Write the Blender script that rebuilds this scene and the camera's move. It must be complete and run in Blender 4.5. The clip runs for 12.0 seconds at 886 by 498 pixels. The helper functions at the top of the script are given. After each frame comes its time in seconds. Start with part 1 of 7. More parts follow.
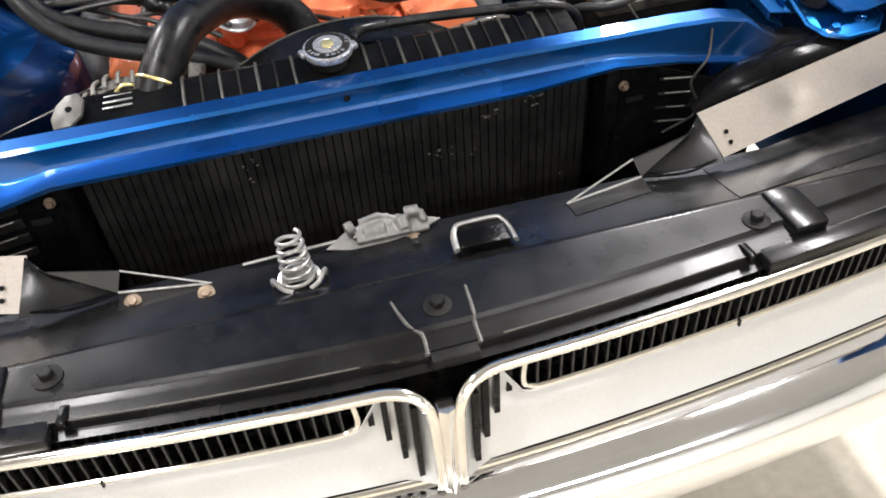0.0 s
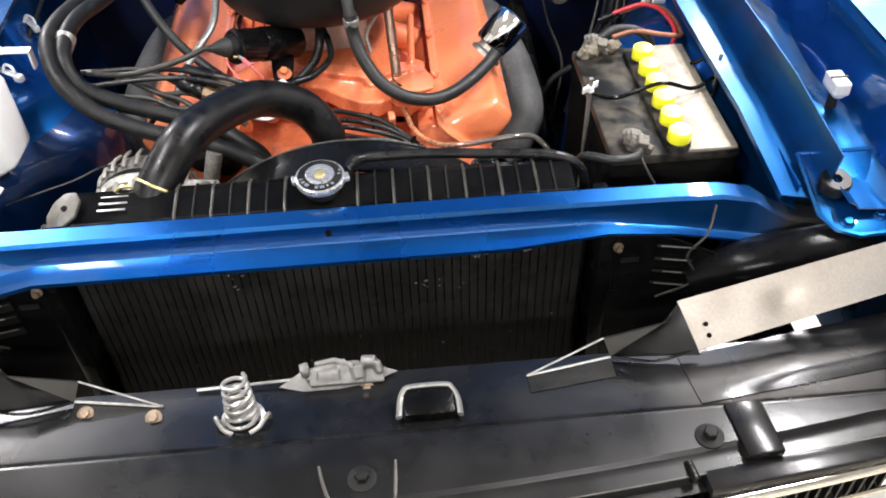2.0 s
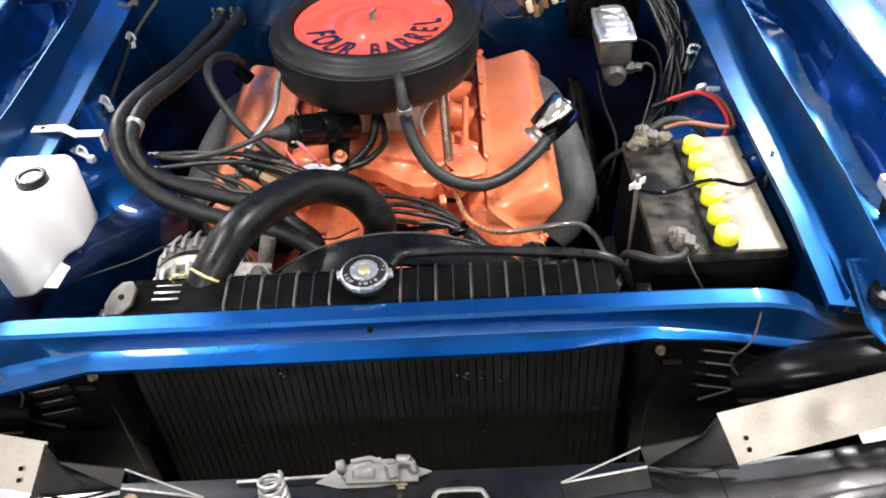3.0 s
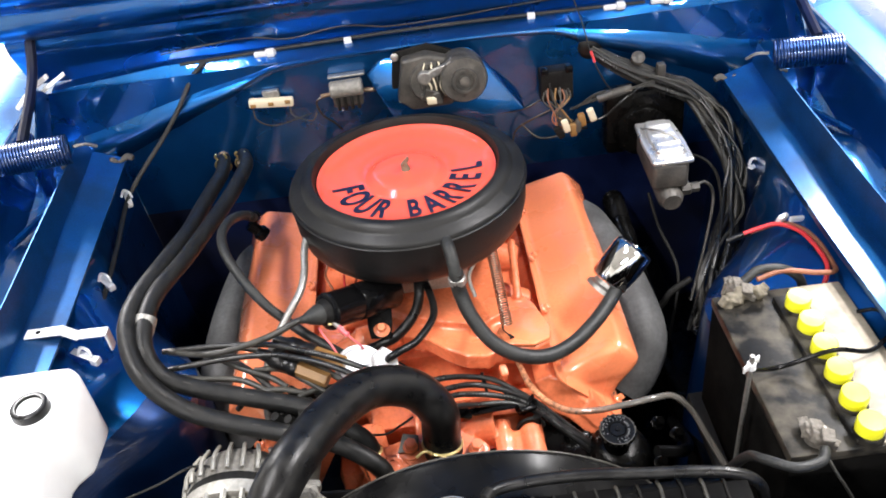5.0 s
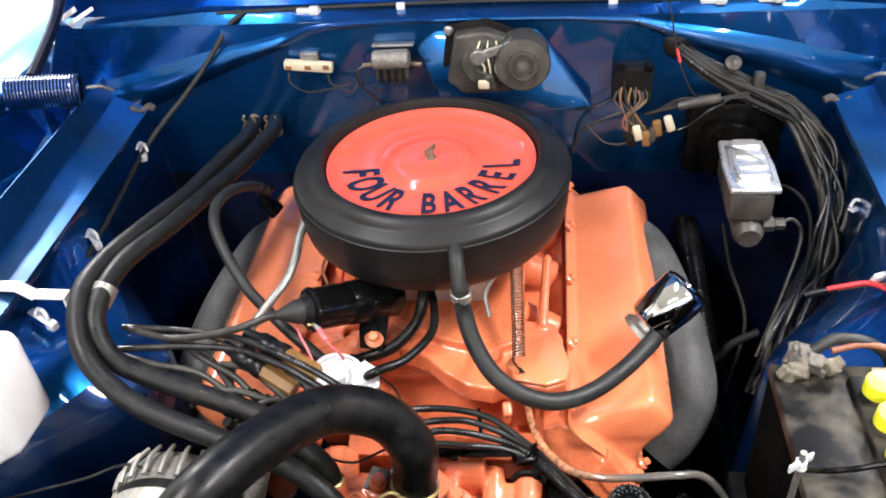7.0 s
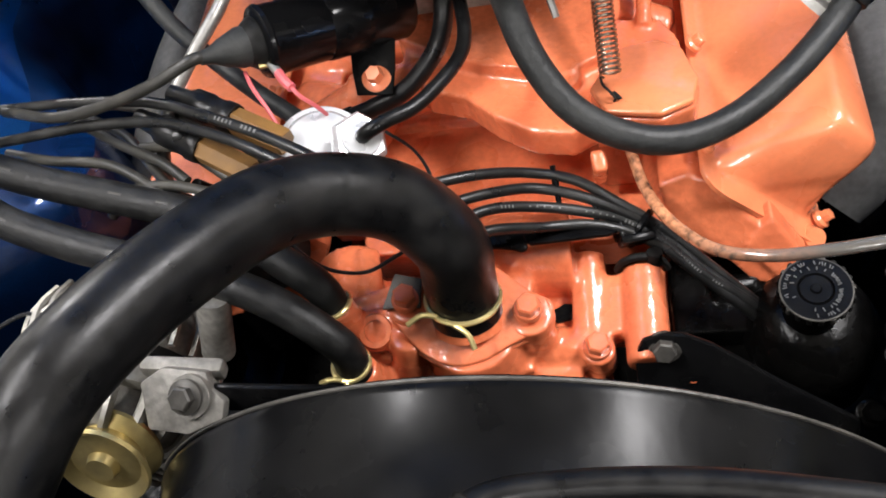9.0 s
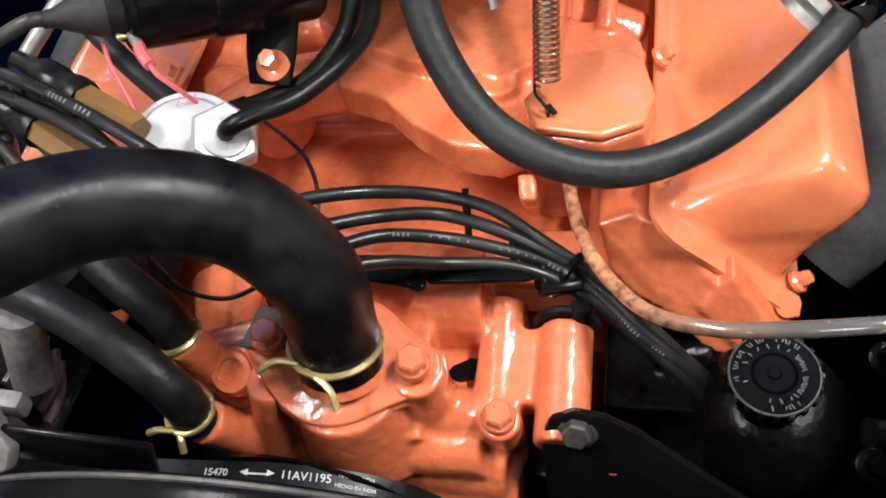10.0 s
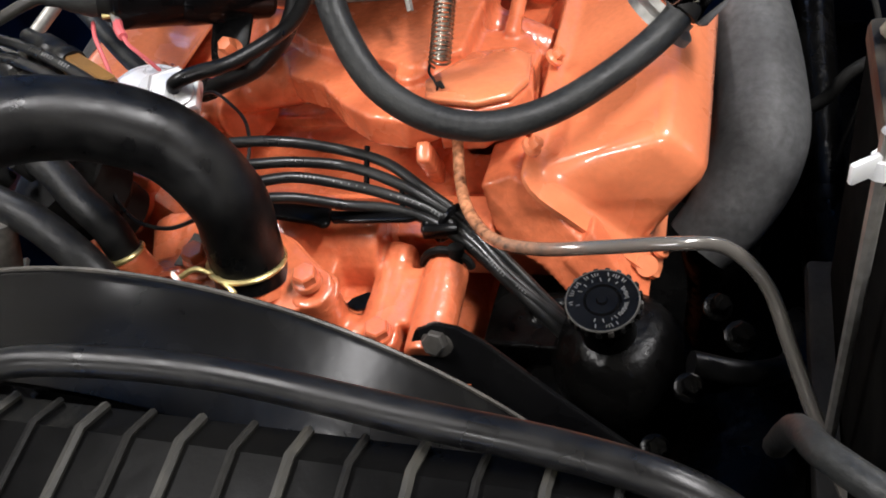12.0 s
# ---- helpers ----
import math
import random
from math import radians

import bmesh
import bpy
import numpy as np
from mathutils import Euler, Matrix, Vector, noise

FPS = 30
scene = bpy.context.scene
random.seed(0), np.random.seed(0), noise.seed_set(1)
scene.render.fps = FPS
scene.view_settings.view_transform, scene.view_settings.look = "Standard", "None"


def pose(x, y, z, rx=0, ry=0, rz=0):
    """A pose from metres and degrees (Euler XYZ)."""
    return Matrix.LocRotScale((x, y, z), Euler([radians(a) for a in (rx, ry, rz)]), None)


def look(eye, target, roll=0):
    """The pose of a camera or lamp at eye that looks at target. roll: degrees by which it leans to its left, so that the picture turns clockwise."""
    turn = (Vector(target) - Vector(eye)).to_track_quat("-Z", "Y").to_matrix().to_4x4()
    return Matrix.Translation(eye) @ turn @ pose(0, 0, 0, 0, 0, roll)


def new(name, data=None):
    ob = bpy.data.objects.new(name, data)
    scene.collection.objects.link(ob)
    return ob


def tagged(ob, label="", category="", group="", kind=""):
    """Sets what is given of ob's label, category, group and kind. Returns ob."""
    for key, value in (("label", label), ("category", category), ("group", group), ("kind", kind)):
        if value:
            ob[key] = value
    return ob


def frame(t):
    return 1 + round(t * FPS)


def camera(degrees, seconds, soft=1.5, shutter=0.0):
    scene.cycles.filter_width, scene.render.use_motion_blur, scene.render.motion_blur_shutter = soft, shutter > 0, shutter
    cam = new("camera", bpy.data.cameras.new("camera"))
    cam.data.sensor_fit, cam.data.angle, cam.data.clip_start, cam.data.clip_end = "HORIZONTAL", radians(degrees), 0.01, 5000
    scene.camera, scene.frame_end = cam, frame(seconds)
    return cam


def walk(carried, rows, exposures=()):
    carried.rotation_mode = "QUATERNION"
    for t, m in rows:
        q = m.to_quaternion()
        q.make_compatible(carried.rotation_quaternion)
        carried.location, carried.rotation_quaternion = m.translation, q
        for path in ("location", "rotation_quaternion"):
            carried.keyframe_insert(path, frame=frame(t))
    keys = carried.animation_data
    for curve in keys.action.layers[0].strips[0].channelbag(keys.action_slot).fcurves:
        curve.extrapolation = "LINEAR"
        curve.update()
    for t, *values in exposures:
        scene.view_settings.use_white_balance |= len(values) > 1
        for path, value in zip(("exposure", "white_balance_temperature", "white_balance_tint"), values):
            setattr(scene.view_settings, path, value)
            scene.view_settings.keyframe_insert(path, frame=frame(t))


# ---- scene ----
cam = camera(55.3, 12.0, soft=1.8, shutter=0.0)
PATH = [
    (0, (-0.086, -0.898, 1.383), (0.206, 0.504, -0.013), -4.5),
    (0.5, (-0.089, -0.878, 1.395), (0.161, 0.527, -0.006), -5.2),
    (1, (-0.068, -0.852, 1.411), (0.133, 0.57, 0.018), -4.6),
    (1.5, (0.019, -0.818, 1.456), (0.173, 0.59, 0.043), -1.7),
    (2, (0.075, -0.797, 1.5), (0.166, 0.636, 0.108), -1.9),
    (2.5, (0.093, -0.774, 1.542), (0.085, 0.704, 0.194), -4.1),
    (3, (0.111, -0.762, 1.559), (0.049, 0.744, 0.244), -4.4),
    (3.2, (0.113, -0.748, 1.573), (0.009, 0.765, 0.27), -4.8),
    (4.8, (0.002, -0.525, 1.605), (-0.027, 1.04, 0.36), -8.2),
    (5, (0.015, -0.498, 1.597), (0.001, 1.078, 0.366), -7.9),
    (5.5, (0.067, -0.454, 1.588), (0.087, 1.134, 0.373), -4.0),
    (6, (0.104, -0.414, 1.564), (0.004, 1.183, 0.363), -2.5),
    (6.5, (0.113, -0.388, 1.529), (-0.076, 1.19, 0.316), -3.1),
    (6.7, (0.119, -0.373, 1.515), (-0.087, 1.207, 0.305), -3.5),
    (8.3, (0.086, -0.165, 1.297), (-0.332, 1.16, -0.142), -16.4),
    (8.5, (0.08, -0.145, 1.269), (-0.297, 1.143, -0.215), -16.8),
    (9, (0.101, -0.08, 1.188), (-0.364, 1.072, -0.38), -21.6),
    (9.5, (0.129, -0.025, 1.129), (-0.345, 1.13, -0.433), -19.4),
    (10, (0.155, 0.012, 1.088), (-0.353, 1.171, -0.46), -17.8),
    (10.5, (0.181, 0.025, 1.064), (-0.388, 1.191, -0.458), -19.1),
    (11, (0.208, 0.029, 1.059), (-0.439, 1.198, -0.429), -19.6),
    (11.5, (0.246, 0.004, 1.062), (-0.47, 1.185, -0.384), -18.7),
    (12, (0.293, -0.1, 1.078), (-0.354, 1.189, -0.308), -16.8),
]
walk(cam, [(t, look(eye, target, roll)) for t, eye, target, roll in PATH], exposures=[(0.0, 0.0), (1.0, 0.19), (3.0, 0.17), (5.0, 0.34), (6.7, 0.32), (8.3, 0.10), (10.0, -0.06), (12.0, -0.20)])

# ---- world and light ----
world = bpy.data.worlds.new("world")
scene.world = world
world.use_nodes = True
world.node_tree.nodes["Background"].inputs[0].default_value = (0.9, 0.93, 1.0, 1)
world.node_tree.nodes["Background"].inputs[1].default_value = 0.008
scene.view_settings.exposure = 0.0
FRONT_WATTS = 82.0
TOP_LEFT_WATTS = 54.0
TOP_RIGHT_WATTS = 108.0
LEFT_WATTS = 300.0
RIGHT_WATTS = 165.0

# ---- materials ----
def mat(name, color, rough=0.5, metal=0.0, coat=0.0, coat_rough=0.05, grain=0.0, grain_scale=60.0, stain=None, stain_amount=0.0,
        stain_scale=6.0, bump=0.0, bump_scale=120.0, rough_var=0.1, spec=0.5, glow=0.0, sheen=0.0, vary=0.0):
    m = bpy.data.materials.new(name)
    m.use_nodes = True
    nt = m.node_tree
    bs = nt.nodes["Principled BSDF"]
    bs.inputs["Roughness"].default_value = rough
    bs.inputs["Metallic"].default_value = metal
    bs.inputs["Coat Weight"].default_value = coat
    bs.inputs["Coat Roughness"].default_value = coat_rough
    bs.inputs["Specular IOR Level"].default_value = spec
    if glow:
        bs.inputs["Emission Color"].default_value = (*color, 1)
        bs.inputs["Emission Strength"].default_value = glow
    tc = nt.nodes.new("ShaderNodeTexCoord")

    def noise_node(scale, detail):
        n = nt.nodes.new("ShaderNodeTexNoise")
        n.inputs["Scale"].default_value = scale
        n.inputs["Detail"].default_value = detail
        nt.links.new(tc.outputs["Object"], n.inputs["Vector"])
        return n

    fine = noise_node(grain_scale, 4)
    wide = noise_node(stain_scale, 5)
    ramp = nt.nodes.new("ShaderNodeMapRange")
    ramp.inputs["From Min"].default_value = 0.3
    ramp.inputs["From Max"].default_value = 0.7
    ramp.inputs["To Min"].default_value = 1 - grain
    ramp.inputs["To Max"].default_value = 1 + grain
    nt.links.new(fine.outputs["Fac"], ramp.inputs["Value"])
    mul = nt.nodes.new("ShaderNodeVectorMath")
    mul.operation = "SCALE"
    mul.inputs[0].default_value = color
    nt.links.new(ramp.outputs["Result"], mul.inputs["Scale"])
    out = mul.outputs["Vector"]
    if stain is not None:
        fac = nt.nodes.new("ShaderNodeMapRange")
        fac.inputs["From Min"].default_value = 0.45
        fac.inputs["From Max"].default_value = 0.75
        fac.inputs["To Max"].default_value = stain_amount
        nt.links.new(wide.outputs["Fac"], fac.inputs["Value"])
        mix = nt.nodes.new("ShaderNodeMix")
        mix.data_type = "RGBA"
        nt.links.new(fac.outputs["Result"], mix.inputs["Factor"])
        nt.links.new(out, mix.inputs["A"])
        mix.inputs["B"].default_value = (*stain, 1)
        out = mix.outputs["Result"]
    if vary:
        info = nt.nodes.new("ShaderNodeObjectInfo")
        hsv = nt.nodes.new("ShaderNodeHueSaturation")
        rng = nt.nodes.new("ShaderNodeMapRange")
        rng.inputs["To Min"].default_value = 1 - vary
        rng.inputs["To Max"].default_value = 1 + vary
        nt.links.new(info.outputs["Random"], rng.inputs["Value"])
        nt.links.new(rng.outputs["Result"], hsv.inputs["Value"])
        nt.links.new(out, hsv.inputs["Color"])
        out = hsv.outputs["Color"]
    nt.links.new(out, bs.inputs["Base Color"])
    rr = nt.nodes.new("ShaderNodeMapRange")
    rr.inputs["From Min"].default_value = 0.3
    rr.inputs["From Max"].default_value = 0.7
    rr.inputs["To Min"].default_value = max(0.02, rough - rough_var)
    rr.inputs["To Max"].default_value = min(1.0, rough + rough_var)
    nt.links.new(wide.outputs["Fac"], rr.inputs["Value"])
    nt.links.new(rr.outputs["Result"], bs.inputs["Roughness"])
    if bump:
        bn = noise_node(bump_scale, 3)
        b = nt.nodes.new("ShaderNodeBump")
        b.inputs["Strength"].default_value = bump
        b.inputs["Distance"].default_value = 0.002
        nt.links.new(bn.outputs["Fac"], b.inputs["Height"])
        nt.links.new(b.outputs["Normal"], bs.inputs["Normal"])
        nt.links.new(b.outputs["Normal"], bs.inputs["Coat Normal"])
    return m


BLUE = mat("blue_metallic_paint", (0.004, 0.101, 0.335), 0.31, metal=0.92, coat=1.0, coat_rough=0.035, grain=0.16, grain_scale=900, stain=(0.003, 0.045, 0.16), stain_amount=0.6, stain_scale=7, bump=0.15, bump_scale=14)
BLUE_RAIL = mat("dusty_blue_metallic_paint", (0.004, 0.090, 0.28), 0.40, metal=0.85, coat=0.5, coat_rough=0.22, grain=0.2, grain_scale=500, stain=(0.010, 0.020, 0.045), stain_amount=0.8, stain_scale=8, bump=0.25, bump_scale=16)
# gloss body blue taken darker, with the bay's shade in the colour
BLUE_INNER_SHADED = mat("shaded_deep_blue_gloss_paint", (0.002, 0.026, 0.11), 0.34, metal=0.7, coat=0.9, coat_rough=0.06, grain=0.15, grain_scale=500, stain=(0.002, 0.008, 0.035), stain_amount=0.8, stain_scale=9, bump=0.3, bump_scale=14)
# darkened body blue: shade under the hood and low down is painted in
BLUE_SHADED = mat("shaded_dark_blue_paint", (0.003, 0.0065, 0.030), 0.4, spec=0.22, metal=0.1, coat=0.12, coat_rough=0.2, grain=0.2, grain_scale=300, stain=(0.004, 0.004, 0.005), stain_amount=0.85, stain_scale=7, bump=0.1)
ORANGE = mat("orange_engine_enamel", (0.77, 0.228, 0.098), 0.27, coat=1.0, coat_rough=0.022, grain=0.06, grain_scale=200, stain=(0.65, 0.155, 0.060), stain_amount=0.45, stain_scale=9, bump=0.16, bump_scale=48)
ORANGE_CAST = mat("orange_painted_cast_iron", (0.74, 0.190, 0.080), 0.26, coat=0.9, coat_rough=0.03, grain=0.10, grain_scale=160, stain=(0.52, 0.105, 0.043), stain_amount=0.5, stain_scale=16, bump=0.5, bump_scale=105)
LID = mat("red_orange_decal", (0.74, 0.092, 0.052), 0.16, coat=1.0, coat_rough=0.04, grain=0.03, rough_var=0.04, bump=0.08, bump_scale=25)
HOSE_SATIN = mat("satin_black_hose_rubber", (0.0072, 0.0073, 0.0073), 0.46, spec=0.25, grain=0.25, grain_scale=250, stain=(0.026, 0.0257, 0.024), stain_amount=0.45, stain_scale=60, bump=0.2, bump_scale=240)
INK = mat("dark_blue_ink", (0.008, 0.012, 0.035), 0.35)
BLACK = mat("satin_black_paint", (0.0034, 0.0034, 0.0037), 0.22, spec=0.11, grain=0.25, stain=(0.010, 0.0098, 0.009), stain_amount=0.35, stain_scale=14, bump=0.06)
BLACK_TANK = mat("radiator_black_paint", (0.0030, 0.0030, 0.0031), 0.22, spec=0.03, grain=0.3, stain=(0.008, 0.0078, 0.007), stain_amount=0.4, stain_scale=18, bump=0.12)
BLACK_GLOSS = mat("gloss_black_panel_paint", (0.0045, 0.0044, 0.0045), 0.27, spec=0.20, coat=0.09, coat_rough=0.10, grain=0.35, stain=(0.013, 0.0126, 0.0122), stain_amount=0.55, stain_scale=9, bump=0.14, bump_scale=26)
BLACK_DUSTY = mat("dusty_black_metal", (0.008, 0.0078, 0.0075), 0.5, spec=0.10, grain=0.35, grain_scale=220, stain=(0.026, 0.025, 0.022), stain_amount=0.5, stain_scale=18, bump=0.2)
RUBBER = mat("black_rubber", (0.0042, 0.0042, 0.0044), 0.34, spec=0.25, grain=0.25, grain_scale=250, stain=(0.016, 0.0156, 0.0145), stain_amount=0.45, stain_scale=55, bump=0.07, bump_scale=300)
RUBBER_GREY = mat("weathered_grey_black_rubber", (0.015, 0.0157, 0.0155), 0.50, spec=0.30, grain=0.3, grain_scale=250, stain=(0.046, 0.0465, 0.044), stain_amount=0.5, stain_scale=25, bump=0.22, bump_scale=300)
WIRE = mat("black_wire_sheath", (0.010, 0.010, 0.010), 0.33, spec=0.35, grain=0.15, stain=(0.04, 0.039, 0.034), stain_amount=0.35, stain_scale=30)
WIRE_GREY = mat("dirty_grey_wire", (0.026, 0.025, 0.022), 0.45, spec=0.35, grain=0.2, stain=(0.085, 0.078, 0.06), stain_amount=0.4, stain_scale=30)
RED = mat("red_wire", (0.5, 0.03, 0.035), 0.45, grain=0.1)
PINK = mat("faded_pink_wire", (0.62, 0.12, 0.13), 0.45, grain=0.1)
RUST = mat("rusty_brown_wire", (0.22, 0.08, 0.04), 0.6, grain=0.25, stain=(0.1, 0.05, 0.03), stain_amount=0.5)
CHROME = mat("chrome", (0.86, 0.86, 0.87), 0.07, metal=1.0, rough_var=0.04, grain=0.02, bump=0.02, bump_scale=30)
CHROME_WARM = mat("aged_chrome", (0.80, 0.77, 0.72), 0.13, metal=1.0, rough_var=0.07, grain=0.05, stain=(0.55, 0.5, 0.42), stain_amount=0.35, stain_scale=9, bump=0.04, bump_scale=25)
CAP_SILVER = mat("bright_plated_cap", (0.36, 0.36, 0.365), 0.24, metal=0.65, grain=0.05, stain=(0.20, 0.20, 0.20), stain_amount=0.6, stain_scale=70)
SILVER = mat("silver_argent_paint", (0.60, 0.60, 0.59), 0.38, metal=0.55, grain=0.05, grain_scale=400, stain=(0.48, 0.475, 0.46), stain_amount=0.3, stain_scale=8)
ZINC = mat("zinc_plated_steel", (0.30, 0.293, 0.275), 0.42, metal=0.7, grain=0.2, grain_scale=150, stain=(0.14, 0.13, 0.115), stain_amount=0.55, stain_scale=30, bump=0.16)
GOLD = mat("yellow_zinc", (0.80, 0.66, 0.30), 0.3, metal=0.85, grain=0.1)
DULL_GOLD = mat("dusty_yellow_zinc", (0.50, 0.40, 0.17), 0.38, metal=0.8, grain=0.15, stain=(0.20, 0.15, 0.07), stain_amount=0.6, stain_scale=40)
BRASS_DULL = mat("dull_gold_bolt", (0.19, 0.14, 0.095), 0.55, metal=0.4, grain=0.2, grain_scale=300, stain=(0.09, 0.06, 0.04), stain_amount=0.5, stain_scale=90)
ALU = mat("cast_aluminium", (0.31, 0.30, 0.27), 0.45, metal=0.4, grain=0.18, grain_scale=180, stain=(0.22, 0.205, 0.17), stain_amount=0.5, stain_scale=30, bump=0.3, bump_scale=200)
PLATE = mat("bare_sheet_metal", (0.33, 0.298, 0.262), 0.46, metal=0.75, grain=0.08, grain_scale=300, stain=(0.23, 0.203, 0.168), stain_amount=0.5, stain_scale=16, bump=0.08, bump_scale=30)
IRON = mat("grey_exhaust_coating", (0.082, 0.082, 0.081), 0.55, spec=0.2, metal=0.1, grain=0.2, grain_scale=160, stain=(0.018, 0.0175, 0.017), stain_amount=0.85, stain_scale=11, bump=0.3, bump_scale=120)
WHITE_PLASTIC = mat("white_translucent_plastic", (0.87, 0.88, 0.88), 0.40, grain=0.02, stain=(0.80, 0.80, 0.78), stain_amount=0.3, stain_scale=8)
WHITE_METAL = mat("white_zinc_bracket", (0.74, 0.75, 0.76), 0.45, metal=0.25, grain=0.06, stain=(0.5, 0.5, 0.5), stain_amount=0.3, stain_scale=40)
YELLOW = mat("fluorescent_yellow_plastic", (0.82, 0.80, 0.03), 0.38, grain=0.03, vary=0.03)
BATT = mat("dusty_battery_case", (0.006, 0.0058, 0.0054), 0.45, spec=0.2, grain=0.3, grain_scale=160, stain=(0.10, 0.088, 0.068), stain_amount=0.85, stain_scale=26, bump=0.1)
BATT_TAN = mat("dust_covered_battery_top", (0.29, 0.255, 0.20), 0.5, grain=0.14, grain_scale=120, stain=(0.09, 0.077, 0.06), stain_amount=0.7, stain_scale=22, bump=0.1)
TAN = mat("brown_bakelite", (0.22, 0.115, 0.035), 0.42, grain=0.15, stain=(0.09, 0.05, 0.02), stain_amount=0.4, stain_scale=40)
CERAMIC = mat("cream_ceramic", (0.62, 0.55, 0.40), 0.55, grain=0.12, stain=(0.35, 0.28, 0.18), stain_amount=0.5, stain_scale=60)
CERAMIC_PALE = mat("pale_aged_rubber", (0.55, 0.55, 0.53), 0.6, grain=0.08, stain=(0.36, 0.35, 0.32), stain_amount=0.5, stain_scale=60, bump=0.2)
# near-black grease; also painted into holes and gaps for their shade
GREASE_AND_SHADE = mat("grease_and_shade_black", (0.0022, 0.0021, 0.002), 0.26, spec=0.10, grain=0.3, grain_scale=200, stain=(0.007, 0.0066, 0.006), stain_amount=0.5, stain_scale=25, bump=0.5, bump_scale=110)
MOTOR = mat("dirty_grey_motor_casting", (0.055, 0.052, 0.047), 0.45, spec=0.35, metal=0.25, grain=0.25, grain_scale=200, stain=(0.15, 0.135, 0.115), stain_amount=0.5, stain_scale=40, bump=0.3)
DIRTY_ALU = mat("dirty_cast_aluminium", (0.21, 0.20, 0.18), 0.5, metal=0.3, grain=0.25, grain_scale=180, stain=(0.08, 0.074, 0.064), stain_amount=0.6, stain_scale=40, bump=0.3, bump_scale=200)
CONCRETE = mat("beige_concrete_floor", (0.50, 0.46, 0.38), 0.6, grain=0.12, grain_scale=40, stain=(0.36, 0.32, 0.25), stain_amount=0.6, stain_scale=3, bump=0.1, bump_scale=90)
WALL = mat("white_garage_wall", (0.80, 0.80, 0.78), 0.7, grain=0.04, grain_scale=30, stain=(0.7, 0.69, 0.66), stain_amount=0.4, stain_scale=1.5, bump=0.1)
CEIL = mat("pale_grey_ceiling_boards", (0.36, 0.36, 0.355), 0.7, grain=0.06, grain_scale=12, stain=(0.29, 0.29, 0.285), stain_amount=0.5, stain_scale=1.2, bump=0.1)
FINS = mat("black_core_fins", (0.0085, 0.0084, 0.0081), 0.55, spec=0.12, grain=0.45, grain_scale=90, stain=(0.024, 0.0235, 0.022), stain_amount=0.8, stain_scale=13, bump=0.25)
FIN_EDGE = mat("worn_black_fin", (0.0098, 0.0096, 0.0092), 0.5, metal=0.2, grain=0.35, grain_scale=120, stain=(0.036, 0.035, 0.033), stain_amount=0.5, stain_scale=14)
SEALER = mat("brown_seam_sealer", (0.030, 0.026, 0.023), 0.75, grain=0.3, grain_scale=200, stain=(0.075, 0.066, 0.055), stain_amount=0.6, stain_scale=60, bump=0.6, bump_scale=180)
TUBE_GLOW = mat("lamp_diffuser", (1.0, 0.98, 0.95), 0.5, glow=9.0)
LAMP_BODY = mat("white_lamp_housing", (0.8, 0.8, 0.8), 0.5)
SPRING_STEEL = mat("oiled_spring_steel", (0.26, 0.23, 0.19), 0.3, metal=0.9, grain=0.15)
MATTE_BLACK = mat("matte_black_enamel", (0.0065, 0.0065, 0.0066), 0.46, spec=0.26, grain=0.2, grain_scale=200, stain=(0.016, 0.0158, 0.015), stain_amount=0.45, stain_scale=14, bump=0.12)
PRINT_DIM = mat("worn_grey_print", (0.12, 0.12, 0.117), 0.55, grain=0.2)
BATT_SIDE = mat("flat_black_battery_side", (0.0045, 0.0044, 0.0042), 0.7, spec=0.0, grain=0.3, grain_scale=120, stain=(0.012, 0.0112, 0.010), stain_amount=0.5, stain_scale=20, bump=0.1)
# blue bar paint with black overspray at one end
OVERSPRAY = mat("blue_paint_with_black_overspray", (0.004, 0.094, 0.335), 0.31, metal=0.92, coat=1.0, coat_rough=0.035, grain=0.16, grain_scale=900, stain=(0.003, 0.040, 0.16), stain_amount=0.6, stain_scale=7, bump=0.15, bump_scale=14)
nt = OVERSPRAY.node_tree
shader = nt.nodes["Principled BSDF"]
geo, xyz, spray = nt.nodes.new("ShaderNodeNewGeometry"), nt.nodes.new("ShaderNodeSeparateXYZ"), nt.nodes.new("ShaderNodeMapRange")
nt.links.new(geo.outputs["Position"], xyz.inputs["Vector"])
nt.links.new(xyz.outputs["X"], spray.inputs["Value"])
spray.inputs["From Min"].default_value, spray.inputs["From Max"].default_value = 0.490, 0.550
blend = nt.nodes.new("ShaderNodeMix")
blend.data_type = "RGBA"
nt.links.new(spray.outputs["Result"], blend.inputs["Factor"])
nt.links.new(shader.inputs["Base Color"].links[0].from_socket, blend.inputs["A"])
blend.inputs["B"].default_value = (0.034, 0.033, 0.032, 1)
nt.links.new(blend.outputs["Result"], shader.inputs["Base Color"])
for socket, low_, high_ in (("Metallic", 0.92, 0.0), ("Coat Weight", 1.0, 0.05)):
    fall = nt.nodes.new("ShaderNodeMapRange")
    fall.inputs["To Min"].default_value, fall.inputs["To Max"].default_value = low_, high_
    nt.links.new(spray.outputs["Result"], fall.inputs["Value"])
    nt.links.new(fall.outputs["Result"], shader.inputs[socket])
PRINT = mat("pale_print", (0.55, 0.55, 0.55), 0.5)


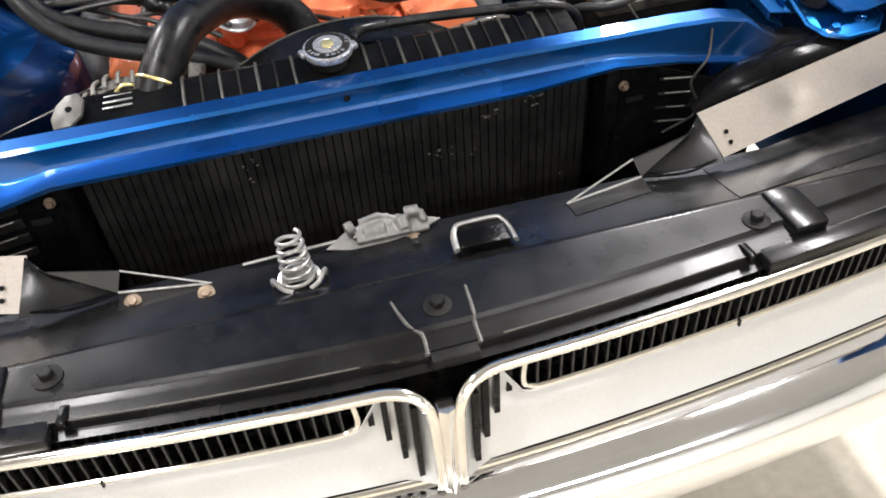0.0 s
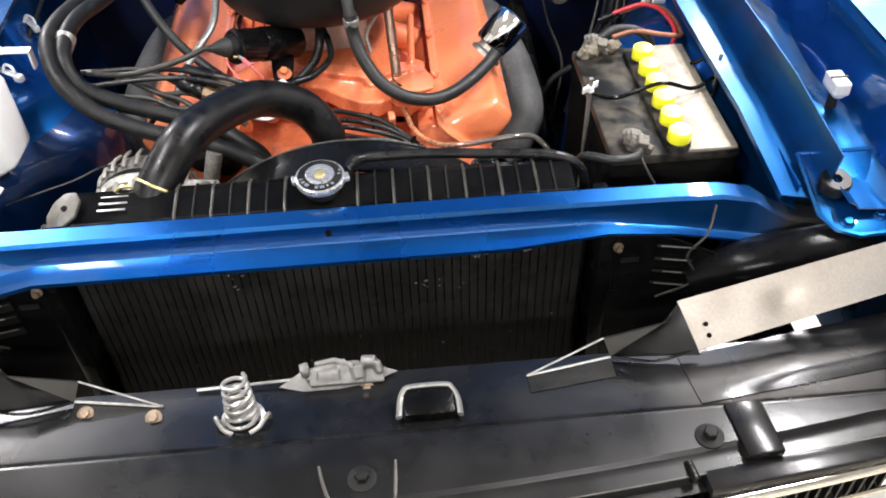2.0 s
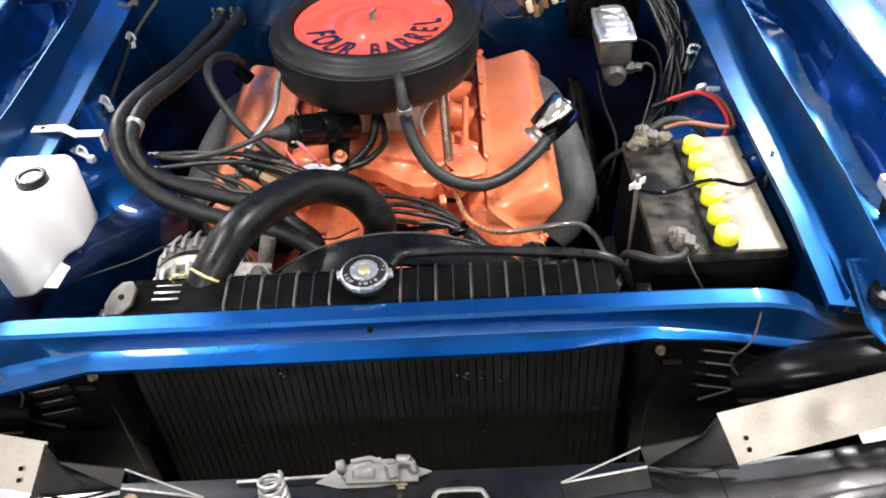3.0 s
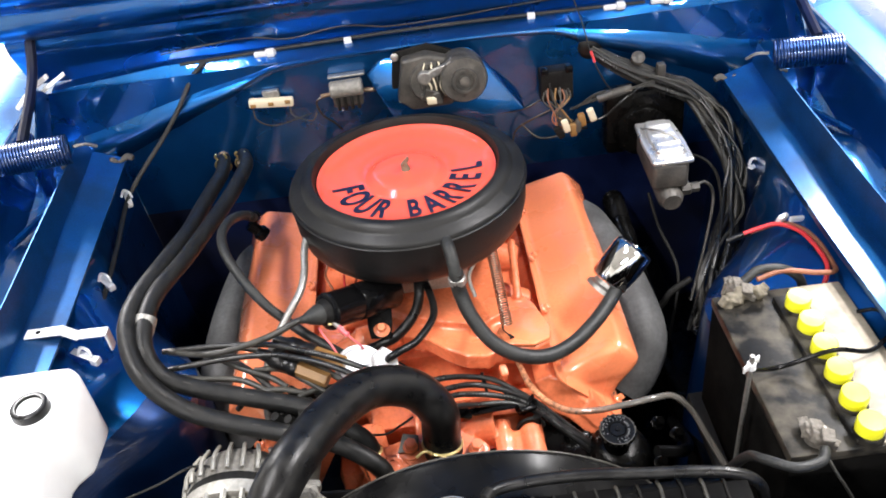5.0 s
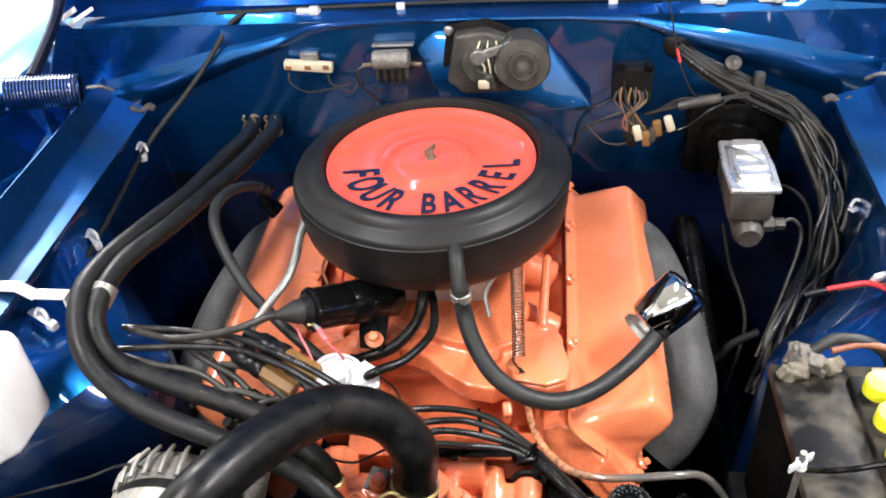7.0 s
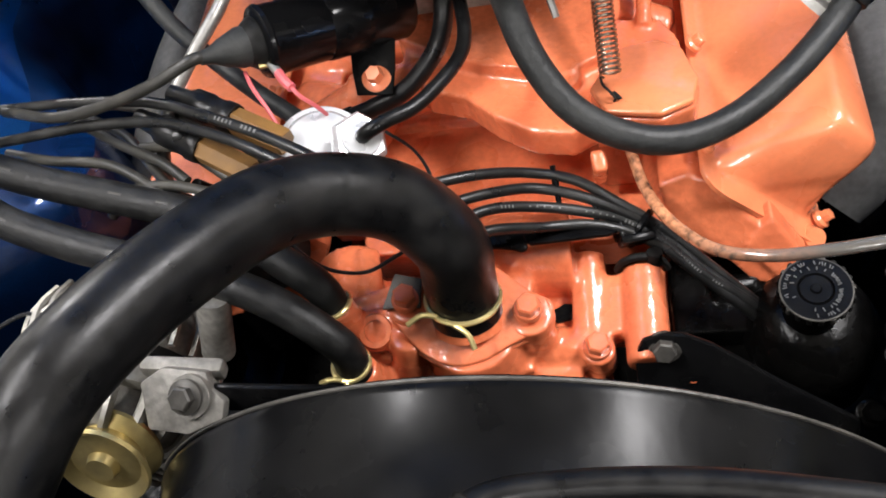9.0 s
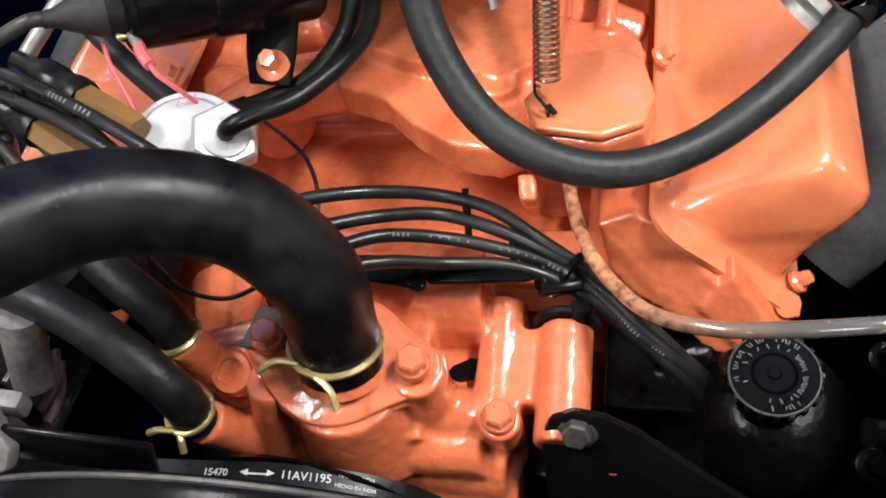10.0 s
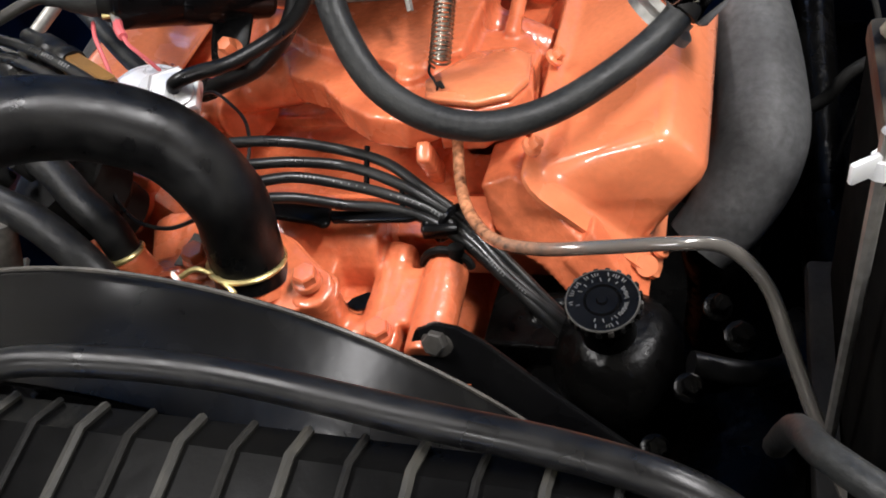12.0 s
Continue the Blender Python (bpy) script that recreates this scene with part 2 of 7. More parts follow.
# ---- mesh helpers ----
def box(cx, cy, cz, sx, sy, sz, bev=0.002, rot=None, seg=2):
    bm = bmesh.new()
    bmesh.ops.create_cube(bm, size=1, matrix=Matrix.Diagonal((sx, sy, sz, 1)))
    if bev:
        bmesh.ops.bevel(bm, geom=bm.edges[:], offset=bev, segments=seg, affect="EDGES", profile=0.5)
    m = Matrix.Translation((cx, cy, cz))
    if rot:
        m = m @ Euler([radians(a) for a in rot]).to_matrix().to_4x4()
    bmesh.ops.transform(bm, matrix=m, verts=bm.verts)
    return bm


def spline(pts, per=8):
    pts = [Vector(p) for p in pts]
    if len(pts) < 3:
        return pts
    ext = [2 * pts[0] - pts[1], *pts, 2 * pts[-1] - pts[-2]]
    out = []
    for i in range(1, len(ext) - 2):
        a, b, c, d = ext[i - 1:i + 3]
        for k in range(per):
            t = k / per
            out.append(0.5 * (2 * b + (c - a) * t + (2 * a - 5 * b + 4 * c - d) * t * t + (3 * b - a - 3 * c + d) * t ** 3))
    out.append(pts[-1])
    return out


def rings(loops, close=True, caps=True):
    """A skin through loops of equal length."""
    bm = bmesh.new()
    vs = [[bm.verts.new(p) for p in loop] for loop in loops]
    n = len(vs[0])
    for a, b in zip(vs, vs[1:]):
        for i in range(n if close else n - 1):
            j = (i + 1) % n
            bm.faces.new((a[i], a[j], b[j], b[i]))
    if caps and close:
        bm.faces.new(list(reversed(vs[0])))
        bm.faces.new(vs[-1])
    bmesh.ops.recalc_face_normals(bm, faces=bm.faces[:])
    return bm


def tube(pts, r, n=12, per=8, smooth=True, flat=1.0):
    """A round hose or rod along pts; r may be a list, one for each of pts."""
    path = spline(pts, per) if smooth else [Vector(p) for p in pts]
    if isinstance(r, (list, tuple)):
        rs = np.interp(np.linspace(0, len(r) - 1, len(path)), range(len(r)), r).tolist()
    else:
        rs = [r] * len(path)
    tang = [(path[min(i + 1, len(path) - 1)] - path[max(i - 1, 0)]).normalized() for i in range(len(path))]
    side = tang[0].orthogonal().normalized()
    loops = []
    for p, t, rad in zip(path, tang, rs):
        side = (side - t * side.dot(t)).normalized()
        up = t.cross(side)
        loops.append([p + rad * (math.cos(a) * side + flat * math.sin(a) * up) for a in (2 * math.pi * k / n for k in range(n))])
    return rings(loops)


def lathe(profile, origin, axis=(0, 0, 1), n=32):
    """Turns (radius, height) pairs round an axis through origin."""
    z = Vector(axis).normalized()
    x = z.orthogonal().normalized()
    if abs(z.z) > 0.99:
        x = Vector((1, 0, 0))
    y = z.cross(x)
    o = Vector(origin)
    loops = [[o + max(r, 1e-4) * (math.cos(a) * x + math.sin(a) * y) + h * z for a in (2 * math.pi * k / n for k in range(n))] for r, h in profile]
    return rings(loops)


def prism(poly, depth, m=None, bev=0.0, seg=2):
    """A plate from a 2D outline in xy, extruded by depth in z, placed by m."""
    bm = bmesh.new()
    low = [bm.verts.new((x, y, 0)) for x, y in poly]
    f = bm.faces.new(low)
    ex = bmesh.ops.extrude_face_region(bm, geom=[f])
    bmesh.ops.translate(bm, vec=(0, 0, depth), verts=[v for v in ex["geom"] if isinstance(v, bmesh.types.BMVert)])
    bmesh.ops.recalc_face_normals(bm, faces=bm.faces[:])
    if bev:
        bmesh.ops.bevel(bm, geom=bm.edges[:], offset=bev, segments=seg, affect="EDGES", profile=0.5)
    if m is not None:
        bmesh.ops.transform(bm, matrix=m, verts=bm.verts)
    return bm


def sheet(fn, us, vs, thick=0.0015):
    """A thin panel from fn(u, v), with real thickness."""
    grid = [[Vector(fn(u, v)) for v in vs] for u in us]
    bm = bmesh.new()
    top = [[bm.verts.new(p) for p in row] for row in grid]
    nor = []
    for i in range(len(us)):
        row = []
        for j in range(len(vs)):
            du = grid[min(i + 1, len(us) - 1)][j] - grid[max(i - 1, 0)][j]
            dv = grid[i][min(j + 1, len(vs) - 1)] - grid[i][max(j - 1, 0)]
            nn = du.cross(dv)
            row.append(nn.normalized() if nn.length > 1e-12 else Vector((0, 0, 1)))
        nor.append(row)
    bot = [[bm.verts.new(grid[i][j] - thick * nor[i][j]) for j in range(len(vs))] for i in range(len(us))]
    a, b = len(us), len(vs)
    for i in range(a - 1):
        for j in range(b - 1):
            bm.faces.new((top[i][j], top[i + 1][j], top[i + 1][j + 1], top[i][j + 1]))
            bm.faces.new((bot[i][j], bot[i][j + 1], bot[i + 1][j + 1], bot[i + 1][j]))
    for i in range(a - 1):
        bm.faces.new((top[i][0], bot[i][0], bot[i + 1][0], top[i + 1][0]))
        bm.faces.new((top[i][b - 1], top[i + 1][b - 1], bot[i + 1][b - 1], bot[i][b - 1]))
    for j in range(b - 1):
        bm.faces.new((top[0][j], top[0][j + 1], bot[0][j + 1], bot[0][j]))
        bm.faces.new((top[a - 1][j], bot[a - 1][j], bot[a - 1][j + 1], top[a - 1][j + 1]))
    bmesh.ops.recalc_face_normals(bm, faces=bm.faces[:])
    return bm


def join(*bms):
    out = bms[0]
    for other in bms[1:]:
        me = bpy.data.meshes.new("tmp")
        other.to_mesh(me)
        out.from_mesh(me)
        bpy.data.meshes.remove(me)
        other.free()
    return out


def bolt(p, axis, r=0.007, h=0.006, washer=0.0):
    """A hex head on a flange, standing on p."""
    a = Vector(axis).normalized()
    p = Vector(p)
    head = lathe([(r, 0.0), (r, h * 0.85), (r * 0.85, h)], p + a * 0.002, a, 6)
    fl = lathe([(washer or r * 1.45, -0.002), (washer or r * 1.45, 0.001), (r * 1.1, 0.0025)], p, a, 20)
    return join(fl, head)


def finish(me, angle=38):
    me.polygons.foreach_set("use_smooth", [True] * len(me.polygons))
    me.set_sharp_from_angle(angle=radians(angle))


def thing(name, base, label, category, group="", kind=""):
    ob = new(name)
    ob.empty_display_size = 0.02
    ob.location = base
    return tagged(ob, label, category, group, kind)


def at_world(ob):
    p = Vector(ob.location)
    while ob.parent:
        ob = ob.parent
        p += Vector(ob.location)
    return p


def part(name, bm, material, parent, label="", angle=38):
    off = at_world(parent)
    bmesh.ops.translate(bm, vec=-off, verts=bm.verts)
    me = bpy.data.meshes.new(name)
    bm.to_mesh(me)
    bm.free()
    finish(me, angle)
    me.materials.append(material)
    ob = new(name, me)
    ob.parent = parent
    if label:
        ob["label"] = label
    return ob


def solo(name, bm, material, label, category, group="", kind="", angle=38):
    """A thing of one mesh, with its origin at its base."""
    co = [v.co for v in bm.verts]
    base = Vector(((min(c.x for c in co) + max(c.x for c in co)) / 2, (min(c.y for c in co) + max(c.y for c in co)) / 2, min(c.z for c in co)))
    bmesh.ops.translate(bm, vec=-base, verts=bm.verts)
    me = bpy.data.meshes.new(name)
    bm.to_mesh(me)
    bm.free()
    finish(me, angle)
    me.materials.append(material)
    ob = new(name, me)
    ob.location = base
    return tagged(ob, label, category, group, kind)


def lerp(x, xs, ys):
    return float(np.interp(x, xs, ys))


def coil_points(a, b, radius, turns, per=14, taper=1.0):
    a, b = Vector(a), Vector(b)
    z = (b - a).normalized()
    x = z.orthogonal().normalized()
    y = z.cross(x)
    n = int(turns * per)
    return [a + (b - a) * (k / n) + radius * (1 + (taper - 1) * k / n) * (math.cos(2 * math.pi * k / per) * x + math.sin(2 * math.pi * k / per) * y) for k in range(n + 1)]




def rod(a, b, ra, rb=None):
    """A closed straight cylinder or cone from a to b."""
    a, b = Vector(a), Vector(b)
    rb = ra if rb is None else rb
    return lathe([(0.0, 0.0), (ra, 0.0), (rb, (b - a).length), (0.0, (b - a).length)], a, b - a, 28)


def slab(cx, cy, cz, sx, sy, sz, rot=None):
    return box(cx, cy, cz, sx, sy, sz, 0, rot)


def plan(poly, z, depth, tilt=(0, 0, 0), at=(0, 0)):
    """A thick plate from an outline in plan."""
    return prism(poly, depth, Matrix.Translation((at[0], at[1], z)) @ Euler([radians(a) for a in tilt]).to_matrix().to_4x4())


def cast(bms, size=0.0022, soften=6, factor=0.5):
    """Melts closed solids into one soft-edged casting."""
    me = bpy.data.meshes.new("casting")
    bm = join(*bms)
    bm.to_mesh(me)
    bm.free()
    tmp = bpy.data.objects.new("casting", me)
    scene.collection.objects.link(tmp)
    re_ = tmp.modifiers.new("remesh", "REMESH")
    re_.mode, re_.voxel_size, re_.use_smooth_shade = "VOXEL", size, True
    sm = tmp.modifiers.new("soften", "SMOOTH")
    sm.factor, sm.iterations = factor, soften
    dg = bpy.context.evaluated_depsgraph_get()
    out = bpy.data.meshes.new_from_object(tmp.evaluated_get(dg))
    bpy.data.objects.remove(tmp)
    bpy.data.meshes.remove(me)
    bm = bmesh.new()
    bm.from_mesh(out)
    bpy.data.meshes.remove(out)
    return bm


def along(pts, share, per=12):
    """A place and direction at a share of a smooth line's length."""
    path = spline(pts, per)
    d = [0.0]
    for a, b in zip(path, path[1:]):
        d.append(d[-1] + (b - a).length)
    want = share * d[-1]
    for i in range(len(path) - 1):
        if d[i + 1] >= want or i == len(path) - 2:
            f = (want - d[i]) / max(1e-9, d[i + 1] - d[i])
            return path[i].lerp(path[i + 1], f), (path[i + 1] - path[i]).normalized()


def print_bar(pts, r, share, length, width, facing):
    """A short pale printed bar lying on a round hose or lead."""
    p, t = along(pts, share)
    n = Vector(facing)
    n = (n - t * n.dot(t)).normalized()
    b = n.cross(t)
    m = Matrix((t, b, n)).transposed().to_4x4()
    m.translation = p + n * (r - 0.0001)
    bm = bmesh.new()
    bmesh.ops.create_cube(bm, size=1, matrix=m @ Matrix.Diagonal((length, width, 0.0006, 1)))
    return bm


def letter_mesh(ch, size, heavy=0.0):
    cu = bpy.data.curves.new("letter", "FONT")
    cu.body, cu.size, cu.align_x, cu.extrude = ch, size, "CENTER", 0.0003
    cu.offset = heavy
    tmp = bpy.data.objects.new("letter", cu)
    scene.collection.objects.link(tmp)
    dg = bpy.context.evaluated_depsgraph_get()
    me = bpy.data.meshes.new_from_object(tmp.evaluated_get(dg))
    bpy.data.objects.remove(tmp)
    bpy.data.curves.remove(cu)
    bm = bmesh.new()
    bm.from_mesh(me)
    bpy.data.meshes.remove(me)
    return bm


# ---- the garage ----
RX, RY0, RY1, RH = 4.2, -4.6, 4.8, 2.9
solo("floor", box(0, 0, -0.05, 2 * RX + 0.4, RY1 - RY0 + 0.4, 0.1, 0), CONCRETE, "beige worn concrete garage floor", "floor", kind="structure")
solo("wall_north", box(0, RY1 + 0.1, RH / 2, 2 * RX + 0.4, 0.2, RH, 0), WALL, "plain white garage wall", "wall", kind="structure")
solo("wall_south", box(0, RY0 - 0.1, RH / 2, 2 * RX + 0.4, 0.2, RH, 0), WALL, "plain white garage wall", "wall", kind="structure")
solo("wall_east", box(RX + 0.1, 0, RH / 2, 0.2, RY1 - RY0, RH, 0), WALL, "plain white garage wall", "wall", kind="structure")
solo("wall_west", box(-RX - 0.1, 0, RH / 2, 0.2, RY1 - RY0, RH, 0), WALL, "plain white garage wall", "wall", kind="structure")
solo("ceiling", box(0, 0, RH + 0.06, 2 * RX + 0.4, RY1 - RY0 + 0.4, 0.1, 0), CEIL, "plain pale grey garage ceiling", "ceiling", kind="structure")


def ceiling_light(x, y, turn, watts):
    base = thing("ceiling_light", (x, y, RH), "white fluorescent strip light on the ceiling", "lamp", "garage strip lights")
    c, s = abs(math.cos(radians(turn))), abs(math.sin(radians(turn)))
    lx, ly = 1.25 * c + 0.22 * s, 1.25 * s + 0.22 * c
    part("housing", box(x, y, RH - 0.02, lx, ly, 0.06, 0.006), LAMP_BODY, base)
    part("diffuser", box(x, y, RH - 0.06, lx * 0.94, ly * 0.94 - 0.02, 0.03, 0.008), TUBE_GLOW, base, "glowing white diffuser")
    lamp = bpy.data.lights.new("strip_lamp", "AREA")
    lamp.shape, lamp.size, lamp.size_y = "RECTANGLE", lx * 0.94, ly * 0.9
    lamp.energy, lamp.color = watts, (1.0, 0.975, 0.985)
    ob = new("strip_lamp", lamp)
    ob.location = (x, y, RH - 0.085)


for lx_, ly_, lt_, lw_ in ((-1.05, -0.22, 90, TOP_LEFT_WATTS), (1.42, 0.42, 90, TOP_RIGHT_WATTS), (-1.35, -2.95, 0, FRONT_WATTS), (1.35, -2.95, 0, FRONT_WATTS), (1.86, 2.75, 90, RIGHT_WATTS), (-2.15, 2.7, 90, LEFT_WATTS)):
    ceiling_light(lx_, ly_, lt_, lw_)

# ---- the car's front body ----
body = thing("car_body", (0, 0.4, 0.25), "blue metallic classic car front with its hood raised", "car")
SIDES = (-1, 1)


# radiator support bar: a folded section swept across
BAR_X = (-0.64, -0.60, -0.55, -0.50, -0.46, -0.353, 0.0)
drop_top = (-0.060, -0.056, -0.034, -0.010, 0.0, 0.0, 0.0)
drop_low = (-0.062, -0.058, -0.040, -0.026, -0.016, 0.0, 0.0)
fwd_low = (-0.030, -0.030, -0.028, -0.022, -0.014, 0.0, 0.0)


# the other end narrows: its top folds down to a thinner, sinking lip
END_X = (0.0, 0.20, 0.32, 0.403, 0.46, 0.50, 0.524, 0.55, 0.60, 0.64)
end_top = (0.0, 0.0, -0.001, -0.002, -0.005, -0.014, -0.032, -0.048, -0.060, -0.064)
end_low = (0.0, 0.0, 0.0, -0.0135, -0.026, -0.035, -0.040, -0.045, -0.054, -0.058)
end_lip = (1.0, 1.0, 0.62, 0.45, 0.45, 0.45, 0.45, 0.45, 0.45, 0.45)


def bar_section(x):
    dt, dl, fl, w = lerp(x, BAR_X, drop_top), lerp(x, BAR_X, drop_low), lerp(x, BAR_X, fwd_low), 1.0
    if x > 0:
        dt, dl, fl, w = lerp(x, END_X, end_top), lerp(x, END_X, end_low), 0.0, lerp(x, END_X, end_lip)
    up = [(-0.024, 0.815 + dt), (-0.030, 0.838 + dt), (-0.036, 0.842 + dt), (-0.059, 0.842 + dt), (-0.0635, 0.8385 + dt)]
    low = [(-0.0638 + fl * 0.6, 0.818 + dl), (-0.066 + fl, 0.8125 + dl), (-0.066 - 0.008 * w + fl, 0.811 + dl), (-0.066 - 0.0272 * w + fl, 0.8125 - 0.0040 * w + dl), (-0.066 - 0.0276 * w + fl, 0.8125 - 0.0090 * w + dl)]
    back = [(-0.066 - 0.026 * w + fl, 0.811 - 0.009 * w + dl), (-0.066 - 0.008 * w + fl, 0.808 - 0.002 * w + dl), (-0.060 + fl * 0.5, 0.815 + dl)]
    rise = [(-0.0585, 0.834 + dt), (-0.034, 0.836 + dt), (-0.028, 0.815 + dt)]
    return [(x, y, z) for y, z in up + low + back + rise]


xs = sorted(set(np.linspace(-0.64, 0.64, 65).round(4)) | set(BAR_X) | set(END_X))
part("radiator_support", rings([bar_section(x) for x in xs]), OVERSPRAY, body, "folded blue metallic crossbar with a black oversprayed end", 30)
part("bar_hole", lathe([(0.004, 0), (0.004, 0.001)], (-0.012, -0.0655, 0.829), (0, -0.97, 0.2), 14), GREASE_AND_SHADE, body)

for s in SIDES:
    # top rail of the inner wing
    def rail(u, v, s=s):
        x = lerp(v, (0, 1, 2, 3, 4), (0.556, 0.533, 0.531, 0.585, 0.592))
        z = lerp(v, (0, 1, 2, 3, 4), (0.822, 0.836, 0.8445, 0.8450, 0.90)) if s > 0 else lerp(v, (0, 1, 2, 3, 4), (0.822, 0.834, 0.841, 0.847, 0.90))
        warp = (0.030 * (u - 0.32) + 0.0016 * math.sin(u * 23 + s) + 0.0008 * math.sin(u * 61)) * (1 if v == 3 else 0.5 if v == 2.5 else 0)
        return (s * (x + 0.03 * max(0, u - 0.4) + 0.0), u, z + warp - 0.02 * max(0, 0.1 - u) * 5)
    part("apron_rail", sheet(rail, np.linspace(-0.06, 0.86, 24), (0, 0.5, 1, 1.5, 2, 2.5, 3, 3.5, 4), 0.002), BLUE_RAIL, body, "dusty blue inner wing rail")

    # inner wing wall with its wheel-house bulge
    def wall(u, v, s=s):
        x = 0.558 - 0.03 * (0.836 - v) / 0.5 + 0.03 * max(0, u - 0.4)
        bulge = 0.17 * math.exp(-((u - 0.40) / 0.16) ** 2) * min(1, max(0, (0.80 - v) / 0.10)) ** 0.8
        ridge = 0.012 * math.exp(-((u - 0.62) / 0.03) ** 2) + 0.012 * math.exp(-((u - 0.20) / 0.03) ** 2)
        return (s * (x - bulge - ridge), u, v)
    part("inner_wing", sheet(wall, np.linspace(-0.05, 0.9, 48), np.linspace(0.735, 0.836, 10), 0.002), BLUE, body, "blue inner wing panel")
    # below 0.735 the same wall turns darker to carry the shade down there
    part("wheel_house", sheet(wall, np.linspace(-0.05, 0.9, 48), np.linspace(0.26, 0.735, 30), 0.002), BLUE_INNER_SHADED, body, "glossy blue rounded wheel house with shade and darker patches in its colour")

    # channel between rail and wing top, then the wing's outer skin
    def gutter(u, v, s=s):
        x = lerp(v, (0, 1, 2, 3, 4, 5, 6), (0.592, 0.606, 0.64, 0.668, 0.682, 0.692, 0.700))
        z = lerp(v, (0, 1, 2, 3, 4, 5, 6), (0.846, 0.838, 0.835, 0.842, 0.875, 0.922, 0.930))
        w = 0.006 * math.sin(u * 26) * (1 if 1 <= v <= 3 else 0)
        return (s * (x + 0.03 * max(0, u - 0.4)), u, z + w)
    part("wing_gutter", sheet(gutter, np.linspace(-0.10, 0.95, 44), np.linspace(0, 6, 19), 0.002), BLUE, body, "dark blue channel inside the wing")

    def skin(u, v, s=s):
        t = v
        x = lerp(t, (0, 0.15, 0.3, 0.45, 0.7, 1), (0.702, 0.76, 0.83, 0.862, 0.875, 0.84))
        z = lerp(t, (0, 0.15, 0.3, 0.45, 0.7, 1), (0.931, 0.937, 0.918, 0.86, 0.60, 0.28))
        return (s * (x + 0.03 * max(0, u - 0.4)), u, z - 0.04 * max(0, -u))
    part("wing", sheet(skin, np.linspace(-0.40, 1.5, 40), np.linspace(0, 1, 26), 0.002), BLUE, body, "blue metallic outer wing")
    # crossed brace stampings in the channel
    for ya, yb in ((0.62, 0.80), (0.80, 0.62)):
        part("channel_brace", tube([(s * 0.612, ya, 0.842), (s * 0.672, yb, 0.848)], 0.006, 8), BLUE, body)

    # hood hinge and its coil spring
    hinge = part("hood_hinge", prism([(0, 0), (0.05, 0), (0.16, 0.12), (0.13, 0.15), (0.0, 0.05)], 0.004, Matrix.Translation((s * 0.655, 0.74, 0.845)) @ Euler((radians(90), 0, radians(90))).to_matrix().to_4x4(), 0.001), BLUE, body, "blue hood hinge with a coil spring")
    part("spring", tube(coil_points((s * 0.592, 0.765, 0.925), (s * 0.695, 0.735, 0.935), 0.0235, 22, 14), 0.0026, 6, 1, False), BLUE_INNER_SHADED, hinge, "close-wound dark blue coil spring")
    part("hook", tube([(s * 0.588, 0.772, 0.925), (s * 0.572, 0.785, 0.920), (s * 0.562, 0.80, 0.905)], 0.003, 8), ZINC, hinge)
    part("upper_arm", tube([(s * 0.66, 0.76, 0.95), (s * 0.66, 0.88, 1.00), (s * 0.655, 0.93, 1.06)], 0.009, 8), BLUE_SHADED, hinge)
    part("link", tube([(s * 0.712, 0.895, 0.948), (s * 0.682, 0.900, 0.974), (s * 0.642, 0.905, 0.998)], 0.0050, 8, 4, True, 0.5), WHITE_METAL, hinge, "pale worn hinge link")
    part("link", tube([(s * 0.690, 0.890, 0.944), (s * 0.655, 0.895, 0.975), (s * 0.612, 0.905, 0.998)], 0.0038, 8, 4, True, 0.5), WHITE_METAL, hinge, "pale worn hinge link")
    part("pivot", lathe([(0.012, 0), (0.012, 0.006), (0.006, 0.010)], (s * 0.65, 0.75, 0.93), (-s, 0, 0), 16), ZINC, hinge)

# firewall
FOLD_X, FOLD_Z = (0, 0.15, 0.25, 0.3, 0.4, 0.57, 0.72), (0.962, 0.960, 0.952, 0.928, 0.890, 0.818, 0.77)


def fire(u, v):
    y = 0.905 + 0.008 * math.sin(u * 9) * max(0, (0.8 - v))
    return (u, y - 0.03 * max(0.0, 0.62 - v), v)


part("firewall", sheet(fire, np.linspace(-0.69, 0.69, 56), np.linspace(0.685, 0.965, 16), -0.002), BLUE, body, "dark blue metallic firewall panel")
# lower firewall gets its shade as a darker blue
part("lower_firewall", sheet(fire, np.linspace(-0.69, 0.69, 56), np.linspace(0.28, 0.685, 16), -0.002), BLUE_SHADED, body, "lower firewall panel with shade in its dark blue")


def cowl(u, v):
    zf = lerp(abs(u), FOLD_X, FOLD_Z)
    zt = 0.972 - 0.018 * max(0.0, abs(u) - 0.45) / 0.2
    if v <= 1:
        side = min(1, (zt - zf) / 0.06)
        steep = 0.034 * max(0.0, (v - 0.45) / 0.55) ** 1.35 - 0.008 * math.sin(math.pi * min(1, v * 1.6)) * side
        leaning = 0.034 * max(0.0, (v - 0.35) / 0.65) - 0.014 * math.sin(math.pi * min(1, v / 0.5)) ** 0.8 * side
        share = lerp(u, (-0.66, -0.22, 0.0, 0.66), (1.0, 1.0, 0.2, 0.2))
        return (u, 0.903 + steep * (1 - share) + leaning * share, zf + (zt - zf) * v)
    return (u, 0.937 + 0.16 * (v - 1), zt + 0.012 * (v - 1))


